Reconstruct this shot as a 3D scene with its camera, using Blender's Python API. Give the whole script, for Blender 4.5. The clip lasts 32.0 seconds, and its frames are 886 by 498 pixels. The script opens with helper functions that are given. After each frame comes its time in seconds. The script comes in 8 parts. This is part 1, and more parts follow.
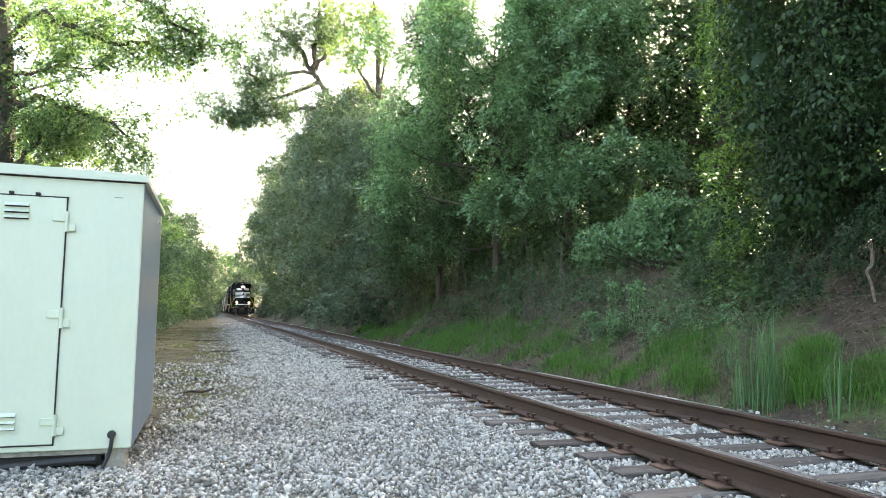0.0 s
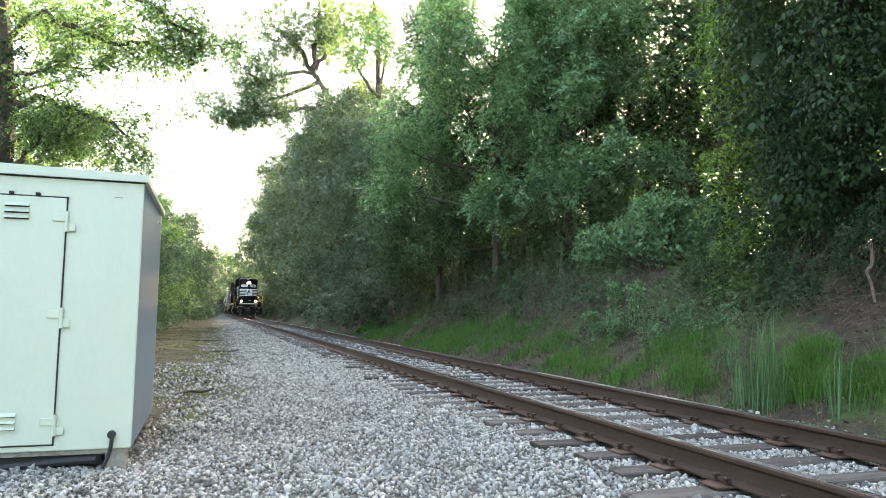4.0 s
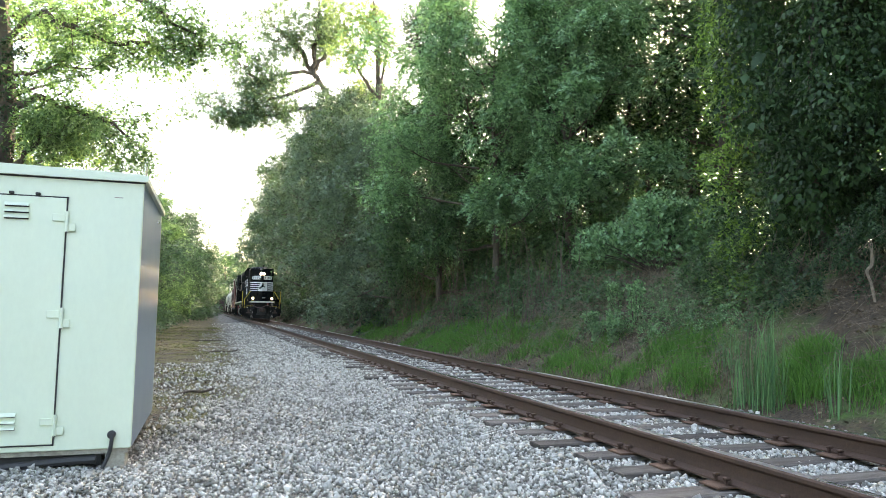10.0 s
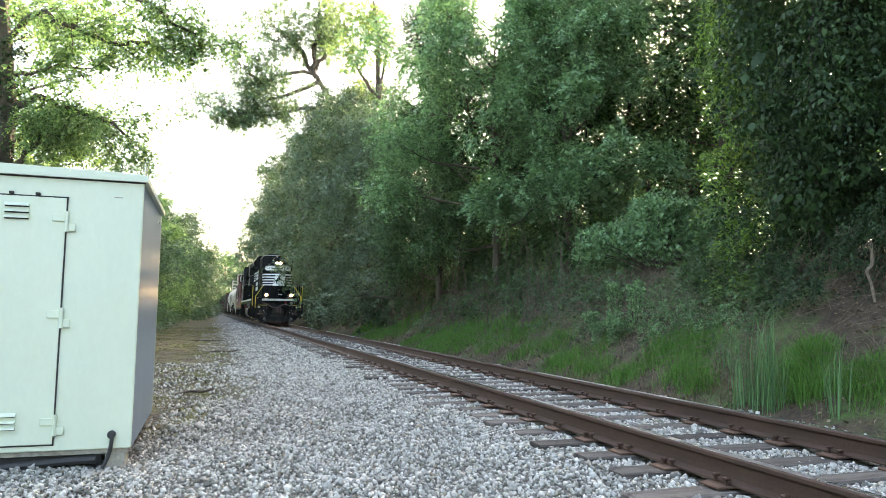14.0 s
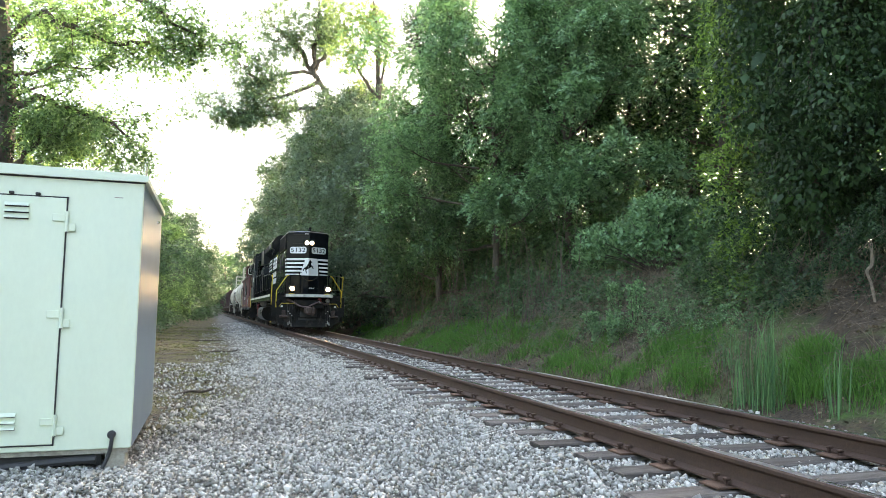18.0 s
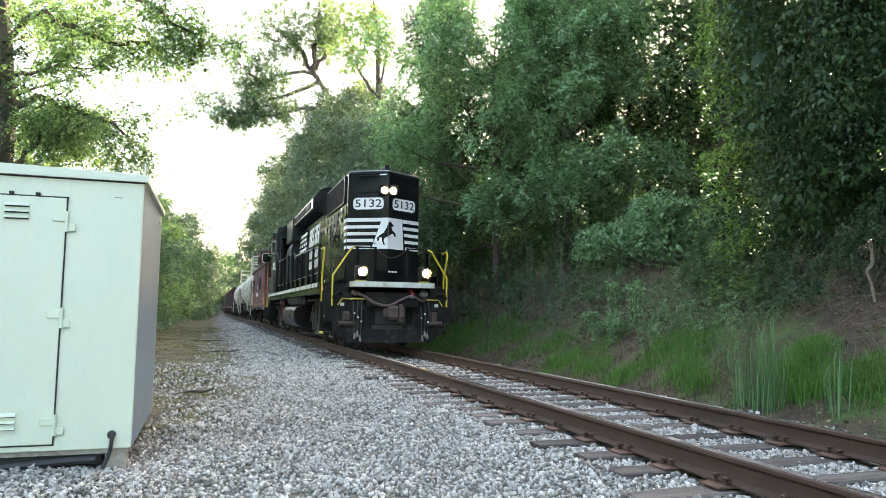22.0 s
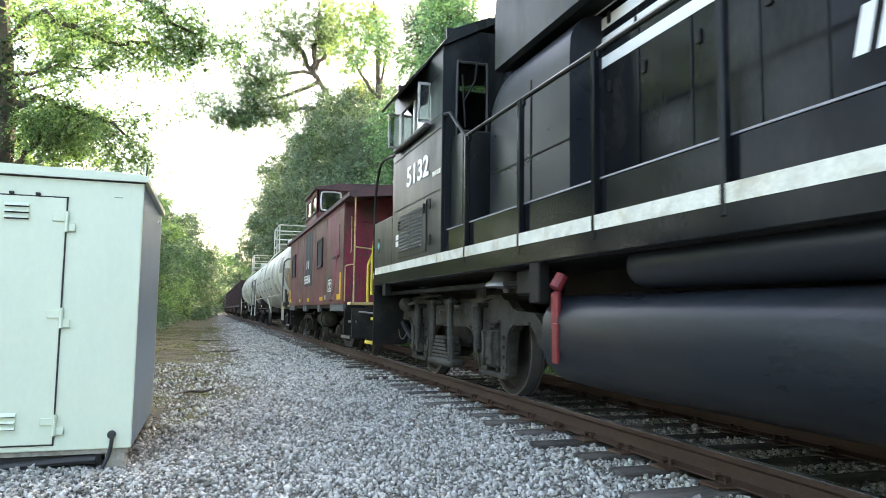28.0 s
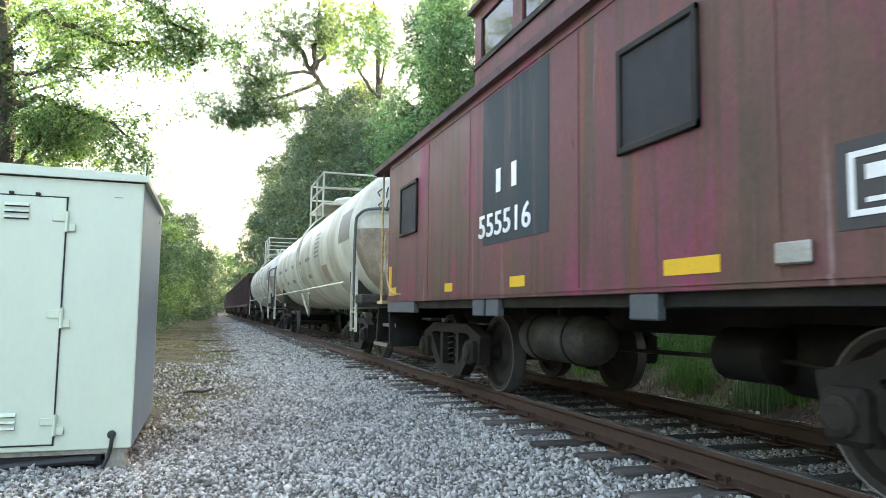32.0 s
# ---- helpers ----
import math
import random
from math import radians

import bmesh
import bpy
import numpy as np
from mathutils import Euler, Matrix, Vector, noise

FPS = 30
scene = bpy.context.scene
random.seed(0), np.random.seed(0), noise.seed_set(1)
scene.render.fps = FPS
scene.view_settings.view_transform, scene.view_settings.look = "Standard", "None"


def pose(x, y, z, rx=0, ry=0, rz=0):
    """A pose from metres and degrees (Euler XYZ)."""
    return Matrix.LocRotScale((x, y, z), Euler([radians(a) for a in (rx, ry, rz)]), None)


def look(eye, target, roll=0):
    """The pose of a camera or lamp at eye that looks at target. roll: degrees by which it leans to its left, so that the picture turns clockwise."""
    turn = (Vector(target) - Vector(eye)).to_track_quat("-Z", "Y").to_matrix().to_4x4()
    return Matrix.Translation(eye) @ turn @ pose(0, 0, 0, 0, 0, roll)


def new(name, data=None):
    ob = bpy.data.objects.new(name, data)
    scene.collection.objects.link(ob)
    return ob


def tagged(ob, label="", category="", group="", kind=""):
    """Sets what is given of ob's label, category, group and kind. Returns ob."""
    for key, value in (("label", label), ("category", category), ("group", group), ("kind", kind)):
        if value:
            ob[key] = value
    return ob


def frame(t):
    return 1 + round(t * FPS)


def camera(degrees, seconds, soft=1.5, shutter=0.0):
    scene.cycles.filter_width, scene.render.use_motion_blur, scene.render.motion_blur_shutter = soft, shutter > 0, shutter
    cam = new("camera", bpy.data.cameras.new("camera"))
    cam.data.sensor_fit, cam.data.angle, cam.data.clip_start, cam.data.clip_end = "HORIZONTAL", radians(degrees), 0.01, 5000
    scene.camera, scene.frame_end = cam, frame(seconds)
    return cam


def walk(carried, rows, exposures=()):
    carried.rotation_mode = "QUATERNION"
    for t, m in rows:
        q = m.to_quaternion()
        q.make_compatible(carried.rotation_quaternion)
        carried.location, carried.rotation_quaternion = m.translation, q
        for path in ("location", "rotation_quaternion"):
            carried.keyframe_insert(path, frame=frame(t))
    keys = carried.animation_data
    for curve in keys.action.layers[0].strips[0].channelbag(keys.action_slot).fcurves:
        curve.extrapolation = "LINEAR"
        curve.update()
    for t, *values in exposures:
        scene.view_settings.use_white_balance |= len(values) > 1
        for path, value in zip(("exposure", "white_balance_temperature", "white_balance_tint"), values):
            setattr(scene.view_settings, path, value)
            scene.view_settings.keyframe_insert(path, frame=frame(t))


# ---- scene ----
cam = camera(64.44, 32.0, 0.7, 0.25)
EYE = Vector((0, 0, 0.873))
AIM = EYE + Vector((0.3114, 0.9461, 0.0892))
walk(cam, [(0, look(EYE, AIM, 0.79)), (32, look(EYE, AIM, 0.79))], [(0, 3.31, 7720, 12.4), (4, 3.26, 7720, 12.4), (26, 3.26, 7720, 12.4), (28, 3.43, 7720, 12.4), (31, 3.42, 7720, 12.4), (32, 3.30, 7720, 12.4)])

# ---- light ----
SUN_FROM = Vector((0.62, 0.55, 0.46)).normalized()
world = bpy.data.worlds.new("sky")
scene.world = world
world.use_nodes = True
wn = world.node_tree
sky = wn.nodes.new("ShaderNodeTexSky")
sky.sky_type = "NISHITA"
sky.sun_disc = False
sky.sun_elevation = math.asin(SUN_FROM.z)
sky.sun_rotation = math.atan2(SUN_FROM.x, SUN_FROM.y)
sky.dust_density = 4.0
wn.nodes["Background"].inputs["Strength"].default_value = 0.15
wn.links.new(sky.outputs[0], wn.nodes["Background"].inputs["Color"])
sun = new("sun", bpy.data.lights.new("sun", "SUN"))
sun.data.energy = 2.2
sun.data.angle = radians(0.6)
sun.data.color = (1.0, 0.9, 0.72)
sun.matrix_world = look(SUN_FROM * 60, (0, 0, 0))

# ---- materials ----
def mat(name, base, rough=0.6, metal=0.0, var=0.25, scale=2.0, fine=40.0, bump=0.15, second=None, second_scale=1.0,
        second_at=0.55, stretch=(1, 1, 1), each=0.0, spec=0.5, rough_var=0.12, coat=0.0):
    m = bpy.data.materials.new(name)
    m.use_nodes = True
    nt = m.node_tree
    n, l = nt.nodes, nt.links
    bsdf = n["Principled BSDF"]
    bsdf.inputs["Metallic"].default_value = metal
    bsdf.inputs["Specular IOR Level"].default_value = spec
    bsdf.inputs["Coat Weight"].default_value = coat
    tc = n.new("ShaderNodeTexCoord")
    mp = n.new("ShaderNodeMapping")
    mp.inputs["Scale"].default_value = stretch
    l.new(tc.outputs["Object"], mp.inputs["Vector"])

    def noise_at(sc, detail=6.0):
        t = n.new("ShaderNodeTexNoise")
        t.inputs["Scale"].default_value = sc
        t.inputs["Detail"].default_value = detail
        t.inputs["Roughness"].default_value = 0.65
        l.new(mp.outputs[0], t.inputs["Vector"])
        return t.outputs["Fac"]

    def ramp(fac, lo, hi, a, b):
        r = n.new("ShaderNodeMapRange")
        l.new(fac, r.inputs[0])
        for i, v in enumerate((lo, hi, a, b)):
            r.inputs[i + 1].default_value = v
        return r.outputs[0]

    big, small = noise_at(scale), noise_at(fine, 3.0)
    value = n.new("ShaderNodeMath")
    value.operation = "MULTIPLY"
    l.new(ramp(big, 0.3, 0.7, 1 - var, 1 + var), value.inputs[0])
    l.new(ramp(small, 0.3, 0.7, 1 - var * 0.6, 1 + var * 0.6), value.inputs[1])
    last = value.outputs[0]
    if each:
        info = n.new("ShaderNodeObjectInfo")
        more = n.new("ShaderNodeMath")
        more.operation = "MULTIPLY"
        l.new(last, more.inputs[0])
        l.new(ramp(info.outputs["Random"], 0, 1, 1 - each, 1 + each), more.inputs[1])
        last = more.outputs[0]
    colour = n.new("ShaderNodeMix")
    colour.data_type = "RGBA"
    colour.inputs["A"].default_value = (*base, 1)
    colour.inputs["B"].default_value = (*(second or base), 1)
    if second:
        l.new(ramp(noise_at(second_scale, 8.0), second_at - 0.06, second_at + 0.1, 0, 1), colour.inputs["Factor"])
    else:
        colour.inputs["Factor"].default_value = 0
    shade = n.new("ShaderNodeVectorMath")
    shade.operation = "SCALE"
    l.new(colour.outputs["Result"], shade.inputs[0])
    l.new(last, shade.inputs["Scale"])
    l.new(shade.outputs[0], bsdf.inputs["Base Color"])
    l.new(ramp(big, 0.3, 0.7, max(rough - rough_var, 0.03), min(rough + rough_var, 1)), bsdf.inputs["Roughness"])
    if bump:
        b = n.new("ShaderNodeBump")
        b.inputs["Strength"].default_value = bump
        b.inputs["Distance"].default_value = 0.01
        l.new(small, b.inputs["Height"])
        l.new(b.outputs[0], bsdf.inputs["Normal"])
    return m


def leaf_mat(name, dark, light, glow=0.45, dull=0.08):
    """Leaves: gloss and daylight through the blade, each leaf of its own green."""
    dark, light = [tuple(a + dull * (0.3 * c[0] + 0.6 * c[1] + 0.1 * c[2] - a) for a in c) for c in (dark, light)]
    m = bpy.data.materials.new(name)
    m.use_nodes = True
    nt = m.node_tree
    n, l = nt.nodes, nt.links
    bsdf = n["Principled BSDF"]
    geo = n.new("ShaderNodeNewGeometry")
    ramp = n.new("ShaderNodeValToRGB")
    ramp.color_ramp.elements[0].color = (*[0.80 * a for a in dark], 1)
    ramp.color_ramp.elements[1].color = (*[1.22 * a for a in light], 1)
    l.new(geo.outputs["Random Per Island"], ramp.inputs[0])
    l.new(ramp.outputs[0], bsdf.inputs["Base Color"])
    bsdf.inputs["Roughness"].default_value = 0.5
    bsdf.inputs["Specular IOR Level"].default_value = 0.3
    through_leaf = n.new("ShaderNodeBsdfTranslucent")
    tint = n.new("ShaderNodeVectorMath")
    tint.operation = "MULTIPLY"
    tint.inputs[1].default_value = (1.18, 1.30, 0.85)
    l.new(ramp.outputs[0], tint.inputs[0])
    l.new(tint.outputs[0], through_leaf.inputs["Color"])
    mix = n.new("ShaderNodeMixShader")
    mix.inputs[0].default_value = glow
    l.new(bsdf.outputs[0], mix.inputs[1])
    l.new(through_leaf.outputs[0], mix.inputs[2])
    l.new(mix.outputs[0], n["Material Output"].inputs["Surface"])
    return m


def island_mat(name, stops, rough=0.85, bump=0.4):
    """Many small pieces in one mesh, each of its own shade."""
    m = bpy.data.materials.new(name)
    m.use_nodes = True
    n, l = m.node_tree.nodes, m.node_tree.links
    bsdf = n["Principled BSDF"]
    geo = n.new("ShaderNodeNewGeometry")
    ramp = n.new("ShaderNodeValToRGB")
    ramp.color_ramp.elements[0].position, ramp.color_ramp.elements[0].color = stops[0][0], (*stops[0][1], 1)
    ramp.color_ramp.elements[1].position, ramp.color_ramp.elements[1].color = stops[-1][0], (*stops[-1][1], 1)
    for at, c in stops[1:-1]:
        ramp.color_ramp.elements.new(at).color = (*c, 1)
    l.new(geo.outputs["Random Per Island"], ramp.inputs[0])
    tc = n.new("ShaderNodeTexCoord")
    t = n.new("ShaderNodeTexNoise")
    t.inputs["Scale"].default_value = 45
    l.new(tc.outputs["Object"], t.inputs["Vector"])
    r = n.new("ShaderNodeMapRange")
    l.new(t.outputs["Fac"], r.inputs[0])
    for i, v in enumerate((0.25, 0.75, 0.65, 1.3)):
        r.inputs[i + 1].default_value = v
    s = n.new("ShaderNodeVectorMath")
    s.operation = "SCALE"
    l.new(ramp.outputs[0], s.inputs[0])
    l.new(r.outputs[0], s.inputs["Scale"])
    l.new(s.outputs[0], bsdf.inputs["Base Color"])
    bsdf.inputs["Roughness"].default_value = rough
    b = n.new("ShaderNodeBump")
    b.inputs["Strength"].default_value = bump
    b.inputs["Distance"].default_value = 0.01
    l.new(t.outputs["Fac"], b.inputs["Height"])
    l.new(b.outputs[0], bsdf.inputs["Normal"])
    return m


def lamp_mat(name, colour, strength):
    m = bpy.data.materials.new(name)
    m.use_nodes = True
    b = m.node_tree.nodes["Principled BSDF"]
    b.inputs["Base Color"].default_value = (0.9, 0.88, 0.8, 1)
    b.inputs["Emission Color"].default_value = (*colour, 1)
    b.inputs["Emission Strength"].default_value = strength
    b.inputs["Roughness"].default_value = 0.15
    return m


def glass_mat(name, tint=(0.55, 0.62, 0.58), rough=0.04):
    """A window pane: part mirror, part see-through."""
    m = bpy.data.materials.new(name)
    m.use_nodes = True
    n, l = m.node_tree.nodes, m.node_tree.links
    g = n.new("ShaderNodeBsdfGlossy")
    g.inputs["Roughness"].default_value = rough
    t = n.new("ShaderNodeBsdfTransparent")
    t.inputs["Color"].default_value = (*tint, 1)
    f = n.new("ShaderNodeFresnel")
    f.inputs["IOR"].default_value = 1.6
    mix = n.new("ShaderNodeMixShader")
    l.new(f.outputs[0], mix.inputs[0])
    l.new(t.outputs[0], mix.inputs[1])
    l.new(g.outputs[0], mix.inputs[2])
    l.new(mix.outputs[0], n["Material Output"].inputs["Surface"])
    return m


# ---- mesh building ----
class Geo:
    """Vertices and faces of one mesh, put together from simple solids."""

    def __init__(self):
        self.v, self.f = [], []

    def add(self, verts, faces):
        k = len(self.v)
        self.v += [tuple(p) for p in verts]
        self.f += [tuple(i + k for i in f) for f in faces]
        return self

    def box(self, x0, x1, y0, y1, z0, z1, c=0.0, m=None):
        lo, hi = (min(x0, x1), min(y0, y1), min(z0, z1)), (max(x0, x1), max(y0, y1), max(z0, z1))
        c = min(c, *(0.45 * (b - a) for a, b in zip(lo, hi)))
        if c <= 0:
            verts = [(x, y, z) for z in (lo[2], hi[2]) for y in (lo[1], hi[1]) for x in (lo[0], hi[0])]
            faces = [(0, 2, 3, 1), (4, 5, 7, 6), (0, 1, 5, 4), (2, 6, 7, 3), (0, 4, 6, 2), (1, 3, 7, 5)]
        else:
            verts, idx = [], {}
            for sx in (0, 1):
                for sy in (0, 1):
                    for sz in (0, 1):
                        e = [hi[i] if s else lo[i] for i, s in enumerate((sx, sy, sz))]
                        q = [hi[i] - c if s else lo[i] + c for i, s in enumerate((sx, sy, sz))]
                        for a in range(3):
                            p = list(q)
                            p[a] = e[a]
                            idx[sx, sy, sz, a] = len(verts)
                            verts.append(p)
            faces = []
            for a in range(3):
                b, d = [i for i in range(3) if i != a]
                for s in (0, 1):
                    ring = []
                    for u, w in ((0, 0), (1, 0), (1, 1), (0, 1)):
                        k = [0, 0, 0]
                        k[a], k[b], k[d] = s, u, w
                        ring.append(idx[(*k, a)])
                    faces.append(tuple(ring))
            for a in range(3):
                b, d = [i for i in range(3) if i != a]
                for u in (0, 1):
                    for w in (0, 1):
                        k0, k1 = [0, 0, 0], [0, 0, 0]
                        k0[b] = k1[b] = u
                        k0[d] = k1[d] = w
                        k1[a] = 1
                        faces.append((idx[(*k0, b)], idx[(*k1, b)], idx[(*k1, d)], idx[(*k0, d)]))
            for sx in (0, 1):
                for sy in (0, 1):
                    for sz in (0, 1):
                        faces.append(tuple(idx[sx, sy, sz, a] for a in range(3)))
        if m is not None:
            verts = [m @ Vector(p) for p in verts]
        return self.add(verts, faces)

    def cyl(self, a, b, r, r2=None, seg=16, caps=True):
        a, b = Vector(a), Vector(b)
        d = (b - a).normalized()
        u = d.orthogonal().normalized()
        w = d.cross(u)
        r2 = r if r2 is None else r2
        ring = [(math.cos(2 * math.pi * i / seg), math.sin(2 * math.pi * i / seg)) for i in range(seg)]
        verts = [a + (u * p + w * q) * r for p, q in ring] + [b + (u * p + w * q) * r2 for p, q in ring]
        faces = [(i, (i + 1) % seg, seg + (i + 1) % seg, seg + i) for i in range(seg)]
        if caps:
            faces += [tuple(range(seg))[::-1], tuple(range(seg, 2 * seg))]
        return self.add(verts, faces)

    def lathe(self, a, d, prof, seg=24, caps=True):
        """prof: (distance along d, radius) pairs."""
        a, d = Vector(a), Vector(d).normalized()
        u = d.orthogonal().normalized()
        w = d.cross(u)
        verts, faces = [], []
        for s, r in prof:
            verts += [a + d * s + (u * math.cos(t) + w * math.sin(t)) * r for t in (2 * math.pi * i / seg for i in range(seg))]
        for k in range(len(prof) - 1):
            faces += [(k * seg + i, k * seg + (i + 1) % seg, (k + 1) * seg + (i + 1) % seg, (k + 1) * seg + i) for i in range(seg)]
        if caps:
            faces += [tuple(range(seg))[::-1], tuple(range((len(prof) - 1) * seg, len(prof) * seg))]
        return self.add(verts, faces)

    def tube(self, pts, r, seg=8, ends=None):
        """A round bar or hose through the points; ends: radii at each point."""
        pts = [Vector(p) for p in pts]
        verts, faces = [], []
        u = None
        for i, p in enumerate(pts):
            d = (pts[min(i + 1, len(pts) - 1)] - pts[max(i - 1, 0)]).normalized()
            u = d.orthogonal().normalized() if u is None else (u - d * u.dot(d)).normalized()
            w = d.cross(u)
            rr = ends[i] if ends else r
            verts += [p + (u * math.cos(t) + w * math.sin(t)) * rr for t in (2 * math.pi * j / seg for j in range(seg))]
        for k in range(len(pts) - 1):
            faces += [(k * seg + j, k * seg + (j + 1) % seg, (k + 1) * seg + (j + 1) % seg, (k + 1) * seg + j) for j in range(seg)]
        faces += [tuple(range(seg))[::-1], tuple(range((len(pts) - 1) * seg, len(pts) * seg))]
        return self.add(verts, faces)

    def prism(self, poly, axis, a, b, holes=False):
        """The polygon, in the two other axes' order, drawn out along axis from a to b."""
        def at(p, s):
            q = list(p)
            q.insert(axis, s)
            return q
        n = len(poly)
        verts = [at(p, a) for p in poly] + [at(p, b) for p in poly]
        faces = [tuple(range(n))[::-1], tuple(range(n, 2 * n))]
        faces += [(i, (i + 1) % n, n + (i + 1) % n, n + i) for i in range(n)]
        return self.add(verts, faces)

    def mirror(self, axis=0):
        k = len(self.v)
        for p in list(self.v):
            q = list(p)
            q[axis] = -q[axis]
            self.v.append(tuple(q))
        self.f += [tuple(i + k for i in reversed(f)) for f in list(self.f)]
        return self

    def moved(self, dx, dy, dz):
        self.v = [(x + dx, y + dy, z + dz) for x, y, z in self.v]
        return self


def smooth_bar(pts, n=6):
    """Points along a soft curve through pts."""
    pts = [Vector(p) for p in pts]
    out = []
    for i in range(len(pts) - 1):
        p0, p1, p2, p3 = pts[max(i - 1, 0)], pts[i], pts[i + 1], pts[min(i + 2, len(pts) - 1)]
        for k in range(n):
            t = k / n
            out.append(0.5 * (2 * p1 + (p2 - p0) * t + (2 * p0 - 5 * p1 + 4 * p2 - p3) * t * t + (3 * p1 - p0 - 3 * p2 + p3) * t ** 3))
    return out + [pts[-1]]


def mesh_of(name, geo, material, smooth=False):
    me = bpy.data.meshes.new(name)
    me.from_pydata(geo.v, [], geo.f)
    me.materials.append(material)
    b = bmesh.new()
    b.from_mesh(me)
    bmesh.ops.recalc_face_normals(b, faces=b.faces)
    b.to_mesh(me)
    b.free()
    if smooth:
        me.shade_smooth()
        me.set_sharp_from_angle(angle=radians(38))
    return me


def part(name, geo, material, parent, label="", smooth=False):
    ob = new(name, mesh_of(name, geo, material, smooth))
    ob.parent = parent
    return tagged(ob, label)


def again(ob, parent, m=None):
    """Another piece on the same mesh."""
    o = new(ob.name.split(".")[0], ob.data)
    o.parent = parent
    if m is not None:
        o.matrix_basis = m
    if "label" in ob:
        o["label"] = ob["label"]
    return o


def thing(name, label, category, group="", kind="", at=None):
    e = new(name)
    e.empty_display_size = 0.2
    if at is not None:
        e.matrix_basis = at
    return tagged(e, label, category, group, kind)


def single(name, geo, material, label, category, group="", kind="", smooth=False):
    return tagged(new(name, mesh_of(name, geo, material, smooth)), label, category, group, kind)


def bulk(name, verts, faces_flat, size, material, label, category, kind="stuff"):
    """A large mesh from arrays, all faces with the same number of corners."""
    me = bpy.data.meshes.new(name)
    nf = len(faces_flat) // size
    me.vertices.add(len(verts))
    me.vertices.foreach_set("co", np.asarray(verts, dtype=np.float32).ravel())
    me.loops.add(nf * size)
    me.loops.foreach_set("vertex_index", np.asarray(faces_flat, dtype=np.int32))
    me.polygons.add(nf)
    me.polygons.foreach_set("loop_start", np.arange(0, nf * size, size, dtype=np.int32))
    me.update(calc_edges=True)
    me.materials.append(material)
    ob = new(name, me)
    return tagged(ob, label, category, kind=kind) if category else ob


def writing(name, text, size, m, material, parent, label="", depth=0.004, bold=0.0, wide=1.0):
    """Raised letters as a mesh; m puts the text's own x-right, y-up plane in the parent's space."""
    cu = bpy.data.curves.new(name, "FONT")
    cu.body, cu.size, cu.extrude, cu.offset = text, size, depth, bold
    cu.align_x, cu.align_y = "CENTER", "CENTER"
    cu.resolution_u = 3
    tmp = bpy.data.objects.new(name, cu)
    me = bpy.data.meshes.new_from_object(tmp)
    bpy.data.objects.remove(tmp)
    me.transform(m @ Matrix.Diagonal((wide, 1, 1, 1)))
    me.materials.clear()
    me.materials.append(material)
    ob = new(name, me)
    ob.parent = parent
    return tagged(ob, label)

# ---- ground and track ----
CX = 3.91  # the track's centre line
RNG = np.random.default_rng(7)


def lerp_table(x, table):
    return np.interp(x, [a for a, _ in table], [b for _, b in table])


def ground_z(x, y):
    """Height of the ground: yard at the shelter, ballast bed, ditch, cut bank with the wood on it."""
    x, y = np.asarray(x, float), np.asarray(y, float)
    z = lerp_table(x, [(-400, 6), (-60, 1.0), (-12, 0.4), (-5, -0.1), (-2.5, -0.28), (1.0, -0.30), (2.2, -0.245), (2.7, -0.219), (5.2, -0.217),
                       (5.9, -0.38), (6.4, -0.40), (7.2, 0.02), (8.4, 0.82), (9.6, 1.55), (11, 2.0), (20, 3.0), (60, 8), (400, 20)])
    wob = 0.35 * np.sin(y * 0.31 + 1.0) + 0.25 * np.sin(y * 0.83 + x * 0.6) + 0.2 * np.sin(x * 1.7 + y * 0.47)
    bank = np.clip((x - 6.2) / 2.0, 0, 1)
    left = np.clip((-2.0 - x) / 2.0, 0, 1)
    yard = np.clip((2.4 - x) / 1.0, 0, 1)
    z = z + 0.06 * np.clip((x - 6.6) / 0.8, 0, 1) * (np.sin(x * 4.3 + y * 2.1) * np.sin(y * 3.3 - x * 1.7) + 0.6 * np.sin(x * 7.1 - y * 5.3))
    z = z + wob * (0.22 * bank + 0.15 * left) + 0.012 * yard * (np.sin(x * 4.1 + y * 2.3) + np.sin(y * 3.7 - x * 2.9))
    far = np.clip((np.abs(y) - 190) / 200, 0, 1) * np.clip(1 - np.abs(x - CX) / 600, 0, 1)
    return z + far * 4.0


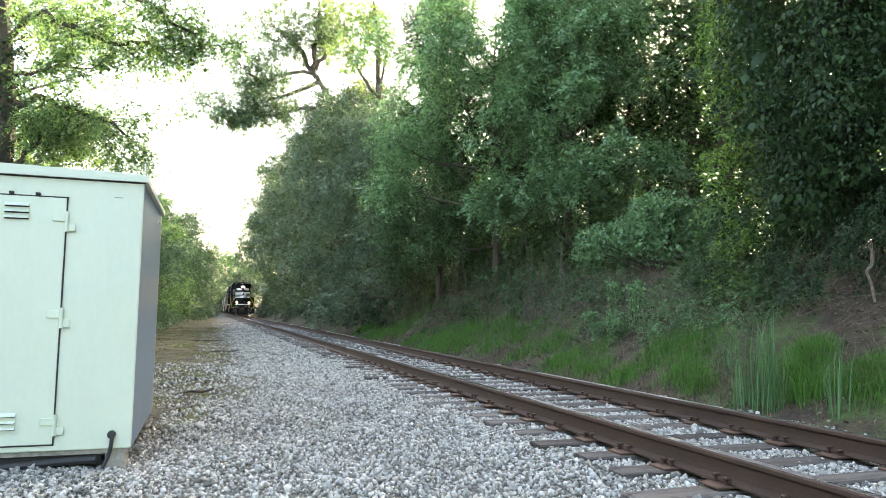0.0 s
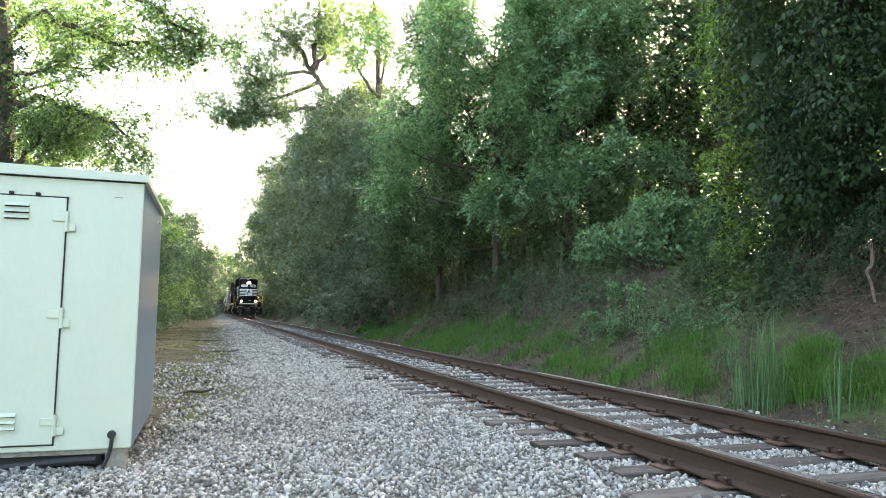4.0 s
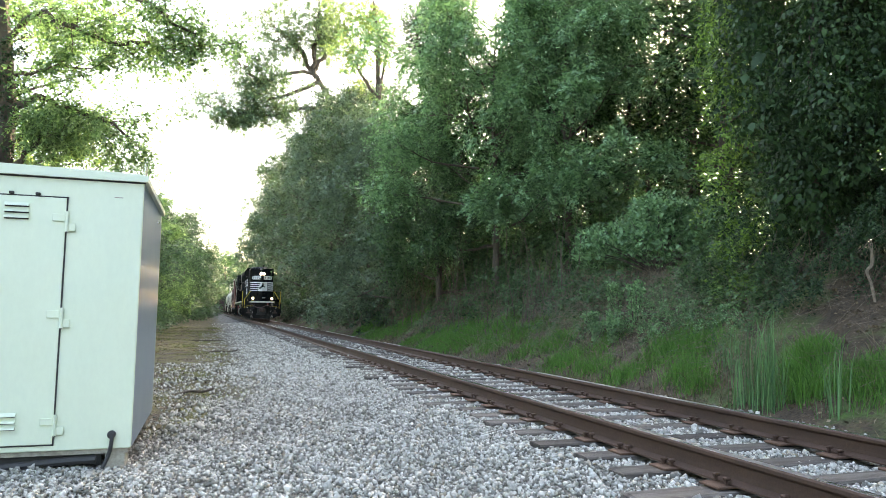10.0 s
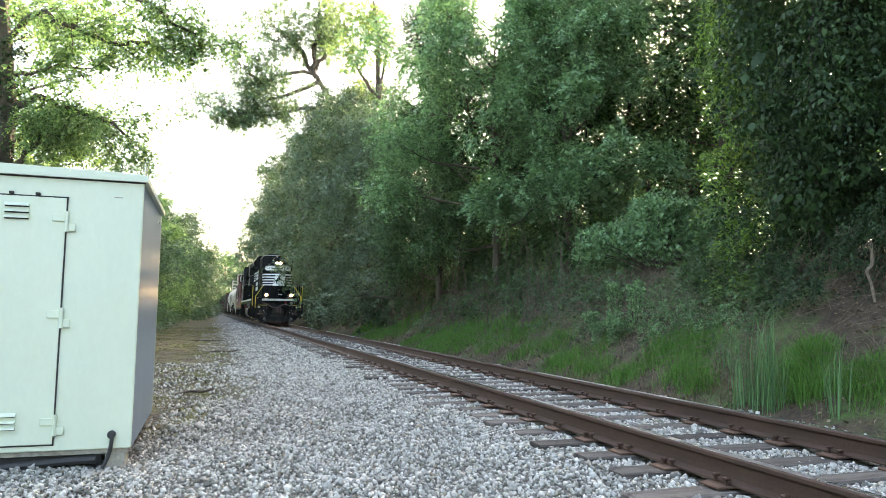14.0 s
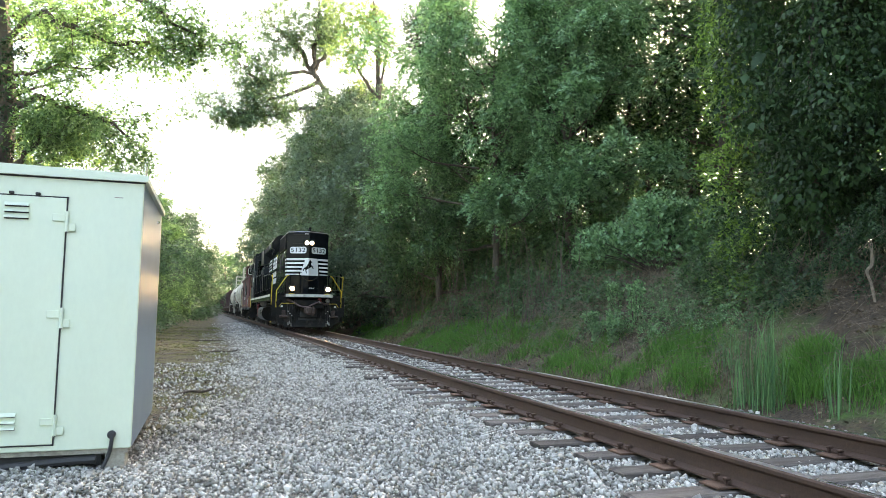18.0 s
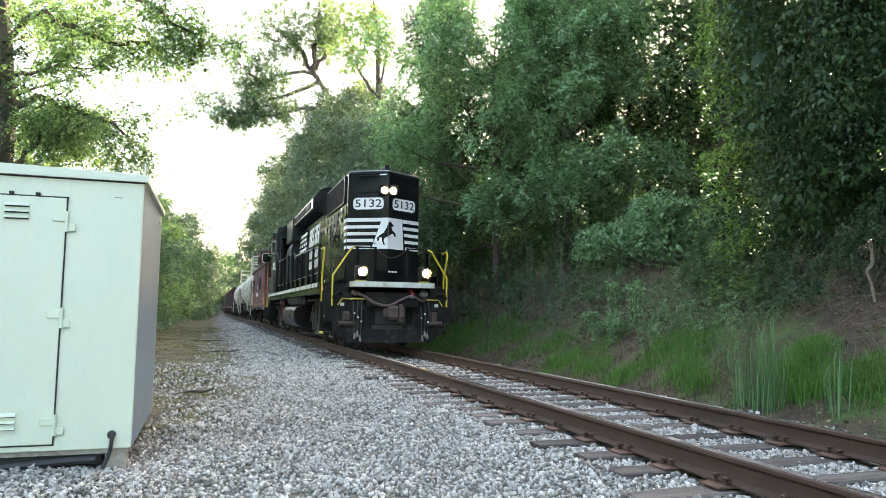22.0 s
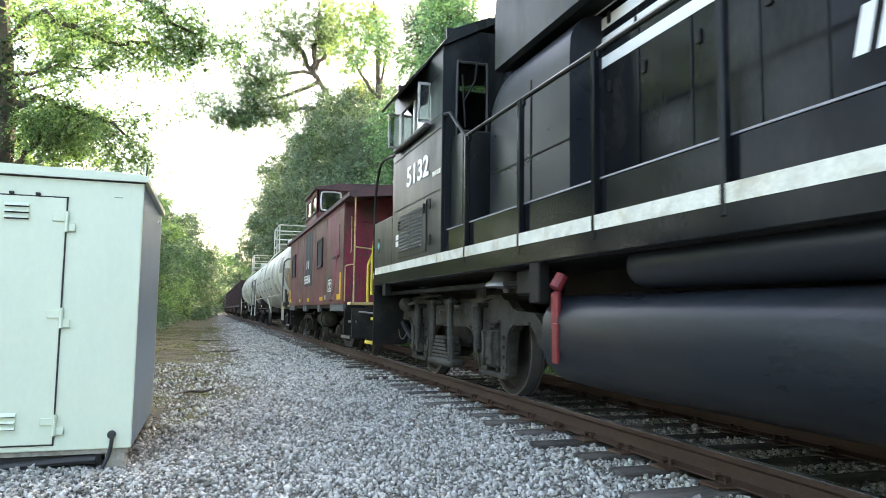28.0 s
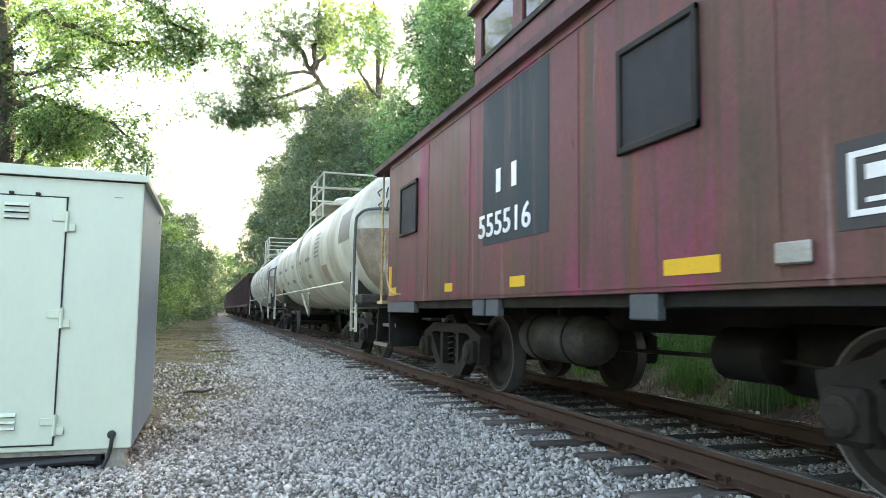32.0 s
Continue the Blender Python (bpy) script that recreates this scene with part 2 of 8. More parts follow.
def ground_mat():
    m = bpy.data.materials.new("ground_earth_and_gravel")
    m.use_nodes = True
    n, l = m.node_tree.nodes, m.node_tree.links
    bsdf = n["Principled BSDF"]
    geo = n.new("ShaderNodeNewGeometry")
    sep = n.new("ShaderNodeSeparateXYZ")
    l.new(geo.outputs["Position"], sep.inputs[0])

    def tex(kind, scale, detail=6.0):
        t = n.new(kind)
        t.inputs["Scale"].default_value = scale
        if kind == "ShaderNodeTexNoise":
            t.inputs["Detail"].default_value = detail
            t.inputs["Roughness"].default_value = 0.65
        l.new(geo.outputs["Position"], t.inputs["Vector"])
        return t

    def ramp(fac, lo, hi, a=0.0, b=1.0):
        r = n.new("ShaderNodeMapRange")
        l.new(fac, r.inputs[0])
        for i, v in enumerate((lo, hi, a, b)):
            r.inputs[i + 1].default_value = v
        return r.outputs[0]

    def math_node(op, a, b):
        o = n.new("ShaderNodeMath")
        o.operation = op
        for i, v in enumerate((a, b)):
            if isinstance(v, (int, float)):
                o.inputs[i].default_value = v
            else:
                l.new(v, o.inputs[i])
        return o.outputs[0]

    def mix(fac, a, b):
        o = n.new("ShaderNodeMix")
        o.data_type = "RGBA"
        l.new(fac, o.inputs["Factor"])
        for k, v in (("A", a), ("B", b)):
            if isinstance(v, tuple):
                o.inputs[k].default_value = (*v, 1)
            else:
                l.new(v, o.inputs[k])
        return o.outputs["Result"]

    cells = tex("ShaderNodeTexVoronoi", 26.0)
    fine = tex("ShaderNodeTexNoise", 30.0, 4).outputs["Fac"]
    broad = tex("ShaderNodeTexNoise", 0.7).outputs["Fac"]
    mid = tex("ShaderNodeTexNoise", 2.6).outputs["Fac"]
    bw = n.new("ShaderNodeRGBToBW")
    l.new(cells.outputs["Color"], bw.inputs[0])
    # Gravel bed darkened: the shade between the loose stones is in its colour.
    stone = mix(bw.outputs[0], (0.04, 0.037, 0.031), (0.21, 0.20, 0.175))
    earth = mix(ramp(math_node("MULTIPLY", fine, mid), 0.12, 0.42), (0.026, 0.017, 0.010), (0.125, 0.086, 0.052))
    moss = mix(math_node("MULTIPLY", mid, fine), (0.070, 0.062, 0.022), (0.20, 0.20, 0.045))
    grass = mix(fine, (0.03, 0.075, 0.018), (0.11, 0.20, 0.04))
    edge = math_node("ADD", sep.outputs[0], math_node("MULTIPLY", math_node("SUBTRACT", broad, 0.5), 2.2))
    # moss and earth take the yard left of the gravel, behind the shelter
    yard = math_node("MULTIPLY", ramp(math_node("SUBTRACT", edge, ramp(sep.outputs[1], 6.6, 10.5, -0.45, 0.55)), 0.35, -0.25), ramp(sep.outputs[1], 6.4, 7.4))
    moss_or_earth = mix(ramp(mid, 0.42, 0.58), earth, moss)
    ground = mix(yard, stone, moss_or_earth)
    bank = ramp(edge, 5.75, 6.1)
    bank_col = mix(ramp(broad, 0.50, 0.66), earth, grass)
    ground = mix(bank, ground, bank_col)
    l.new(ground, bsdf.inputs["Base Color"])
    bsdf.inputs["Roughness"].default_value = 0.95
    b = n.new("ShaderNodeBump")
    b.inputs["Strength"].default_value = 0.9
    b.inputs["Distance"].default_value = 0.03
    h = math_node("ADD", math_node("MULTIPLY", cells.outputs["Distance"], -0.8), fine)
    l.new(h, b.inputs["Height"])
    l.new(b.outputs[0], bsdf.inputs["Normal"])
    return m


def build_ground():
    xs = np.unique(np.concatenate([np.arange(-8, 14, 0.25), np.arange(-30, 40, 2.0), np.linspace(-400, 400, 21), [-2500, -1200, 1200, 2500]]))
    ys = np.unique(np.concatenate([np.arange(-4, 40, 0.4), np.arange(-40, 200, 4.0), np.linspace(-400, 600, 21), [-2500, -1200, 1200, 2500]]))
    gx, gy = np.meshgrid(xs, ys)
    v = np.stack([gx, gy, ground_z(gx, gy)], -1).reshape(-1, 3)
    nx = len(xs)
    i = (np.arange(len(ys) - 1)[:, None] * nx + np.arange(nx - 1)).ravel()
    f = np.stack([i, i + 1, i + nx + 1, i + nx], -1).ravel()
    ob = bulk("ground", v, f, 4, ground_mat(), "grey gravel yard, mossy earth and a brown cut bank", "ground", kind="structure")
    ob.data.shade_smooth()


build_ground()

M_RAIL = mat("rusted_rail_steel", (0.075, 0.042, 0.028), 0.75, 0.3, 0.3, 3, 60, 0.25, (0.06, 0.035, 0.025), 6)
M_RAILTOP = mat("worn_rail_top", (0.55, 0.54, 0.56), 0.26, 0.9, 0.2, 2, 50, 0.05, stretch=(1, 0.1, 1))
M_TIE = mat("weathered_tie_wood", (0.105, 0.094, 0.082), 0.9, 0, 0.45, 3, 30, 0.7, (0.06, 0.05, 0.042), 2.0, 0.5, stretch=(0.6, 6, 3), each=0.45)
M_PLATE = mat("rusty_tie_plate", (0.10, 0.055, 0.035), 0.8, 0.2, 0.35, 6, 60, 0.3)
M_STONE = island_mat("ballast_stone", [(0, (0.13, 0.122, 0.105)), (0.3, (0.31, 0.30, 0.265)), (0.65, (0.46, 0.45, 0.405)), (0.93, (0.62, 0.605, 0.55)), (1, (0.33, 0.27, 0.19))])

RAIL_Z = -0.17


def rail(name, x):
    """A flat-bottomed rail with its worn running surface."""
    r = thing(name, "long rusty steel rail with a polished running top", "rail", "rails of the track", "structure")
    half = [(0.0685, 0), (0.0685, 0.012), (0.012, 0.032), (0.0085, 0.06), (0.0085, 0.115), (0.034, 0.132), (0.0375, 0.138), (0.0375, 0.158), (0.030, 0.1685)]
    prof = half + [(-a, b) for a, b in reversed(half)]
    g = Geo()
    for y0, y1 in ((-40, 200),):
        g.prism([(a + x, b + RAIL_Z) for a, b in prof], 1, y0, y1)
    part("rail_web_and_foot", g, M_RAIL, r)
    part("running_surface", Geo().box(x - 0.028, x + 0.028, -40, 200, RAIL_Z + 0.1685, RAIL_Z + 0.1715), M_RAILTOP, r, "worn shiny steel top")
    return r


RAIL_X = (CX - 0.7525, CX + 0.7525)
rails = [rail("rail", x) for x in RAIL_X]


TIES = []


def build_ties():
    bed = thing("track_bed", "weathered wooden ties carrying the rusty track", "track", kind="structure")
    rng = random.Random(3)
    shapes = []
    for k in range(5):
        g = Geo().box(-1.3, 1.3, -0.11, 0.11, -0.17, 0, 0.012)
        g.v = [(x + rng.uniform(-0.012, 0.012), y + rng.uniform(-0.01, 0.01), z + rng.uniform(-0.006, 0.0)) for x, y, z in g.v]
        shapes.append(mesh_of("tie", g, M_TIE))
    plate = mesh_of("tie_plate", Geo().box(-0.17, 0.17, -0.095, 0.095, 0, 0.016, 0.004), M_PLATE)
    sp = Geo().box(-0.009, 0.009, -0.009, 0.009, 0, 0.04).box(-0.03, 0.016, -0.018, 0.018, 0.026, 0.046, 0.006)
    spike = mesh_of("spike", sp, M_RAIL)
    y, i = -2.3, 0
    while y < 128:
        t = new("tie", rng.choice(shapes))
        t.parent = bed
        drop = 0.0 if i % 7 else -0.015
        dx = rng.uniform(-0.10, 0.10) - (0.12 if rng.random() < 0.15 else 0)
        t.matrix_basis = pose(CX + dx, y, -0.189 + drop * 0, 0, rng.uniform(-0.5, 0.5), rng.uniform(-1.6, 1.6))
        if y < 19:
            for x in RAIL_X:
                p = new("tie_plate", plate)
                p.parent = bed
                p.matrix_basis = pose(x, y + rng.uniform(-0.02, 0.02), -0.187, 0, 0, rng.uniform(-2, 2))
                if y < 15:
                    for sx in (-1, 1):
                        for sy in (-0.05, 0.05):
                            s = new("spike", spike)
                            s.parent = bed
                            s.matrix_basis = pose(x + sx * 0.082, y + sy + rng.uniform(-0.012, 0.012), -0.173, 0, 0, 0 if sx > 0 else 180) @ pose(0, 0, rng.uniform(0, 0.015))
        TIES.append((y, CX + dx))
        y += 0.535 + rng.uniform(-0.04, 0.04)
        i += 1


build_ties()


CUBE = (np.array([(-1, -1, -1), (1, -1, -1), (1, 1, -1), (-1, 1, -1), (-1, -1, 1), (1, -1, 1), (1, 1, 1), (-1, 1, 1)], float) * 0.62,
        np.array([(0, 2, 1), (0, 3, 2), (4, 5, 6), (4, 6, 7), (0, 1, 5), (0, 5, 4), (1, 2, 6), (1, 6, 5), (2, 3, 7), (2, 7, 6), (3, 0, 4), (3, 4, 7)]))
OCT = (np.array([(1, 0, 0), (-1, 0, 0), (0, 1, 0), (0, -1, 0), (0, 0, 1), (0, 0, -1)], float),
       np.array([(0, 2, 4), (2, 1, 4), (1, 3, 4), (3, 0, 4), (2, 0, 5), (1, 2, 5), (3, 1, 5), (0, 3, 5)]))


def scatter_stones(name, pts, size, shape, rng):
    """Broken stones, each turned and squashed its own way."""
    bv, bf = shape
    n = len(pts)
    q = rng.normal(size=(n, 4))
    q /= np.linalg.norm(q, axis=1)[:, None]
    w, x, y, z = q.T
    rot = np.stack([np.stack([1 - 2 * (y * y + z * z), 2 * (x * y - z * w), 2 * (x * z + y * w)], -1),
                    np.stack([2 * (x * y + z * w), 1 - 2 * (x * x + z * z), 2 * (y * z - x * w)], -1),
                    np.stack([2 * (x * z - y * w), 2 * (y * z + x * w), 1 - 2 * (x * x + y * y)], -1)], 1)
    scale = size[:, None] * rng.uniform(0.55, 1.25, (n, 3))
    local = bv[None] * scale[:, None, :] * rng.uniform(0.6, 1.25, (n, len(bv), 1))
    v = np.einsum("nij,nkj->nki", rot, local) + pts[:, None, :]
    f = bf[None] + (np.arange(n) * len(bv))[:, None, None]
    return v.reshape(-1, 3), f.reshape(-1)


def off_ties(x, y, rng):
    """True where a stone would not lie on a tie; a few stay on."""
    ty = np.array([a for a, _ in TIES])
    tx = np.array([b for _, b in TIES])
    k = np.clip(np.searchsorted(ty, y), 1, len(ty) - 1)
    k = np.where(np.abs(ty[k] - y) < np.abs(ty[k - 1] - y), k, k - 1)
    on = (np.abs(ty[k] - y) < 0.125) & (np.abs(x - tx[k]) < 1.31)
    return ~on | (rng.random(len(x)) < np.where(x < RAIL_X[0], 0.07, 0.16))


def build_ballast():
    rng = np.random.default_rng(11)

    def field(x0, x1, y0, y1, per_m2):
        n = int((x1 - x0) * (y1 - y0) * per_m2)
        return rng.uniform(x0, x1, n), rng.uniform(y0, y1, n)

    sets = [(-2.6, 2.9, 3.3, 7, 1450, 0.0135), (-2.0, 2.9, 7, 11, 1020, 0.0150), (-1.0, 2.9, 11, 16, 640, 0.0180), (2.9, 5.4, 2.2, 9, 1300, 0.0150), (2.9, 5.5, 9, 15, 700, 0.0175), (5.4, 6.5, 3.5, 16, 260, 0.020)]
    xs, ys, ss = [], [], []
    for x0, x1, y0, y1, d, s in sets:
        a, b = field(x0, x1, y0, y1, d)
        xs.append(a), ys.append(b), ss.append(s * rng.lognormal(0, 0.32, len(a)))
    x, y, s = map(np.concatenate, (xs, ys, ss))
    limit = np.minimum(0.65, -0.35 + 0.30 * (y - 6.6)) + 0.25 * np.sin(y * 1.3) + rng.normal(0, 0.28, len(x))
    thin = (x < limit) & (y > 6.6) & (rng.random(len(x)) > 0.20)
    keep = ~thin & ~((np.abs(x - RAIL_X[0]) < 0.085) | (np.abs(x - RAIL_X[1]) < 0.085))
    keep &= off_ties(x, y, rng)
    x, y, s = x[keep], y[keep], s[keep]
    v, f = scatter_stones("ballast", np.stack([x, y, ground_z(x, y) + s * 0.45], -1), s, CUBE, rng)
    bulk("ballast_stones", v, f, 3, M_STONE, "loose pale grey crushed stone ballast beside the track", "gravel")
    sets = [(-0.3, 2.9, 16, 24, 230, 0.024), (-0.3, 2.9, 24, 36, 120, 0.026), (0.2, 2.9, 36, 60, 50, 0.030), (2.9, 5.6, 15, 28, 210, 0.026), (2.9, 5.6, 28, 50, 80, 0.030)]
    xs, ys, ss = [], [], []
    for x0, x1, y0, y1, d, s in sets:
        a, b = field(x0, x1, y0, y1, d)
        xs.append(a), ys.append(b), ss.append(s * rng.lognormal(0, 0.3, len(a)))
    x, y, s = map(np.concatenate, (xs, ys, ss))
    keep = ~((x < 0.75 + 0.02 * (y - 20) + rng.normal(0, 0.2, len(x))) & (rng.random(len(x)) > 0.18))
    keep &= off_ties(x, y, rng)
    x, y, s = x[keep], y[keep], s[keep]
    v, f = scatter_stones("far_ballast", np.stack([x, y, ground_z(x, y) + s * 0.2], -1), s, OCT, rng)
    bulk("distant_ballast_stones", v, f, 3, M_STONE, "grey stone ballast further along the track", "gravel")


build_ballast()

# ---- trees and undergrowth ----
M_BARK = mat("grey_brown_bark", (0.10, 0.08, 0.062), 0.95, 0, 0.4, 4, 30, 0.8, (0.05, 0.042, 0.035), 3, stretch=(1, 1, 0.25))
M_CANE = mat("grey_brown_canes", (0.115, 0.088, 0.064), 0.9, 0, 0.35, 5, 40, 0.3)
M_DEAD = mat("dry_grey_sticks", (0.21, 0.165, 0.12), 0.9, 0, 0.35, 5, 40, 0.3)
LEAF = {
    "mid": leaf_mat("leaf_mid_green", (0.034, 0.078, 0.034), (0.095, 0.172, 0.072), 0.28),
    "fresh": leaf_mat("leaf_fresh_green", (0.085, 0.180, 0.080), (0.190, 0.335, 0.160), 0.34),
    "dark": leaf_mat("leaf_deep_green", (0.028, 0.066, 0.026), (0.090, 0.165, 0.065), 0.40),
    # Vine green darkened to carry the shade inside the vine column.
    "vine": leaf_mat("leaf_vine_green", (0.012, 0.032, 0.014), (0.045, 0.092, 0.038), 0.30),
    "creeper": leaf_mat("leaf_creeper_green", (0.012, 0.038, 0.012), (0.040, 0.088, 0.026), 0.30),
    "olive": leaf_mat("leaf_dull_grey_green", (0.044, 0.084, 0.040), (0.108, 0.165, 0.084), 0.20),
    "haze": leaf_mat("leaf_pale_grey_green", (0.090, 0.150, 0.085), (0.190, 0.265, 0.155), 0.46),
    "light": leaf_mat("leaf_light_green", (0.090, 0.165, 0.068), (0.215, 0.325, 0.145), 0.60),
    # Darkened green; on added filler leaves it stands for shade.
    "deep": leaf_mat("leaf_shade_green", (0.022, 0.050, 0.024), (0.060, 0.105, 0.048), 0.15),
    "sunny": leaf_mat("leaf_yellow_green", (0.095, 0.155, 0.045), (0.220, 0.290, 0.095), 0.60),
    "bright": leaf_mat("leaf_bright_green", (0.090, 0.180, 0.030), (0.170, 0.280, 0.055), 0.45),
    "grass": leaf_mat("grass_green", (0.048, 0.135, 0.026), (0.105, 0.235, 0.050), 0.36, 0.0),
    "reed": leaf_mat("reed_green", (0.055, 0.145, 0.055), (0.130, 0.260, 0.100), 0.32),
    "moss": leaf_mat("dry_moss_green", (0.085, 0.085, 0.028), (0.165, 0.185, 0.050), 0.3),
    "dry": leaf_mat("dry_brown_litter", (0.045, 0.033, 0.021), (0.215, 0.160, 0.100), 0.15),
    "silver": leaf_mat("leaf_grey_green", (0.060, 0.102, 0.062), (0.135, 0.195, 0.120), 0.24),
}


def leaves_at(centres, radii, per, size, rng, droop=0.35, flat=0.7):
    """Small folded blades in clumps; returns corners and faces."""
    n = len(centres) * per
    c = np.repeat(centres, per, 0)
    r = np.repeat(radii, per)
    d = rng.normal(size=(n, 3))
    d /= np.linalg.norm(d, axis=1)[:, None]
    p = c + d * (r * rng.random(n) ** 0.45)[:, None] * np.array([1, 1, flat])
    a = rng.normal(size=(n, 3))
    a[:, 2] -= droop
    a /= np.linalg.norm(a, axis=1)[:, None]
    up = rng.normal(size=(n, 3)) * 0.7 + np.array([0, 0, 1.0])
    b = np.cross(a, up)
    b /= np.linalg.norm(b, axis=1)[:, None] + 1e-6
    u = np.cross(b, a)
    s = (size * rng.lognormal(0, 0.3, n))[:, None]
    v = np.stack([p - a * s * 0.5, p + b * s * 0.32 + u * s * 0.10, p + a * s * 0.55, p - b * s * 0.32 + u * s * 0.10], 1).reshape(-1, 3)
    i = np.arange(n)[:, None] * 4
    f = np.concatenate([i, i + 1, i + 2, i, i + 2, i + 3], 1).reshape(-1)
    return v, f


def sprays_at(centres, radii, per, size, rng, droop=0.3, flat=0.75, kite=False):
    """Leafy twigs: blades set alternately along short drooping lines; returns corners and faces."""
    k = 9
    m = max(per // k, 1)
    n = len(centres) * m
    c, r = np.repeat(centres, m, 0), np.repeat(radii, m)
    o = rng.normal(size=(n, 3))
    o /= np.linalg.norm(o, axis=1)[:, None]
    start = c + o * (r * 0.8 * rng.random(n) ** 0.42)[:, None] * np.array([1, 1, flat])
    d = o * np.array([0.8, 0.8, 0.5]) + rng.normal(0, 0.42, (n, 3)) - np.array([0, 0, droop])
    d /= np.linalg.norm(d, axis=1)[:, None]
    b = np.cross(d, rng.normal(0, 0.38, (n, 3)) + np.array([0, 0, 1.0]))
    b /= np.linalg.norm(b, axis=1)[:, None] + 1e-6
    u = np.cross(b, d)
    length = size * 4.4 * rng.lognormal(0, 0.22, n)
    t = (np.arange(k) + 0.4) / k
    side = np.where(np.arange(k) % 2, 1.0, -1.0)
    p = start[:, None] + d[:, None] * (length[:, None] * t)[..., None]
    p[..., 2] -= droop * 0.5 * length[:, None] * t ** 2
    a = d[:, None] * 0.6 + b[:, None] * (side * 0.75)[None, :, None] + rng.normal(0, 0.22, (n, k, 3)) - np.array([0, 0, 0.15])
    a /= np.linalg.norm(a, axis=2)[..., None]
    w = np.cross(a, u[:, None] + rng.normal(0, 0.35, (n, k, 3)))
    w /= np.linalg.norm(w, axis=2)[..., None] + 1e-6
    s = (size * rng.lognormal(0, 0.25, (n, k)) * (1.1 - 0.3 * t))[..., None]
    if kite:
        fold = u[:, None] * s * 0.08
        v = np.stack([p, p + a * s * 0.48 + w * s * 0.33 + fold, p + a * s, p + a * s * 0.48 - w * s * 0.33 + fold], 2).reshape(-1, 3)
        i = np.arange(n * k)[:, None] * 4
        return v, np.concatenate([i, i + 1, i + 2, i, i + 2, i + 3], 1).reshape(-1)
    v = np.stack([p, p + a * s * 0.62 + w * s * 0.40, p + a * s - w * s * 0.26], 2).reshape(-1, 3)
    return v, np.arange(n * k * 3)


def branch(g, p, d, length, r, rng, bend=0.18, seg=5, n=5):
    """A crooked tapering limb; returns its points."""
    pts, radii = [Vector(p)], [r]
    d = Vector(d).normalized()
    for i in range(n):
        d = (d + Vector((rng.gauss(0, bend), rng.gauss(0, bend), rng.gauss(0, bend) + 0.05))).normalized()
        pts.append(pts[-1] + d * length / n)
        radii.append(max(r * (1 - 0.8 * (i + 1) / n), 0.006))
    g.tube(pts, r, seg, radii)
    return pts


def tree(name, x, y, h, r, base, leaf, size, per, seed, label, category="tree", lean=(0, 0), limbs=9, sub=4, clump=0.75, trunk=0.0, low=0.15, squash=0.75, twig=True, sparse=0.0):
    """A tapered trunk with crooked limbs and a crown of leaf clumps with gaps."""
    rng = random.Random(seed)
    nrng = np.random.default_rng(seed)
    t = thing(name, label, category, at=pose(x, y, float(ground_z(x, y)) - 0.05))
    g = Geo()
    tr = trunk or 0.011 * h + 0.03
    top = Vector((lean[0], lean[1], h * 0.93))
    spine = smooth_bar([(0, 0, 0), top * 0.33 + Vector((rng.gauss(0, 0.02) * h, rng.gauss(0, 0.02) * h, 0)), top * 0.66 + Vector((rng.gauss(0, 0.03) * h, rng.gauss(0, 0.03) * h, 0)), top], 4)
    g.tube(spine, tr, 8, [tr * (1.25 if i == 0 else 1) * (1 - 0.85 * i / (len(spine) - 1)) for i in range(len(spine))])
    centres, radii = [], []
    for k in range(limbs):
        u = base / h + (0.97 - base / h) * ((k + rng.random() * 0.8) / limbs)
        f = min(max(u, 0.02), 0.96) * (len(spine) - 1)
        p = spine[int(f)].lerp(spine[min(int(f) + 1, len(spine) - 1)], f - int(f))
        ang = k * 2.4 + rng.uniform(-0.5, 0.5)
        w = (u - base / h) / (1 - base / h)
        reach = r * (0.55 + 0.75 * math.sin(math.pi * min(max(w * 0.8 + 0.2, 0), 1))) * rng.uniform(0.7, 1.1)
        rise = low + 0.7 * w
        d = Vector((math.cos(ang), math.sin(ang), rise))
        limb = branch(g, p, d, reach, tr * (0.45 - 0.28 * w), rng, 0.16, 5, 6)
        for i in range(sub):
            q = limb[min(2 + i, len(limb) - 1)]
            e = Vector((math.cos(ang + rng.uniform(-1.2, 1.2)), math.sin(ang + rng.uniform(-1.2, 1.2)), rng.uniform(-0.2, 0.7)))
            tw = branch(g, q, e, reach * rng.uniform(0.25, 0.5), max(tr * 0.10, 0.012), rng, 0.25, 4, 3) if twig else [q, q + e * reach * 0.3]
            if rng.random() >= sparse:
                for q2 in (tw[-1], tw[-2]):
                    centres.append(q2)
                    radii.append(clump * rng.uniform(0.4, 0.85))
        if rng.random() >= sparse:
            centres.append(limb[-1])
            radii.append(clump * rng.uniform(0.7, 1.3))
    if not sparse:
        centres.append(spine[-1])
        radii.append(clump)
    part("trunk", g, M_BARK, t, "bare bark trunk and limbs", smooth=True)
    v, f = sprays_at(np.array([tuple(c) for c in centres]), np.array(radii) * 0.78, max(int(per * 0.88), 9), size * 0.82, nrng, flat=squash * 0.8)
    crown = bulk("crown", v, f, 3, LEAF[leaf], "", "")
    crown.parent = t
    return t


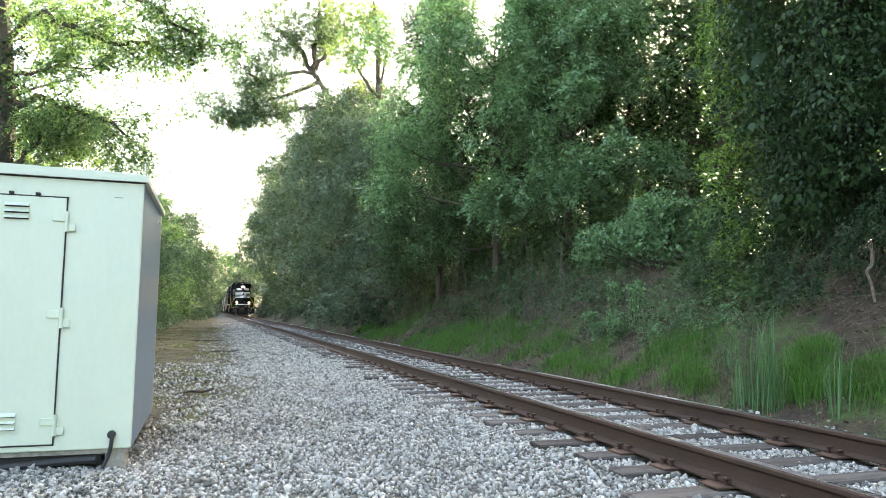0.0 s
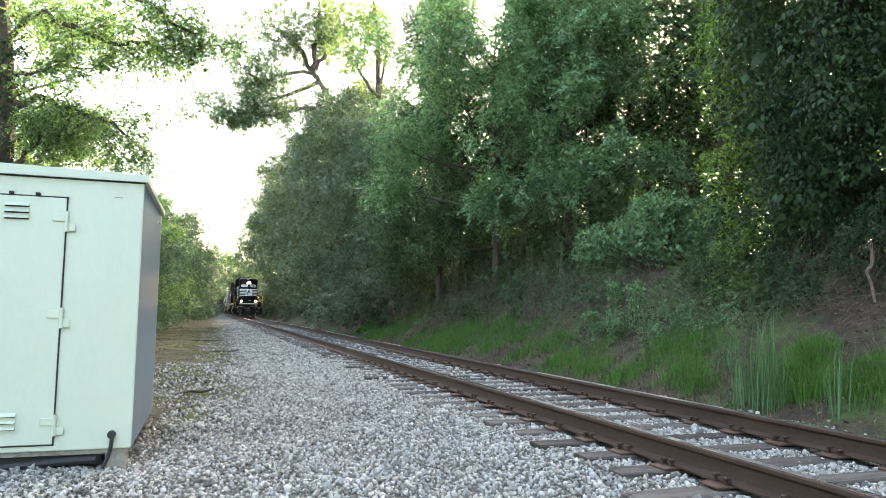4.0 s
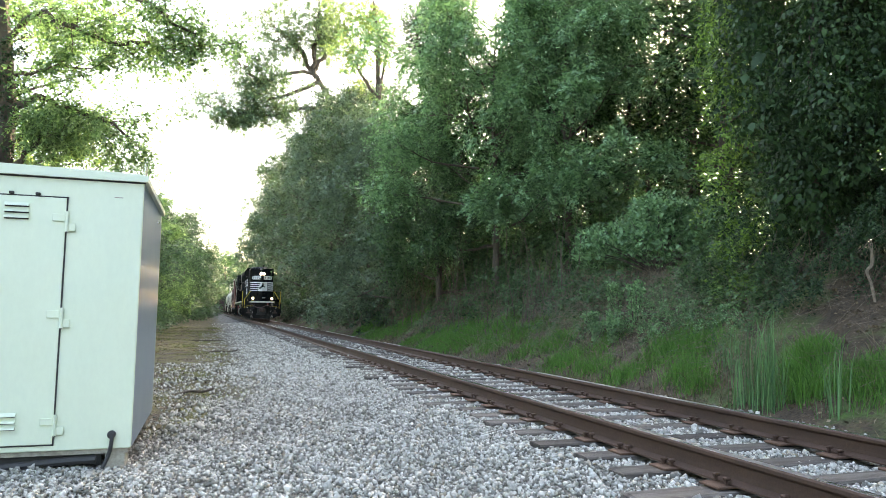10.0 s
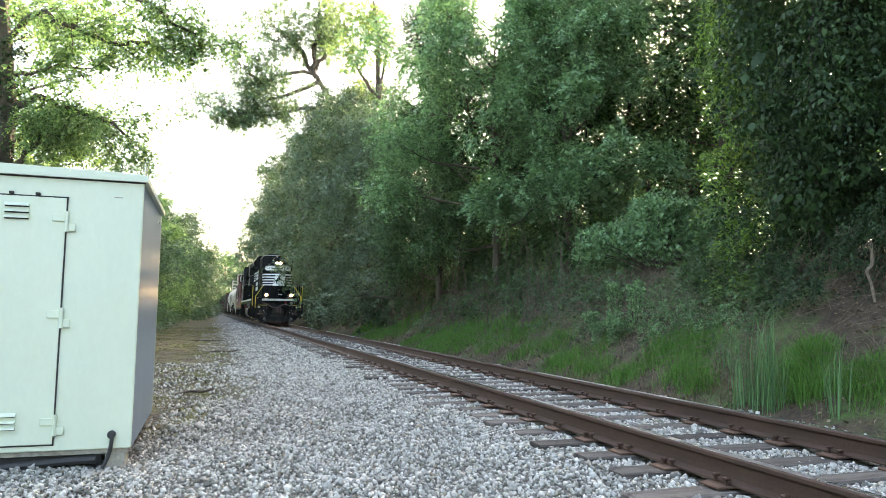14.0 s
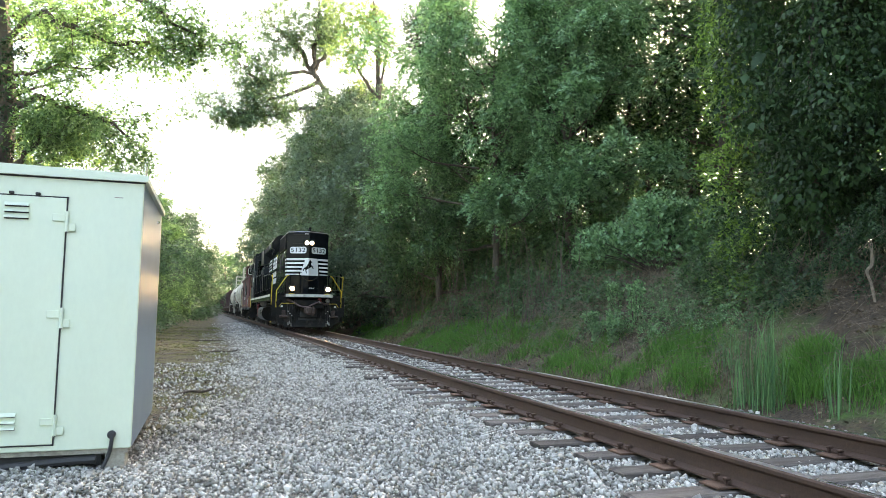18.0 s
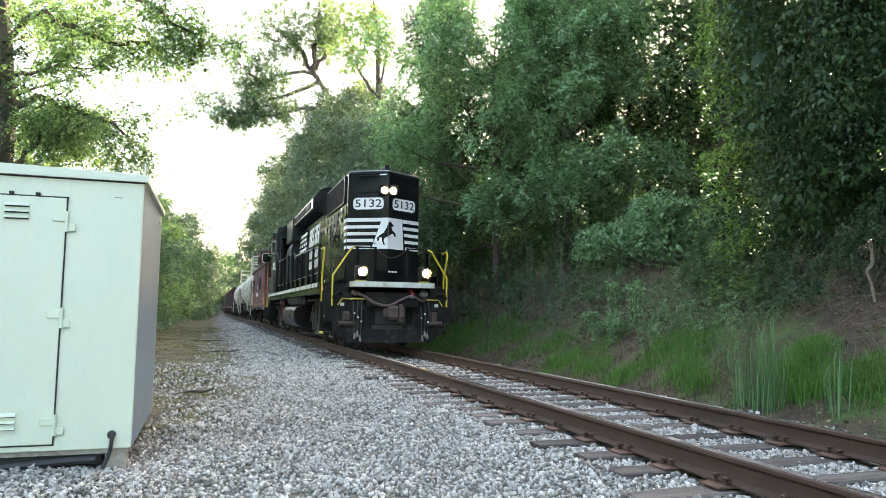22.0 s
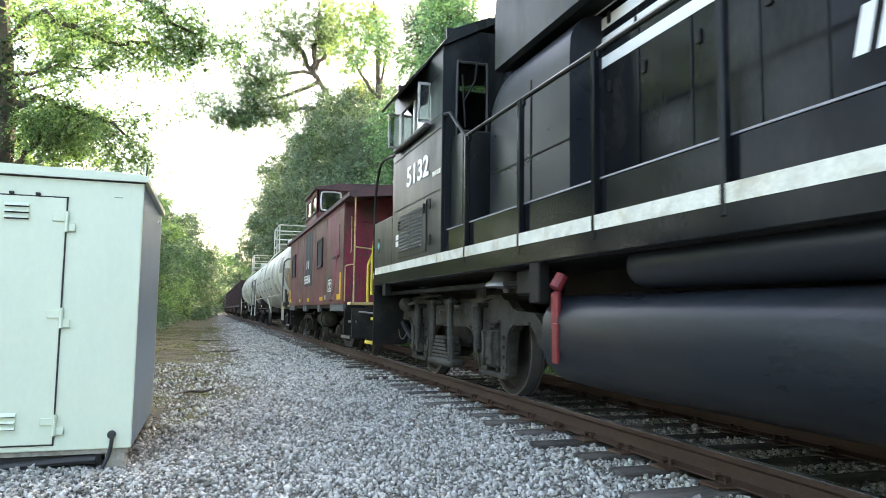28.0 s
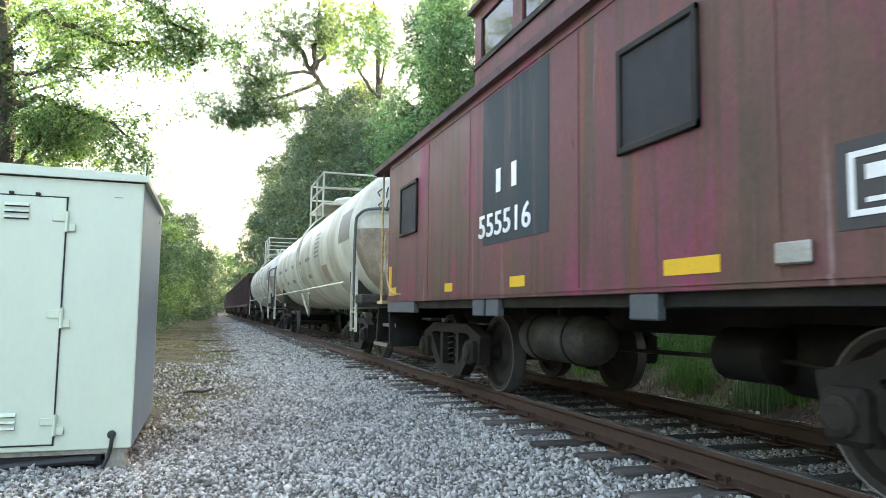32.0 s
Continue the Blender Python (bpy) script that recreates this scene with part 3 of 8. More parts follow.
def limb_tree(name, x, y, trunk, tr, limbs, leaf, size, per, seed, label, droop=0.25):
    """An open tree of long bare limbs; limbs: (points, radius, bare share, twig reach, twigs), all measured from the trunk's foot."""
    rng = random.Random(seed)
    z0 = float(ground_z(x, y)) - 0.05
    t = thing(name, label, "tree", at=pose(x, y, z0))
    g = Geo()
    spine = smooth_bar(trunk, 4)
    g.tube(spine, tr, 8, [tr * (1 - 0.55 * i / (len(spine) - 1)) for i in range(len(spine))])
    centres, radii = [], []
    for pts, r, bare, reach, twigs in limbs:
        line = smooth_bar(pts, 4)
        line = [p + Vector((rng.gauss(0, 0.05), rng.gauss(0, 0.05), rng.gauss(0, 0.05))) * reach if 0 < i < len(line) - 1 else p for i, p in enumerate(line)]
        g.tube(line, r, 6, [max(r * (1 - 0.8 * i / (len(line) - 1)), 0.012) for i in range(len(line))])
        for k in range(twigs):
            f = (bare + (1 - bare) * (k + rng.random()) / twigs) * (len(line) - 1)
            i = min(int(f), len(line) - 2)
            p = line[i].lerp(line[i + 1], f - i)
            d = (line[i + 1] - line[i]).normalized() * 0.7 + Vector((rng.gauss(0, 0.7), rng.gauss(0, 0.7), rng.gauss(0.1, 0.5)))
            tw = branch(g, p, d, reach * rng.uniform(0.6, 1.7), max(r * 0.18, 0.010), rng, 0.28, 4, 5)
            for j in (1, 2, 3, 4, 5):
                if rng.random() < 0.25:
                    continue
                e = Vector((rng.gauss(0, 1), rng.gauss(0, 1), rng.gauss(0, 0.7))).normalized() * reach * rng.uniform(0.25, 0.8)
                g.tube([tw[j], tw[j] + e * 0.5 + Vector((0, 0, 0.04 * reach)), tw[j] + e], 0.01, 3, [max(r * 0.07, 0.006), max(r * 0.05, 0.005), 0.004])
                centres.append(tuple(tw[j] + e))
                radii.append(reach * rng.uniform(0.12, 0.27))
    part("trunk", g, M_BARK, t, "bare bark trunk and limbs", smooth=True)
    v, f = sprays_at(np.array(centres), np.array(radii), per, size, np.random.default_rng(seed), droop, 0.7)
    crown = bulk("crown", v, f, 3, LEAF[leaf], "", "")
    crown.parent = t
    return t


def leaf_stuff(name, centres, radii, per, size, leaf, label, seed, flat=0.85, droop=0.35):
    """Uncountable leafy growth as one mesh."""
    if flat < 0.2:
        v, f = leaves_at(np.asarray(centres), np.asarray(radii), per, size, np.random.default_rng(seed), droop, flat)
    else:
        v, f = sprays_at(np.asarray(centres), np.asarray(radii), int(per * 1.6), size * 0.8, np.random.default_rng(seed), droop, flat)
    return bulk(name, v, f, 3, LEAF[leaf], label, "foliage")


def build_trees():
    # fresh green trees on the bank
    B = "broad fresh green tree on the track bank"
    tree("bank_tree", 9.6, 23.2, 10.6, 3.3, 1.6, "fresh", 0.15, 210, 21, B, limbs=26, sub=8, clump=0.95, squash=1.15, low=0.0)
    tree("bank_tree", 11.0, 20.5, 8.6, 2.6, 1.6, "fresh", 0.15, 190, 24, B, limbs=20, sub=7, clump=0.9, squash=1.15)
    tree("bank_tree", 8.9, 27.5, 9.6, 2.8, 0.8, "mid", 0.16, 180, 22, B, limbs=22, sub=7, clump=1.0, low=-0.05, squash=1.15)
    # the leafy wall along the track, taller further on
    wall = [(8.5, 32, 9.8, 2.9), (8.6, 37, 11.2, 3.1), (9.0, 43, 13.0, 3.3), (9.4, 50, 15.4, 3.8), (9.8, 58, 17.6, 4.2), (10.4, 68, 18.6, 4.6), (11.0, 81, 19.2, 4.9), (12.0, 97, 19.5, 5.3), (12.6, 118, 20, 5.8)]
    for i, (x, y, h, r) in enumerate(wall):
        tree("trackside_tree", x, y, h, r, 0.6, "silver" if i in (0, 2) else "olive", 0.15 + 0.0028 * (y - 30), 130 if i < 4 else 105, 30 + i,
             "dense grey-green tree hanging over the railway bank", limbs=28, sub=8, clump=1.1 + 0.006 * (y - 30), low=-0.08, squash=1.2)
    # open-limbed trees against the sky
    T = "tall open tree with crooked bare limbs and thin foliage"
    limb_tree("leaning_open_tree", 10.6, 58, [(0, 0, 0), (-0.6, 0, 6), (-1.0, 0, 12), (-1.7, 0, 16.2), (-2.9, 0, 18.6)], 0.42, [
        ([(-2.9, 0, 18.4), (-4.4, 0.2, 20.8), (-5.6, 0.5, 22.1), (-6.8, 0.8, 23.1)], 0.24, 0.15, 2.3, 20),
        ([(-3.3, 0, 19.2), (-3.2, -0.8, 21.3), (-3.0, -1.2, 23.3), (-3.2, -1.4, 25.2)], 0.22, 0.2, 2.3, 20),
        ([(-3.2, 0, 19.1), (-2.0, 0.3, 20.6), (-1.6, 0.8, 21.7), (-1.1, 1.0, 23.5), (-0.9, 1.2, 25.5)], 0.20, 0.25, 2.1, 18),
        ([(-2.7, 0, 18.0), (-4.8, -0.6, 16.7), (-6.6, -1.0, 15.9), (-7.9, -1.2, 15.2), (-8.7, -1.4, 14.6)], 0.20, 0.2, 1.9, 20),
        ([(-3.1, 0, 18.9), (-5.3, -0.8, 18.2), (-7.0, -1.0, 17.4), (-8.4, -1.2, 17.9), (-9.3, -1.4, 18.7)], 0.18, 0.2, 1.9, 20),
        ([(-1.6, 0, 15.6), (-4.3, -0.6, 15.5), (-6.6, -1.0, 14.6), (-9.2, -1.3, 14.4), (-12.2, -1.6, 14.8)], 0.20, 0.3, 1.6, 24),
        ([(-1.6, 0, 15.8), (0.2, 0.4, 16.9), (1.2, 0.8, 18.4)], 0.14, 0.2, 1.8, 10)], "haze", 0.18, 126, 52, T)
    limb_tree("tall_open_tree", 11.2, 45, [(0, 0, 0), (-0.4, 0, 5), (-0.8, 0, 10), (-1.1, 0, 13.6), (-1.2, 0, 16)], 0.30, [
        ([(-1.2, 0, 15.8), (-1.3, 0, 17.9), (-1.6, 0.2, 20), (-1.9, 0.4, 22.4)], 0.17, 0.3, 1.5, 16),
        ([(-1.0, 0, 13.0), (-2.1, 0.2, 14.3), (-2.7, 0.4, 15.6), (-3.2, 0.5, 17.5)], 0.14, 0.2, 1.5, 14),
        ([(-1.0, 0, 13.4), (-0.7, 0.2, 15.2), (-0.5, 0.4, 16.9), (-0.6, 0.5, 19)], 0.12, 0.3, 1.3, 11)], "sunny", 0.15, 90, 51, T)
    limb_tree("tall_open_tree", 13.0, 40, [(0, 0, 0), (-0.3, 0, 5), (-0.6, 0, 9.6), (-0.9, 0, 12.6)], 0.24, [
        ([(-0.9, 0, 12.4), (-1.2, 0, 13.7), (-1.6, 0.2, 15.1), (-1.5, 0.3, 17)], 0.15, 0.15, 1.2, 12),
        ([(-0.2, 0, 8.0), (0.6, 0, 11.5), (-0.4, 0.2, 14.8), (-1.0, 0.4, 15.8), (-0.9, 0.5, 18.5)], 0.14, 0.4, 1.3, 15),
        ([(0.6, 0, 11.5), (1.2, 0.2, 15.5), (0.7, 0.3, 17.2), (0.2, 0.4, 19.5)], 0.13, 0.4, 1.3, 13)], "olive", 0.15, 108, 53, T)
    # the wood behind
    poles = [(12.6, 22.8, 15, 1.7), (14.0, 23.6, 17, 1.8), (15.4, 24.0, 18, 1.9), (16.3, 23.2, 17, 1.8), (17.6, 25.0, 19, 2.0), (18.6, 23.6, 18, 1.9), (13.4, 25.5, 13, 1.7), (16.6, 27.5, 19, 2.0)]
    for i, (x, y, h, r) in enumerate(poles):
        tree("slender_tree", x, y, h, r, 4.2, "dark" if i % 2 else "mid", 0.17, 95, 60 + i, "slender woodland tree with a bare upright trunk", limbs=16, sub=4, clump=0.75, trunk=0.10 + 0.02 * (i % 3), low=0.0, sparse=0.12)
    spots = [(13, 27, 9.6, 2.4), (14.5, 31, 11.0, 2.8), (22, 23, 21, 3.4), (24, 30, 21, 3.6), (18, 34, 17, 3.2), (28, 27, 21, 4.2),
             (22, 39, 19, 3.6), (16, 43, 15, 3.4), (31, 36, 21, 4.4), (27, 19, 21, 4), (18, 18.5, 19, 3.0), (32, 22, 22, 4.6), (22, 13.5, 20, 3.8), (27, 12, 20, 4), (15.5, 14, 15, 3), (19.5, 22.5, 19, 3.0), (16.4, 19.5, 17, 2.6), (21, 27, 20, 3.2)]
    for i, (x, y, h, r) in enumerate(spots):
        tree("woodland_tree", x, y, h, r, 3.4, "dark" if i % 3 else "mid", 0.24, 90, 70 + i, "tall woodland tree with a straight trunk and dark crown", limbs=18, sub=4, clump=1.05, trunk=0.15 + 0.025 * (i % 4), low=0.0)
    # Unseen trees right of the view, added to block sky light.
    for i, (x, y, h, r) in enumerate([(13, 3, 22, 4.6), (12.5, -6, 24, 5.0), (17, -1, 24, 4.6), (13.5, -16, 18, 4.8), (19, -12, 20, 5), (14, -28, 18, 5), (20, 6.5, 20, 4.4)]):
        tree("woodland_tree", x, y, h, r, 1.5, "dark", 0.55, 40, 170 + i, "tall woodland tree with a straight trunk and dark crown", limbs=20, sub=4, clump=1.5, trunk=0.2, low=0.0)
    for i, (x, y, h, r) in enumerate([(-14, 4, 7, 3), (-16, -7, 7, 3.4), (-17, -19, 8, 3.6)]):
        tree("yard_tree", x, y, h, r, 1.2, "sunny", 0.45, 40, 190 + i, "sunlit tree at the edge of the gravel yard", limbs=18, sub=4, clump=1.4)
    # Unseen trees behind the viewpoint, added to darken what the train reflects.
    for i in range(9):
        tree("woodland_tree", -26 + 7.0 * i, -52 - 5 * (i % 2), 11, 5, 0.8, "dark", 0.9, 30, 210 + i, "unseen woodland tree added to darken reflections", limbs=16, sub=4, clump=2.0)
    rng = np.random.default_rng(5)
    # far woodland that closes the views between the trunks
    n = 760
    c = np.stack([rng.uniform(34, 58, n), rng.uniform(0, 95, n), np.zeros(n)], -1)
    c[:, 2] = ground_z(c[:, 0], c[:, 1]) + rng.uniform(0, 1, n) * 14.5
    leaf_stuff("far_woodland", c, rng.uniform(1.4, 2.6, n), 70, 0.62, "dark", "far dark woodland behind the trees", 6)
    # unseen woodland added behind the trackside trees to keep the sun out
    n = 300
    c = np.stack([rng.uniform(14, 38, n), rng.uniform(50, 150, n), np.zeros(n)], -1)
    c[:, 2] = ground_z(c[:, 0], c[:, 1]) + rng.uniform(0, 1, n) * 12
    leaf_stuff("sun_block_woodland", c, rng.uniform(1.8, 3.0, n), 70, 0.75, "dark", "added woodland behind the trackside trees that blocks the sun", 33)
    # Dark leaves added inside the crowns: close sky gaps and stand for shade.
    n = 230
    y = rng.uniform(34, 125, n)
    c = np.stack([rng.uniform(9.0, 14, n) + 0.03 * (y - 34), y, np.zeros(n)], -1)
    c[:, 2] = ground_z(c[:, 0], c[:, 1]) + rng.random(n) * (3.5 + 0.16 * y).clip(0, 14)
    leaf_stuff("trackside_shade_leaves", c, rng.uniform(0.9, 1.7, n), 110, 0.34, "deep", "dark filler leaves inside the trackside trees, shade in their colour", 36)
    # The hedgerow gets the same added dark core for its inner shade.
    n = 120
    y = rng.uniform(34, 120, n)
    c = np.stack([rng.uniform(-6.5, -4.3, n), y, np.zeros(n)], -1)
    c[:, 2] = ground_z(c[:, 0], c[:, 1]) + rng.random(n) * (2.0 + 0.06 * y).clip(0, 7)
    leaf_stuff("hedge_shade_leaves", c, rng.uniform(0.7, 1.3, n), 100, 0.28, "deep", "dark filler leaves inside the hedgerow, shade in their colour", 37)
    n = 420
    c = np.stack([rng.uniform(10.8, 33, n), rng.uniform(13, 48, n), np.zeros(n)], -1)
    c[:, 2] = ground_z(c[:, 0], c[:, 1]) + rng.uniform(0.1, 3.2, n)
    leaf_stuff("woodland_undergrowth", c, rng.uniform(0.7, 1.2, n), 100, 0.20, "dark", "dark leafy undergrowth beneath the wood", 7)
    # upper canopy added in the sun's path to stop leaks of light
    n = 250
    c = np.stack([rng.uniform(14.5, 33, n), rng.uniform(-2, 18, n), rng.uniform(5, 21, n)], -1)
    leaf_stuff("sun_block_canopy", c, rng.uniform(1.0, 1.9, n), 85, 0.28, "mid", "added leaf canopy that blocks the sun", 27)
    # Brighter leaf colour stands for sunlight on the vine curtain's edge.
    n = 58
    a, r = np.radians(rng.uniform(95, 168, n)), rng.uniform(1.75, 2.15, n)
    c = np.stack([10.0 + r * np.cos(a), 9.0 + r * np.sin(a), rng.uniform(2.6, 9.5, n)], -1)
    leaf_stuff("sunlit_vine_fringe", c, rng.uniform(0.16, 0.40, n), 62, 0.085, "bright", "vine curtain fringe, sunlight in its leaf colour", 28, droop=0.8)
    # Dark leaves added over the far bank to stand for its shade.
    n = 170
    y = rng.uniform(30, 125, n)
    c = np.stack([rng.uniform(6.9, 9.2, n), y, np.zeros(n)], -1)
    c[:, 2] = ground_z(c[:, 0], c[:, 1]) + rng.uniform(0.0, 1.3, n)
    leaf_stuff("far_bank_shade_growth", c, rng.uniform(0.4, 0.8, n), 90, 0.20, "deep", "low growth along the far bank, shade in its colour", 42)
    n = 46
    c = np.stack([rng.uniform(8.2, 9.6, n), rng.uniform(13.5, 20, n), np.zeros(n)], -1)
    c[:, 2] = ground_z(c[:, 0], c[:, 1]) + rng.uniform(0.0, 0.9, n)
    leaf_stuff("bank_brambles", c, rng.uniform(0.2, 0.42, n), 90, 0.10, "mid", "green brambles on the upper bank", 38)
    n = 44
    c = np.stack([rng.uniform(8.5, 9.7, n), rng.uniform(9.4, 13.0, n), np.zeros(n)], -1)
    c[:, 2] = ground_z(c[:, 0], c[:, 1]) + rng.uniform(0.0, 0.8, n)
    leaf_stuff("edge_brambles", c, rng.uniform(0.18, 0.36, n), 90, 0.085, "dark", "dark green brambles under the vine curtain", 39)
    # thicket along the foot of the trees
    n = 190
    y = rng.uniform(20, 110, n)
    c = np.stack([rng.uniform(7.4, 9.8, n), y, np.zeros(n)], -1)
    c[:, 2] = ground_z(c[:, 0], c[:, 1]) + rng.uniform(0.1, 1.0, n) * (0.8 + 0.02 * y)
    leaf_stuff("bank_thicket", c, rng.uniform(0.4, 0.75, n), 130, 0.12, "dark", "leafy thicket at the foot of the bank trees", 8)
    n = 170
    c = np.stack([rng.uniform(9.8, 13.5, n), rng.uniform(17, 36, n), np.zeros(n)], -1)
    c[:, 2] = ground_z(c[:, 0], c[:, 1]) + rng.uniform(0.0, 1.8, n)
    leaf_stuff("shaded_thicket", c, rng.uniform(0.5, 0.9, n), 90, 0.15, "dark", "dark leafy thicket behind the bank trees", 31)
    # rounded shrub
    b = thing("bank_shrub", "rounded grey-green shrub on the brown bank", "shrub", at=pose(11.0, 15.6, float(ground_z(11.0, 15.6)) - 0.1))
    g = Geo()
    r2 = random.Random(4)
    cs = []
    for k in range(46):
        a, e = r2.uniform(0, 6.28), r2.uniform(0.15, 1.45)
        d = Vector((math.cos(a) * math.cos(e) * 2.0, math.sin(a) * math.cos(e) * 1.7, math.sin(e) * 1.9))
        g.tube([(0, 0, 0), d * 0.5 + Vector((0, 0, 0.1)), d], 0.02, 4, [0.03, 0.018, 0.008])
        cs.append(tuple(d * r2.uniform(0.7, 1.0)))
    part("woody_base", g, M_BARK, b)
    v, f = leaves_at(np.array(cs), np.full(len(cs), 0.5), 230, 0.10, np.random.default_rng(9), 0.3, 0.8)
    o = bulk("foliage", v, f, 3, LEAF["fresh"], "", "")
    o.parent = b
    # vine-hung tree
    t = thing("vine_covered_tree", "tree column hung with dark climbing vines", "tree", at=pose(10.0, 9.0, float(ground_z(10.0, 9.0)) - 0.1))
    g = Geo()
    for k in range(3):
        x, yy = r2.uniform(-0.6, 0.8), r2.uniform(0.3, 1.0)
        g.tube(smooth_bar([(x, yy, -0.3), (x + r2.gauss(0, 0.2), yy, 3), (x + r2.gauss(0, 0.2), yy, 6.5), (x + r2.gauss(0, 0.3), yy, 11)]), 0.08, 7, [0.09 - 0.004 * i for i in range(19)])
    part("trunk", g, M_BARK, t, "bare bark trunk and vine stems", smooth=True)
    nr = np.random.default_rng(10)
    # leafy heart of the column, its inner shade put into the dark leaf colour
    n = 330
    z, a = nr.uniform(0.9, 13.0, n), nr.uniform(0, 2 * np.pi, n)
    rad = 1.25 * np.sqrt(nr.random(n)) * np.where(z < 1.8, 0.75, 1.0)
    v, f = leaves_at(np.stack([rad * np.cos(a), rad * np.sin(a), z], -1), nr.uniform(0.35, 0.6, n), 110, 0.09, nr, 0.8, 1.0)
    o = bulk("inner_foliage", v, f, 3, LEAF["vine"], "inner vine leaves, shade in their colour", "")
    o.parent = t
    # hanging pads of leaves that overlap like shingles
    n, per = 190, 430
    z, a = nr.uniform(1.2, 12.8, n), nr.uniform(0, 2 * np.pi, n)
    rad = 1.35 + 0.25 * np.sin(z * 1.3 + a) + 0.20 * np.sin(z * 2.9 + 2 * a) - 0.35 * (z < 1.9)
    c = np.repeat(np.stack([rad * np.cos(a), rad * np.sin(a), z], -1), per, 0)
    ext = np.repeat(np.stack([nr.uniform(0.40, 0.70, n), nr.uniform(0.40, 0.70, n), nr.uniform(0.45, 1.0, n)], -1), per, 0)
    o = nr.normal(size=(n * per, 3))
    o /= np.linalg.norm(o, axis=1)[:, None]
    p = c + o * ext * nr.uniform(0.82, 1.06, (n * per, 1))
    axis = o * 0.40 + nr.normal(0, 0.48, o.shape) - np.array([0, 0, 0.85])
    axis /= np.linalg.norm(axis, axis=1)[:, None]
    w = np.cross(axis, o + np.array([0, 0, 0.5]) + nr.normal(0, 0.25, o.shape))
    w /= np.linalg.norm(w, axis=1)[:, None] + 1e-6
    s = (0.058 * nr.lognormal(0, 0.42, n * per))[:, None]
    v = np.stack([p, p + axis * s * 0.32 + w * s * 0.38, p + axis * s * 1.15, p + axis * s * 0.32 - w * s * 0.38], 1).reshape(-1, 3)
    i = np.arange(n * per)[:, None] * 4
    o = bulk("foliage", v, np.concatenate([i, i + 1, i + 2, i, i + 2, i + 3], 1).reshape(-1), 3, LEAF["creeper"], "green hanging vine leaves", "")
    o.parent = t
    cs = np.stack([nr.uniform(8.7, 9.3, 16), nr.uniform(9.9, 10.7, 16), np.zeros(16)], -1)
    cs[:, 2] = ground_z(cs[:, 0], cs[:, 1]) + nr.uniform(0.1, 1.3, 16)
    leaf_stuff("bright_brambles", cs, nr.uniform(0.16, 0.28, 16), 60, 0.10, "bright", "bright green brambles on the bank edge", 12)
    # vine skirts that hang over the bank's edge
    n = 150
    cs = np.stack([nr.uniform(8.5, 11.5, n), nr.uniform(5.5, 11.0, n), np.zeros(n)], -1)
    cs[:, 2] = ground_z(cs[:, 0], cs[:, 1]) + nr.uniform(0.0, 1.5, n)
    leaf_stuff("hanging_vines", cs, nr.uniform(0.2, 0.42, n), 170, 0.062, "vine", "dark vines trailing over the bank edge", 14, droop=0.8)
    # left of the track: high canopy over the yard, then a hedgerow
    Y = "sunlit tree overhanging the equipment shelter"
    limb_tree("yard_tree", -3.75, 14.0, [(0, 0, 0), (0.1, 0, 2.2), (0.2, 0, 4.4), (0.1, 0, 5.6), (-0.1, 0, 7.4), (-0.2, 0.2, 9.5)], 0.20, [
        ([(0.2, 0, 4.5), (0.7, -0.4, 4.75), (1.25, -0.5, 4.6), (1.9, -0.5, 4.45), (2.3, -0.5, 4.1)], 0.075, 0.15, 0.50, 15),
        ([(0.2, 0, 3.4), (0.6, -0.4, 3.8), (0.95, -0.5, 4.1), (1.3, -0.2, 4.25)], 0.06, 0.3, 0.45, 10),
        ([(0.1, 0, 5.2), (0.6, -0.6, 5.1), (1.0, -1.0, 5.15), (1.6, -1.0, 5.2)], 0.04, 0.3, 0.50, 8),
        ([(0.1, 0, 5.9), (0.7, -0.8, 6.1), (1.35, -1.0, 5.85), (2.0, -1.0, 5.75), (2.5, -1.0, 5.75), (3.0, -1.0, 5.65)], 0.06, 0.1, 0.62, 22),
        ([(0.0, 0, 6.6), (1.0, -1.0, 6.6), (2.4, -1.5, 6.35), (2.9, -1.5, 6.0), (3.3, -1.5, 5.85), (3.6, -1.5, 5.65)], 0.05, 0.25, 0.48, 16),
        ([(0.0, 0, 6.2), (-0.6, -0.6, 6.3), (-1.2, -0.8, 6.0)], 0.05, 0.1, 0.5, 10),
        ([(0.0, 0, 6.4), (0.5, 0.8, 6.6), (1.1, 1.2, 6.5), (1.8, 1.4, 6.4)], 0.05, 0.15, 0.5, 14),
        ([(-0.1, 0, 7.4), (0.7, 0, 8.2), (1.7, -0.5, 8.6), (2.6, -0.8, 8.4)], 0.06, 0.2, 0.6, 12),
        ([(-0.1, 0, 8.0), (-1.0, 0.2, 8.8), (-1.8, 0, 9.4)], 0.05, 0.2, 0.6, 10)], "light", 0.072, 63, 101, Y, droop=0.30)
    # dark creeper on its trunk and over the drooping limb
    n = 46
    c = np.stack([rng.normal(-3.6, 0.16, n), rng.normal(13.9, 0.16, n), rng.uniform(2.2, 5.6, n)], -1)
    leaf_stuff("trunk_creeper", c, rng.uniform(0.16, 0.28, n), 60, 0.07, "vine", "dark creeper wrapped round a yard tree trunk", 34, droop=0.6)
    n = 56
    q = rng.random(n)
    c = np.stack([-2.95 + 1.85 * q + rng.normal(0, 0.10, n), 13.5 + rng.normal(0, 0.3, n), 4.25 - 0.75 * np.clip(q - 0.55, 0, 1) ** 1.2 * 2.2 - 0.9 * rng.random(n) ** 1.4 * (0.4 + 0.6 * q)], -1)
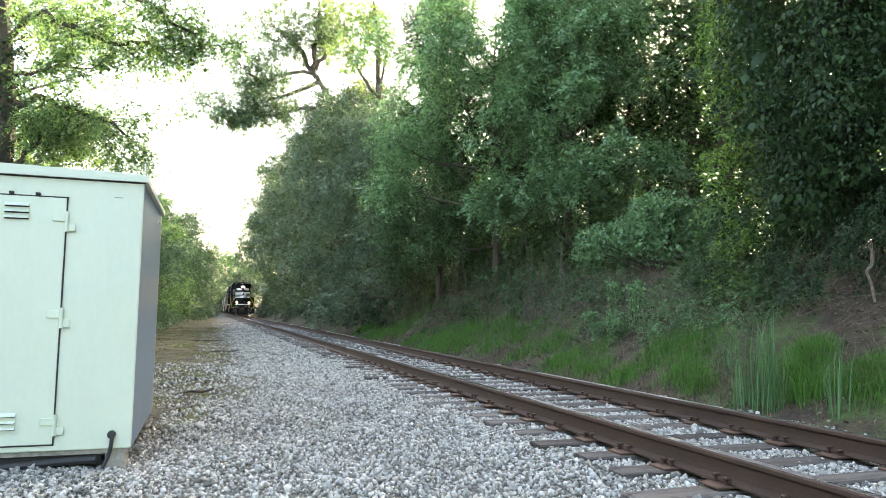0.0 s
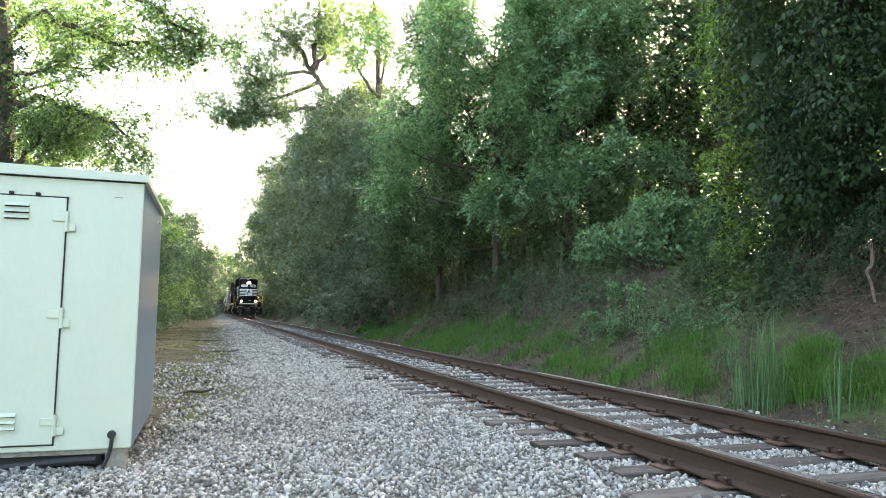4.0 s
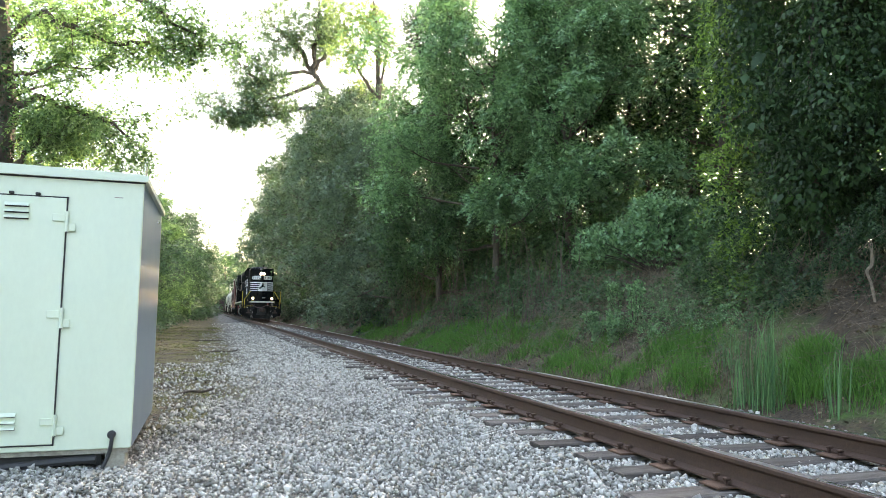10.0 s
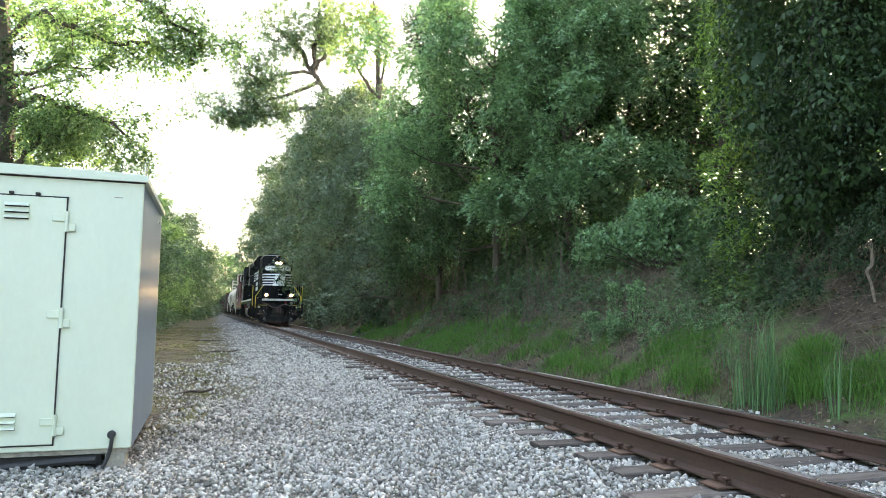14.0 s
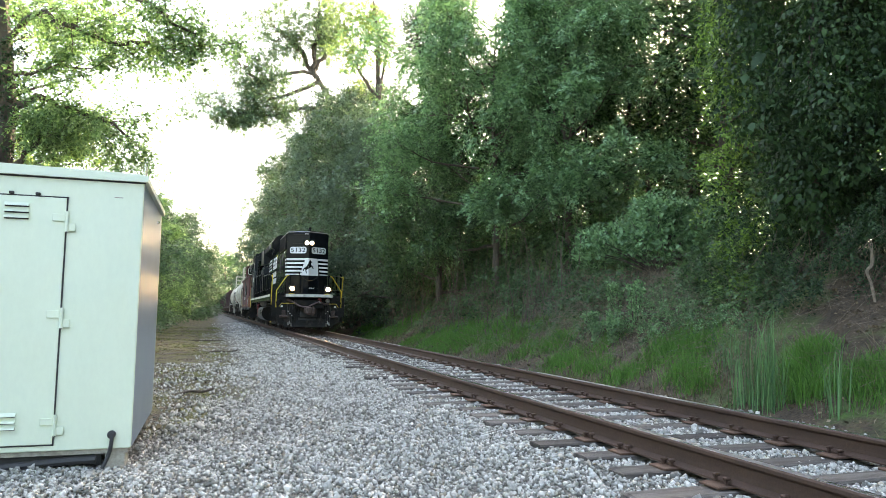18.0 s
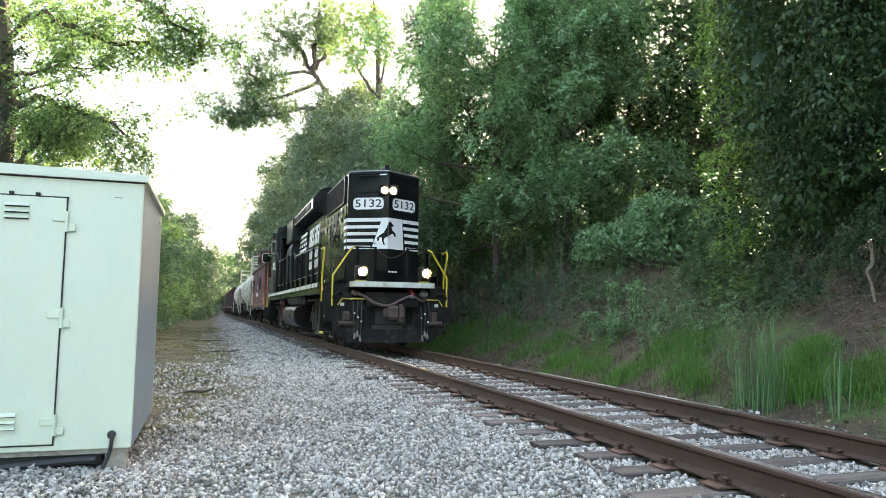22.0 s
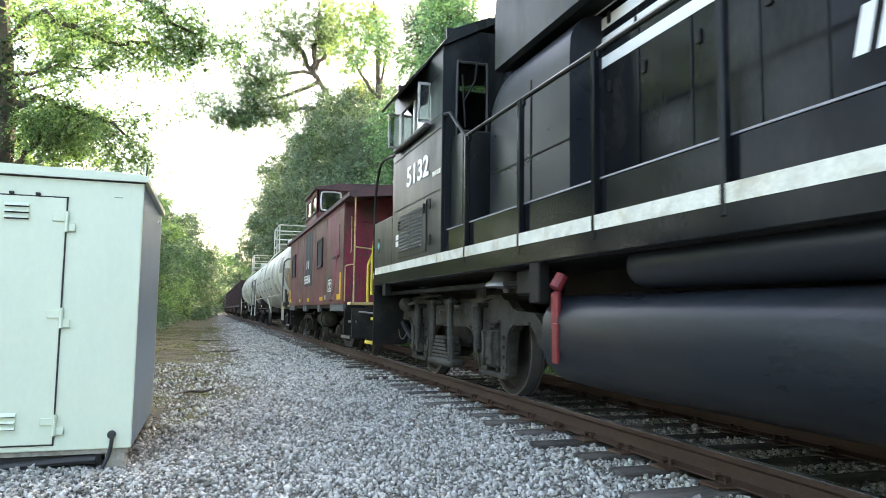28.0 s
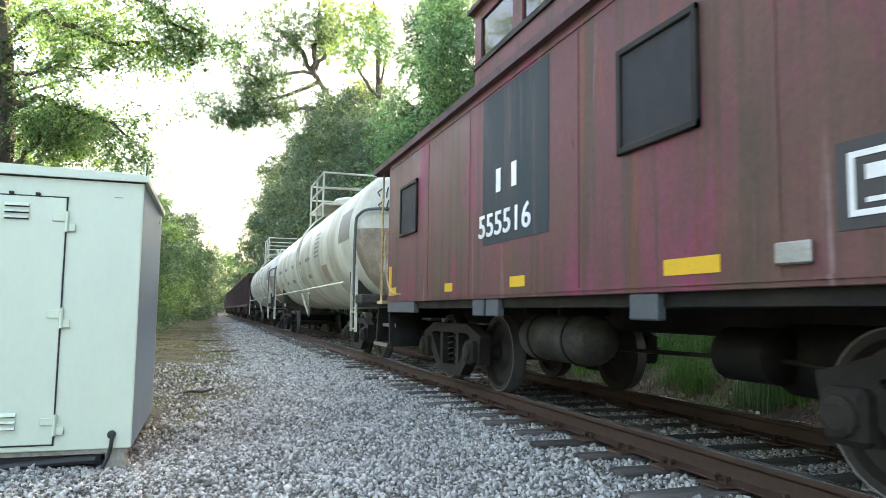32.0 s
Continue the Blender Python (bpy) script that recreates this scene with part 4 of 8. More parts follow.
    leaf_stuff("hanging_creeper", c, rng.uniform(0.12, 0.24, n), 55, 0.075, "light", "green creeper hanging from a drooping limb", 35, droop=0.9)
    tree("yard_tree", -5.6, 18.0, 10.5, 2.9, 2.6, "sunny", 0.11, 110, 105, Y, limbs=20, sub=6, clump=0.62, low=0.0, sparse=0.12, squash=1.0)
    tree("yard_tree", -7.2, 24.0, 12.5, 3.2, 3.6, "light", 0.13, 90, 106, Y, limbs=18, sub=5, clump=0.75, low=0.0, sparse=0.2, squash=1.0)
    tree("yard_tree", -9.5, 22, 10.5, 3.6, 2.0, "light", 0.16, 80, 103, Y, limbs=16, sub=5, clump=0.9)
    tree("yard_tree", -4.9, 20.5, 5.6, 2.2, 0.8, "light", 0.12, 80, 102, Y, limbs=16, sub=5, clump=0.7, low=0.0)
    tree("yard_tree", -11.0, 14, 12.0, 4.0, 2.0, "mid", 0.17, 110, 104, Y, limbs=16, sub=5, clump=0.95)
    for i, (x, y, h, r) in enumerate([(-5.4, 29, 5.6, 2.0), (-5.2, 36, 6.6, 2.2), (-5.2, 45, 8.0, 2.5), (-5.0, 54, 9.6, 2.8), (-4.3, 62, 10.6, 3.0), (-4.2, 72, 11.0, 3.2), (-4.0, 84, 11.2, 3.4), (-3.6, 98, 11.0, 3.6), (-3.0, 120, 11.5, 4.0), (-8.5, 33, 8.5, 3.4), (-8.5, 46, 9, 3.8)]):
        tree("hedgerow_tree", x, y, h, r, 0.5, ("light" if i == 3 else "mid") if i < 7 else "olive", 0.14 + 0.0018 * (y - 27), 120 if i < 6 else 100, 110 + i, "green hedgerow tree beside the gravel track", limbs=18, sub=5, clump=0.80 + 0.006 * (y - 27), low=-0.08, squash=1.15)
    n = 120
    y = rng.uniform(20, 100, n)
    c = np.stack([rng.uniform(-4.6, -2.2, n), y, np.zeros(n)], -1)
    c[:, 2] = ground_z(c[:, 0], c[:, 1]) + rng.uniform(0.1, 1.3, n)
    leaf_stuff("hedge_undergrowth", c, rng.uniform(0.4, 0.8, n), 100, 0.16, "mid", "low leafy growth under the hedgerow", 13)
    # dark woods that close the far end of the line
    n = 130
    c = np.stack([rng.uniform(-16, 18, n), rng.uniform(206, 250, n), np.zeros(n)], -1)
    c[:, 2] = ground_z(c[:, 0], c[:, 1]) + rng.random(n) * 11
    leaf_stuff("distant_woods", c, rng.uniform(1.6, 3.0, n), 90, 0.9, "deep", "dark woods at the far end of the railway line", 40)
    n = 60
    c = np.stack([rng.uniform(-7.5, -2.6, n), rng.uniform(120, 195, n), np.zeros(n)], -1)
    c[:, 2] = ground_z(c[:, 0], c[:, 1]) + rng.random(n) * 9
    leaf_stuff("distant_hedge", c, rng.uniform(1.2, 2.2, n), 80, 0.6, "mid", "distant leafy hedge beside the railway line", 41)
    # far end of the cutting
    for i, (x, y, h, r) in enumerate([(-3.5, 150, 12, 5), (3.5, 205, 15, 6.5), (10.5, 150, 18, 6), (-10, 185, 14, 7), (14, 190, 20, 7), (-2, 230, 15, 7), (8, 235, 15, 7)]):
        tree("distant_tree", x, y, h, r, 0.6, "mid", 0.65, 50, 130 + i, "distant green tree closing the view along the track", limbs=16, sub=5, clump=2.0)


build_trees()


def blades(name, x, y, h, width, lean, leaf, label, seed):
    """Grass as bent tapering blades."""
    rng = np.random.default_rng(seed)
    n = len(x)
    a = rng.uniform(0, 2 * np.pi, n)
    side = np.stack([np.cos(a), np.sin(a), np.zeros(n)], -1) * (width * rng.uniform(0.6, 1.3, n))[:, None]
    b = rng.uniform(0, 2 * np.pi, n)
    out = np.stack([np.cos(b), np.sin(b), np.zeros(n)], -1) * (h * lean * rng.uniform(0.1, 1.0, n))[:, None]
    p = np.stack([x, y, ground_z(x, y) - 0.02], -1)
    up = np.stack([np.zeros(n), np.zeros(n), h], -1)
    mid = p + up * 0.6 + out * 0.35
    v = np.stack([p - side, p + side, mid + side * 0.8, mid - side * 0.8, p + up + out], 1).reshape(-1, 3)
    i = np.arange(n)[:, None] * 5
    f = np.concatenate([i, i + 1, i + 2, i, i + 2, i + 3, i + 3, i + 2, i + 4], 1).reshape(-1)
    return bulk(name, v, f, 3, LEAF[leaf], label, "grass")


def build_grass():
    rng = np.random.default_rng(15)

    def clumps(spots, per):
        xs, ys, hs = [], [], []
        for x, y, r, h in spots:
            n = int(per * r * r * 3)
            xs.append(x + rng.normal(0, r * 0.5, n))
            ys.append(y + rng.normal(0, r * 0.6, n))
            hs.append(h * rng.uniform(0.3, 1.1, n))
        return map(np.concatenate, (xs, ys, hs))

    x, y, h = clumps([(6.62, 7.55, 0.14, 1.15), (6.66, 7.30, 0.15, 1.40), (6.63, 7.05, 0.13, 1.25), (6.72, 6.25, 0.11, 0.9), (7.3, 8.6, 0.09, 0.75), (7.5, 8.9, 0.07, 0.6)], 950)
    blades("tall_reed_grass", x, y, h, 0.0055, 0.22, "reed", "tall bright green reed grass beside the ditch", 16)
    spots = [(7.31, 19.6, 0.5, 0.22), (7.63, 18.2, 0.55, 0.25), (7.7, 16.6, 0.5, 0.25), (7.5, 14.5, 0.45, 0.25), (6.97, 13.1, 0.45, 0.2), (6.93, 11.9, 0.4, 0.2), (6.82, 10.7, 0.35, 0.2), (7.27, 10.5, 0.3, 0.22),
             (7.72, 10.5, 0.35, 0.28), (7.76, 9.9, 0.35, 0.3), (7.12, 9.37, 0.35, 0.32), (6.85, 8.75, 0.25, 0.28), (7.01, 6.89, 0.28, 0.38), (7.45, 7.4, 0.33, 0.42), (7.83, 7.5, 0.22, 0.3), (7.4, 6.5, 0.3, 0.25), (7.28, 6.05, 0.38, 0.27),
             (7.05, 15.4, 0.4, 0.16), (7.15, 17.3, 0.45, 0.18), (6.9, 19.0, 0.4, 0.16), (7.6, 12.6, 0.35, 0.2)]
    for k in range(14):
        spots.append((6.7 + rng.gamma(1.6, 0.40), rng.uniform(20, 34), rng.uniform(0.4, 0.8), rng.uniform(0.14, 0.26)))
    x, y, h = clumps(spots, 2900)
    blades("bank_grass", x, y, h, 0.0048, 0.75, "grass", "soft green grass on the lower bank", 17)
    # thin grass and moss tufts along the yard edge
    spots = [(rng.uniform(-2.4, 0.3), rng.uniform(9, 48), rng.uniform(0.25, 0.6), rng.uniform(0.03, 0.08)) for _ in range(120)]
    x, y, h = clumps(spots, 260)
    blades("yard_grass", x, y, h, 0.007, 0.8, "moss", "low mossy grass at the yard edge", 18)
    n = 650
    c = np.stack([rng.uniform(-2.6, 0.7, n), rng.uniform(7.0, 45, n), np.zeros(n)], -1)
    c[:, 2] = ground_z(c[:, 0], c[:, 1]) + 0.012
    leaf_stuff("yard_litter", c[c[:, 0] < np.minimum(0.6, -0.5 + 0.1 * (c[:, 1] - 6))], np.full(n, 0.2)[c[:, 0] < np.minimum(0.6, -0.5 + 0.1 * (c[:, 1] - 6))], 8, 0.035, "dry", "brown leaf litter along the yard edge", 29, flat=0.05, droop=0.0)
    # dry grass and litter on the bank
    n = 30000
    x, y = rng.uniform(6.2, 11.5, n), rng.uniform(4.5, 30, n)
    keep = np.sin(x * 2.1 + y * 0.7) + np.sin(y * 1.7 - x) + rng.normal(0, 0.8, n) > 0.1
    x, y = x[keep], y[keep]
    blades("dry_grass", x, y, rng.uniform(0.05, 0.26, len(x)), 0.005, 1.7, "dry", "dry tan grass on the brown bank", 23)
    n = 5200
    c = np.stack([rng.uniform(5.9, 12.5, n), rng.uniform(4.0, 32, n), np.zeros(n)], -1)
    c[:, 2] = ground_z(c[:, 0], c[:, 1]) + 0.015
    leaf_stuff("leaf_litter", c, np.full(n, 0.16), 7, 0.04, "dry", "brown leaf litter lying on the bank", 24, flat=0.08, droop=0.0)
    # broad-leaved weeds
    for k, (wx, wy, hh) in enumerate([(8.0, 12.1, 1.05), (8.3, 12.5, 1.0), (8.25, 13.3, 0.95), (7.75, 12.5, 0.6), (7.6, 12.9, 0.55), (7.55, 12.2, 0.45), (7.9, 13.6, 0.5)]):
        w = thing("tall_weed", "tall broad-leaved green weed on the bank", "weed", "weeds on the bank", at=pose(wx, wy, float(ground_z(wx, wy)) - 0.03))
        g = Geo()
        cs = []
        r2 = random.Random(k)
        for j in range(5):
            a, l = r2.uniform(0, 6.28), r2.uniform(0.03, 0.20)
            tip = Vector((math.cos(a) * l, math.sin(a) * l, hh * r2.uniform(0.75, 1.0)))
            g.tube([(0, 0, 0), tip * 0.5, tip], 0.01, 5, [0.012, 0.009, 0.004])
            cs += [tuple(tip * q) for q in (0.2, 0.35, 0.5, 0.62, 0.74, 0.86, 0.95, 1.02)]
        part("stalk", g, M_BARK, w)
        v, f = leaves_at(np.array(cs), np.full(len(cs), 0.085), 13, 0.06, np.random.default_rng(k), -0.4, 1.0)
        o = bulk("foliage", v, f, 3, LEAF["fresh"], "", "")
        o.parent = w


def sticks(name, spots, label, seed, material):
    """Fallen and standing dry twigs as one mesh."""
    rng = np.random.default_rng(seed)
    v, f = [], []
    for x, y, z, dx, dy, dz, length, r in spots:
        p = np.array([x, y, z])
        d = np.array([dx, dy, dz])
        d = d / np.linalg.norm(d)
        k = len(v)
        for s in (0, 0.5, 1.0):
            q = p + d * length * s + rng.normal(0, 0.04 * length, 3) * (s > 0)
            rr = r * (1 - 0.75 * s)
            v += [q + rr * np.array([1, 0, 0]), q + rr * np.array([-0.5, 0.8, 0.3]), q + rr * np.array([-0.5, -0.8, -0.3])]
        for a in (0, 3):
            for i in range(3):
                j = (i + 1) % 3
                f += [k + a + i, k + a + j, k + a + 3 + j, k + a + i, k + a + 3 + j, k + a + 3 + i]
    return bulk(name, np.array(v), np.array(f), 3, material, label, "twigs")


def build_brush():
    rng = np.random.default_rng(19)
    out = []
    for k in range(4600):
        x, y = (rng.uniform(6.9, 10.6), rng.uniform(5.5, 19)) if k % 2 else (rng.uniform(8.0, 10.2), rng.uniform(9.8, 17))
        d = rng.normal(size=3)
        out.append((x, y, float(ground_z(x, y)) + rng.uniform(0.0, 0.22), d[0], d[1], abs(d[2]) * 0.35, rng.uniform(0.2, 1.0), rng.uniform(0.002, 0.007)))
    sticks("dry_brush", out, "tangled dry grey brush on the brown bank", 20, M_DEAD)
    out = []
    for k in range(520):
        # arching dry canes
        x, y = rng.uniform(8.4, 10.2), rng.uniform(11, 16)
        a = rng.uniform(0, 6.28)
        out.append((x, y, float(ground_z(x, y)) + rng.uniform(0, 0.3), math.cos(a), math.sin(a), rng.uniform(0.0, 0.5), rng.uniform(0.5, 1.5), rng.uniform(0.003, 0.007)))
    for k in range(70):
        # roots and stems hanging under the vines
        x, y = rng.uniform(8.5, 10.0), rng.uniform(6.6, 9.6)
        out.append((x, y, float(ground_z(x, y)) + rng.uniform(0.3, 1.2), rng.normal(0, 0.5), rng.normal(0, 0.5), -1.0, rng.uniform(0.3, 0.8), rng.uniform(0.004, 0.010)))
    sticks("dry_canes", out, "arching dry canes and roots on the bank edge", 25, M_CANE)
    # low leafy weeds scattered over the bank
    n = 520
    c = np.stack([7.2 + 2.4 * rng.random(n) ** 0.7, 9.0 + 40 * rng.random(n) ** 1.5, np.zeros(n)], -1)
    c[:, 2] = ground_z(c[:, 0], c[:, 1]) + rng.uniform(0.02, 0.22, n)
    leaf_stuff("bank_weeds", c, rng.uniform(0.10, 0.32, n), 55, 0.06, "mid", "low green weeds scattered over the bank", 26)
    n = 130
    c = np.stack([rng.uniform(7.8, 9.5, n), rng.uniform(9.4, 13.2, n), np.zeros(n)], -1)
    c[:, 2] = ground_z(c[:, 0], c[:, 1]) + rng.uniform(0.02, 0.30, n)
    leaf_stuff("edge_weeds", c, rng.uniform(0.12, 0.30, n), 80, 0.05, "fresh", "fresh green weeds on the bank edge", 30)
    out = []
    for k in range(620):
        y = rng.uniform(16, 60)
        x = rng.uniform(7.3, 9.6)
        out.append((x, y, float(ground_z(x, y)) - 0.05, rng.normal(0, 0.25), rng.normal(0, 0.25), 1.0, rng.uniform(0.8, 3.2), rng.uniform(0.006, 0.02)))
    sticks("bare_stems", out, "bare grey stems standing under the bank trees", 21, M_CANE)
    out = []
    for k in range(26):
        y = 22 + rng.normal(0, 0.8)
        x = 6.9 + rng.normal(0, 0.25)
        out.append((x, y, float(ground_z(x, y)) + 0.05, rng.normal(0.9, 0.3), rng.normal(0.2, 0.4), abs(rng.normal(0.2, 0.2)), rng.uniform(0.6, 1.8), rng.uniform(0.008, 0.02)))
    sticks("fallen_branch", out, "fallen bare branch lying on the bank foot", 22, M_DEAD)
    for x, y, d, l, nm, lab in ((0.35, 19.8, (1, 0.15, 0.02), 0.75, "fallen_stick", "dark fallen stick on the gravel"), (-0.15, 10.3, (1, 0.3, 0.06), 0.5, "fallen_stick", "short dark stick on the mossy gravel"), (-0.1, 27, (1, 0.05, 0), 1.2, "fallen_stick", "pale fallen stick beside the hedge")):
        p = Vector((x, y, float(ground_z(x, y)) + 0.02))
        v = Vector(d).normalized() * l
        g = Geo().tube(smooth_bar([p - v * 0.5, p - v * 0.15 + Vector((0, 0.02, 0.03)), p + v * 0.2 + Vector((0, -0.02, 0.01)), p + v * 0.5 + Vector((0, 0.03, 0.03))]), 0.02, 6)
        single(nm, g, M_BARK, lab, "stick", smooth=True)
    p = Vector((9.0, 7.6, float(ground_z(9.0, 7.6)) - 0.08))
    g = Geo().tube(smooth_bar([p, p + Vector((-0.06, 0, 0.30)), p + Vector((-0.14, 0, 0.50)), p + Vector((-0.04, 0, 0.62)), p + Vector((-0.05, 0, 0.95))]), 0.022, 6)
    single("broken_stick", g, M_DEAD, "pale broken stick standing on the brown bank", "stick", smooth=True)


build_grass()
build_brush()

# ---- equipment shelter ----
M_BOX = mat("pale_greenish_white_enamel", (0.71, 0.785, 0.615), 0.36, 0, 0.03, 1.5, 30, 0.015, (0.69, 0.765, 0.595), 0.8, 0.6, stretch=(1, 1, 0.5))
# Same white enamel, darkened and blued: the side's shade is in its colour.
M_BOX_SHADED = mat("dull_grey_enamel_side", (0.17, 0.24, 0.31), 0.30, 0, 0.03, 1.0, 30, 0.005, (0.16, 0.23, 0.30), 0.8, 0.6, spec=0.3, rough_var=0.03)
M_SEAL_SHADE = mat("black_door_seal", (0.03, 0.03, 0.028), 0.7, 0, 0.2)
M_CONC = mat("grey_concrete_pier", (0.36, 0.33, 0.27), 0.9, 0, 0.3, 4, 40, 0.4, (0.22, 0.20, 0.16), 3)


def shelter():
    b = thing("equipment_shelter", "white steel railway equipment shelter with a closed louvred door", "shelter")
    X0, X1, Y0, Y1, Z0, Z1 = -3.05, -0.515, 5.79, 7.80, -0.165, 1.83
    part("front_wall", Geo().box(X0, X1 + 0.0, Y0, Y0 + 0.03, Z0, Z1, 0.006), M_BOX, b, "white painted steel front")
    part("side_wall", Geo().box(X1 - 0.03, X1, Y0 + 0.03, Y1, Z0, Z1, 0.004), M_BOX_SHADED, b, "white steel side, shade in its colour")
    part("back_wall", Geo().box(X0, X1, Y1, Y1 + 0.03, Z0, Z1), M_BOX, b)
    part("side_wall", Geo().box(X0, X0 + 0.03, Y0 + 0.03, Y1, Z0, Z1), M_BOX, b)
    part("floor_pan", Geo().box(X0 + 0.03, X1 - 0.03, Y0 + 0.03, Y1, Z0, Z0 + 0.04), M_SEAL_SHADE, b)
    r = part("roof", Geo().prism([(X0 - 0.03, Z1 + 0.0), (X1 + 0.03, Z1 + 0.0), (X1 + 0.03, Z1 + 0.045), (X1 - 0.05, Z1 + 0.06), (X0, Z1 + 0.10), (X0 - 0.03, Z1 + 0.09)], 1, Y0 - 0.035, Y1 + 0.05), M_BOX, b, "white steel roof with a folded edge")
    part("drip_seam", Geo().box(X0, X1 + 0.01, Y0 - 0.006, Y0, Z1 - 0.012, Z1), M_SEAL_SHADE, r)
    part("lifting_eye", Geo().tube([(X1 - 0.0, Y0 + 0.05, Z1 + 0.04), (X1 - 0.0, Y0 + 0.05, Z1 + 0.15)], 0.012, 6), M_STEEL_BOX, r, "small steel lifting eye")
    # door with its seal line
    dx = -1.04
    d = part("door", Geo().box(-2.6, dx, Y0 - 0.012, Y0, Z0 + 0.05, 1.675, 0.004), M_BOX, b, "white steel door")
    part("door_seal", Geo().box(dx, dx + 0.010, Y0 - 0.008, Y0, Z0 + 0.04, 1.685).box(-2.6, dx + 0.010, Y0 - 0.008, Y0, 1.675, 1.685).box(-2.6, dx + 0.010, Y0 - 0.008, Y0, Z0 + 0.04, Z0 + 0.05), M_SEAL_SHADE, b)
    for z in (1.50, 0.79, 0.02):
        h = part("door_hinge", Geo().cyl((dx + 0.012, Y0 - 0.022, z - 0.075), (dx + 0.012, Y0 - 0.022, z + 0.075), 0.013, seg=10), M_BOX, b, "white lift-off hinge")
        part("hinge_leaf", Geo().box(dx - 0.085, dx + 0.002, Y0 - 0.028, Y0 - 0.012, z + 0.0, z + 0.055, 0.004), M_BOX, h)
        part("hinge_leaf", Geo().box(dx + 0.02, dx + 0.07, Y0 - 0.022, Y0, z - 0.07, z - 0.01, 0.004), M_BOX, h)
        # Black strip drawn as the hinge's shade.
        part("hinge_shade", Geo().box(dx + 0.008, dx + 0.020, Y0 - 0.024, Y0 - 0.02, z - 0.08, z - 0.02), M_SEAL_SHADE, h)
    for z0 in (1.51, 0.0):
        for k in range(3):
            z = z0 + 0.045 * k
            g = Geo().prism([(Y0 - 0.012, z + 0.004), (Y0 - 0.040, z), (Y0 - 0.038, z + 0.008), (Y0 - 0.012, z + 0.026)], 0, -1.44, -1.28)
            part("louvre", g, M_BOX, d, "pressed white louvre")
            # Black strip under each louvre stands for its shadow.
            part("louvre_slot", Geo().box(-1.438, -1.282, Y0 - 0.014, Y0 - 0.011, z - 0.008, z + 0.004), M_SEAL_SHADE, d)
    for x in (-1.23, -1.40):
        part("rain_hook", Geo().box(x - 0.015, x + 0.015, Y0 - 0.03, Y0, 1.685, 1.705, 0.004), M_SEAL_SHADE, b)
    part("nameplate_scar", Geo().box(-0.72, -0.66, Y0 - 0.002, Y0, 1.70, 1.706), M_CONC, b)
    # base: concrete piers, dark gap, cable
    for x in (-0.62, -2.9):
        for y in (Y0 + 0.12, Y1 - 0.15):
            part("concrete_pier", Geo().box(x - 0.07, x + 0.07, y - 0.10, y + 0.10, -0.36, Z0 - 0.03, 0.01), M_CONC, b, "grey concrete pier")
    part("base_channel", Geo().box(X0 + 0.02, X1 - 0.02, Y0 + 0.02, Y0 + 0.07, Z0 - 0.035, Z0), M_CONC, b)
    part("base_channel", Geo().box(X1 - 0.07, X1 - 0.02, Y0 + 0.07, Y1, Z0 - 0.035, Z0), M_CONC, b)
    # Dark strip that stands in for the dark gap under the floor.
    part("black_skirt", Geo().box(X0, -0.72, Y0 + 0.06, Y0 + 0.09, -0.29, Z0 - 0.03), M_SEAL_SHADE, b, "dark strip in the gap under the floor")
    part("ground_cable", Geo().tube(smooth_bar([(-0.65, Y0 - 0.02, -0.06), (-0.645, Y0 - 0.035, -0.10), (-0.66, Y0 - 0.03, -0.2), (-0.70, Y0 - 0.05, -0.30), (-0.72, Y0 - 0.1, -0.34)]), 0.014, 8), M_HOSE_BOX, b, "black grounding cable", smooth=True)
    part("cable_boss", Geo().lathe((-0.65, Y0 - 0.005, -0.06), (0, -1, 0), [(0, 0.03), (0.02, 0.03), (0.03, 0.015)], 12), M_HOSE_BOX, b)
    part("rubber_pipe", Geo().tube(smooth_bar([(-1.9, Y0 - 0.02, -0.30), (-1.4, Y0 + 0.0, -0.27), (-0.95, Y0 + 0.02, -0.245), (-0.75, Y0 + 0.02, -0.24)]), 0.03, 8), M_HOSE_BOX, b)
    # Bolt added in place of a reflected glint on the side wall.
    part("bolt_head", Geo().lathe((X1, Y1 - 0.5, 1.70), (1, 0, 0), [(0, 0.02), (0.012, 0.018), (0.018, 0.008)], 10), M_STEEL_BOX, b, "shiny bolt standing for a glint")
    return b


M_HOSE_BOX = mat("black_cable_jacket", (0.03, 0.03, 0.03), 0.6, 0, 0.2)
M_STEEL_BOX = mat("shiny_bolt_steel", (0.6, 0.58, 0.55), 0.2, 1.0, 0.1)
shelter()

# ---- train: materials and common parts ----
M_BLACK = mat("glossy_black_paint", (0.0065, 0.0078, 0.0095), 0.12, 0, 0.30, 1.2, 30, 0.012, (0.018, 0.018, 0.016), 1.6, 0.54, stretch=(1, 1, 0.4), spec=0.13, rough_var=0.05)
M_CABPAINT = mat("faded_black_cab_paint", (0.0095, 0.0125, 0.0140), 0.36, 0, 0.28, 1.5, 40, 0.05, (0.021, 0.024, 0.021), 2.2, 0.54, stretch=(1, 1, 0.4), spec=0.20)
M_UNDER = mat("dusty_black_underframe", (0.0095, 0.0090, 0.008), 0.6, 0, 0.35, 3, 40, 0.2, (0.024, 0.020, 0.015), 2.0, 0.52, spec=0.20)
M_PILOT = mat("grimy_pilot_steel", (0.013, 0.012, 0.0105), 0.65, 0, 0.40, 2.2, 40, 0.3, (0.050, 0.044, 0.036), 3.4, 0.56, spec=0.22, stretch=(1, 1, 0.7))
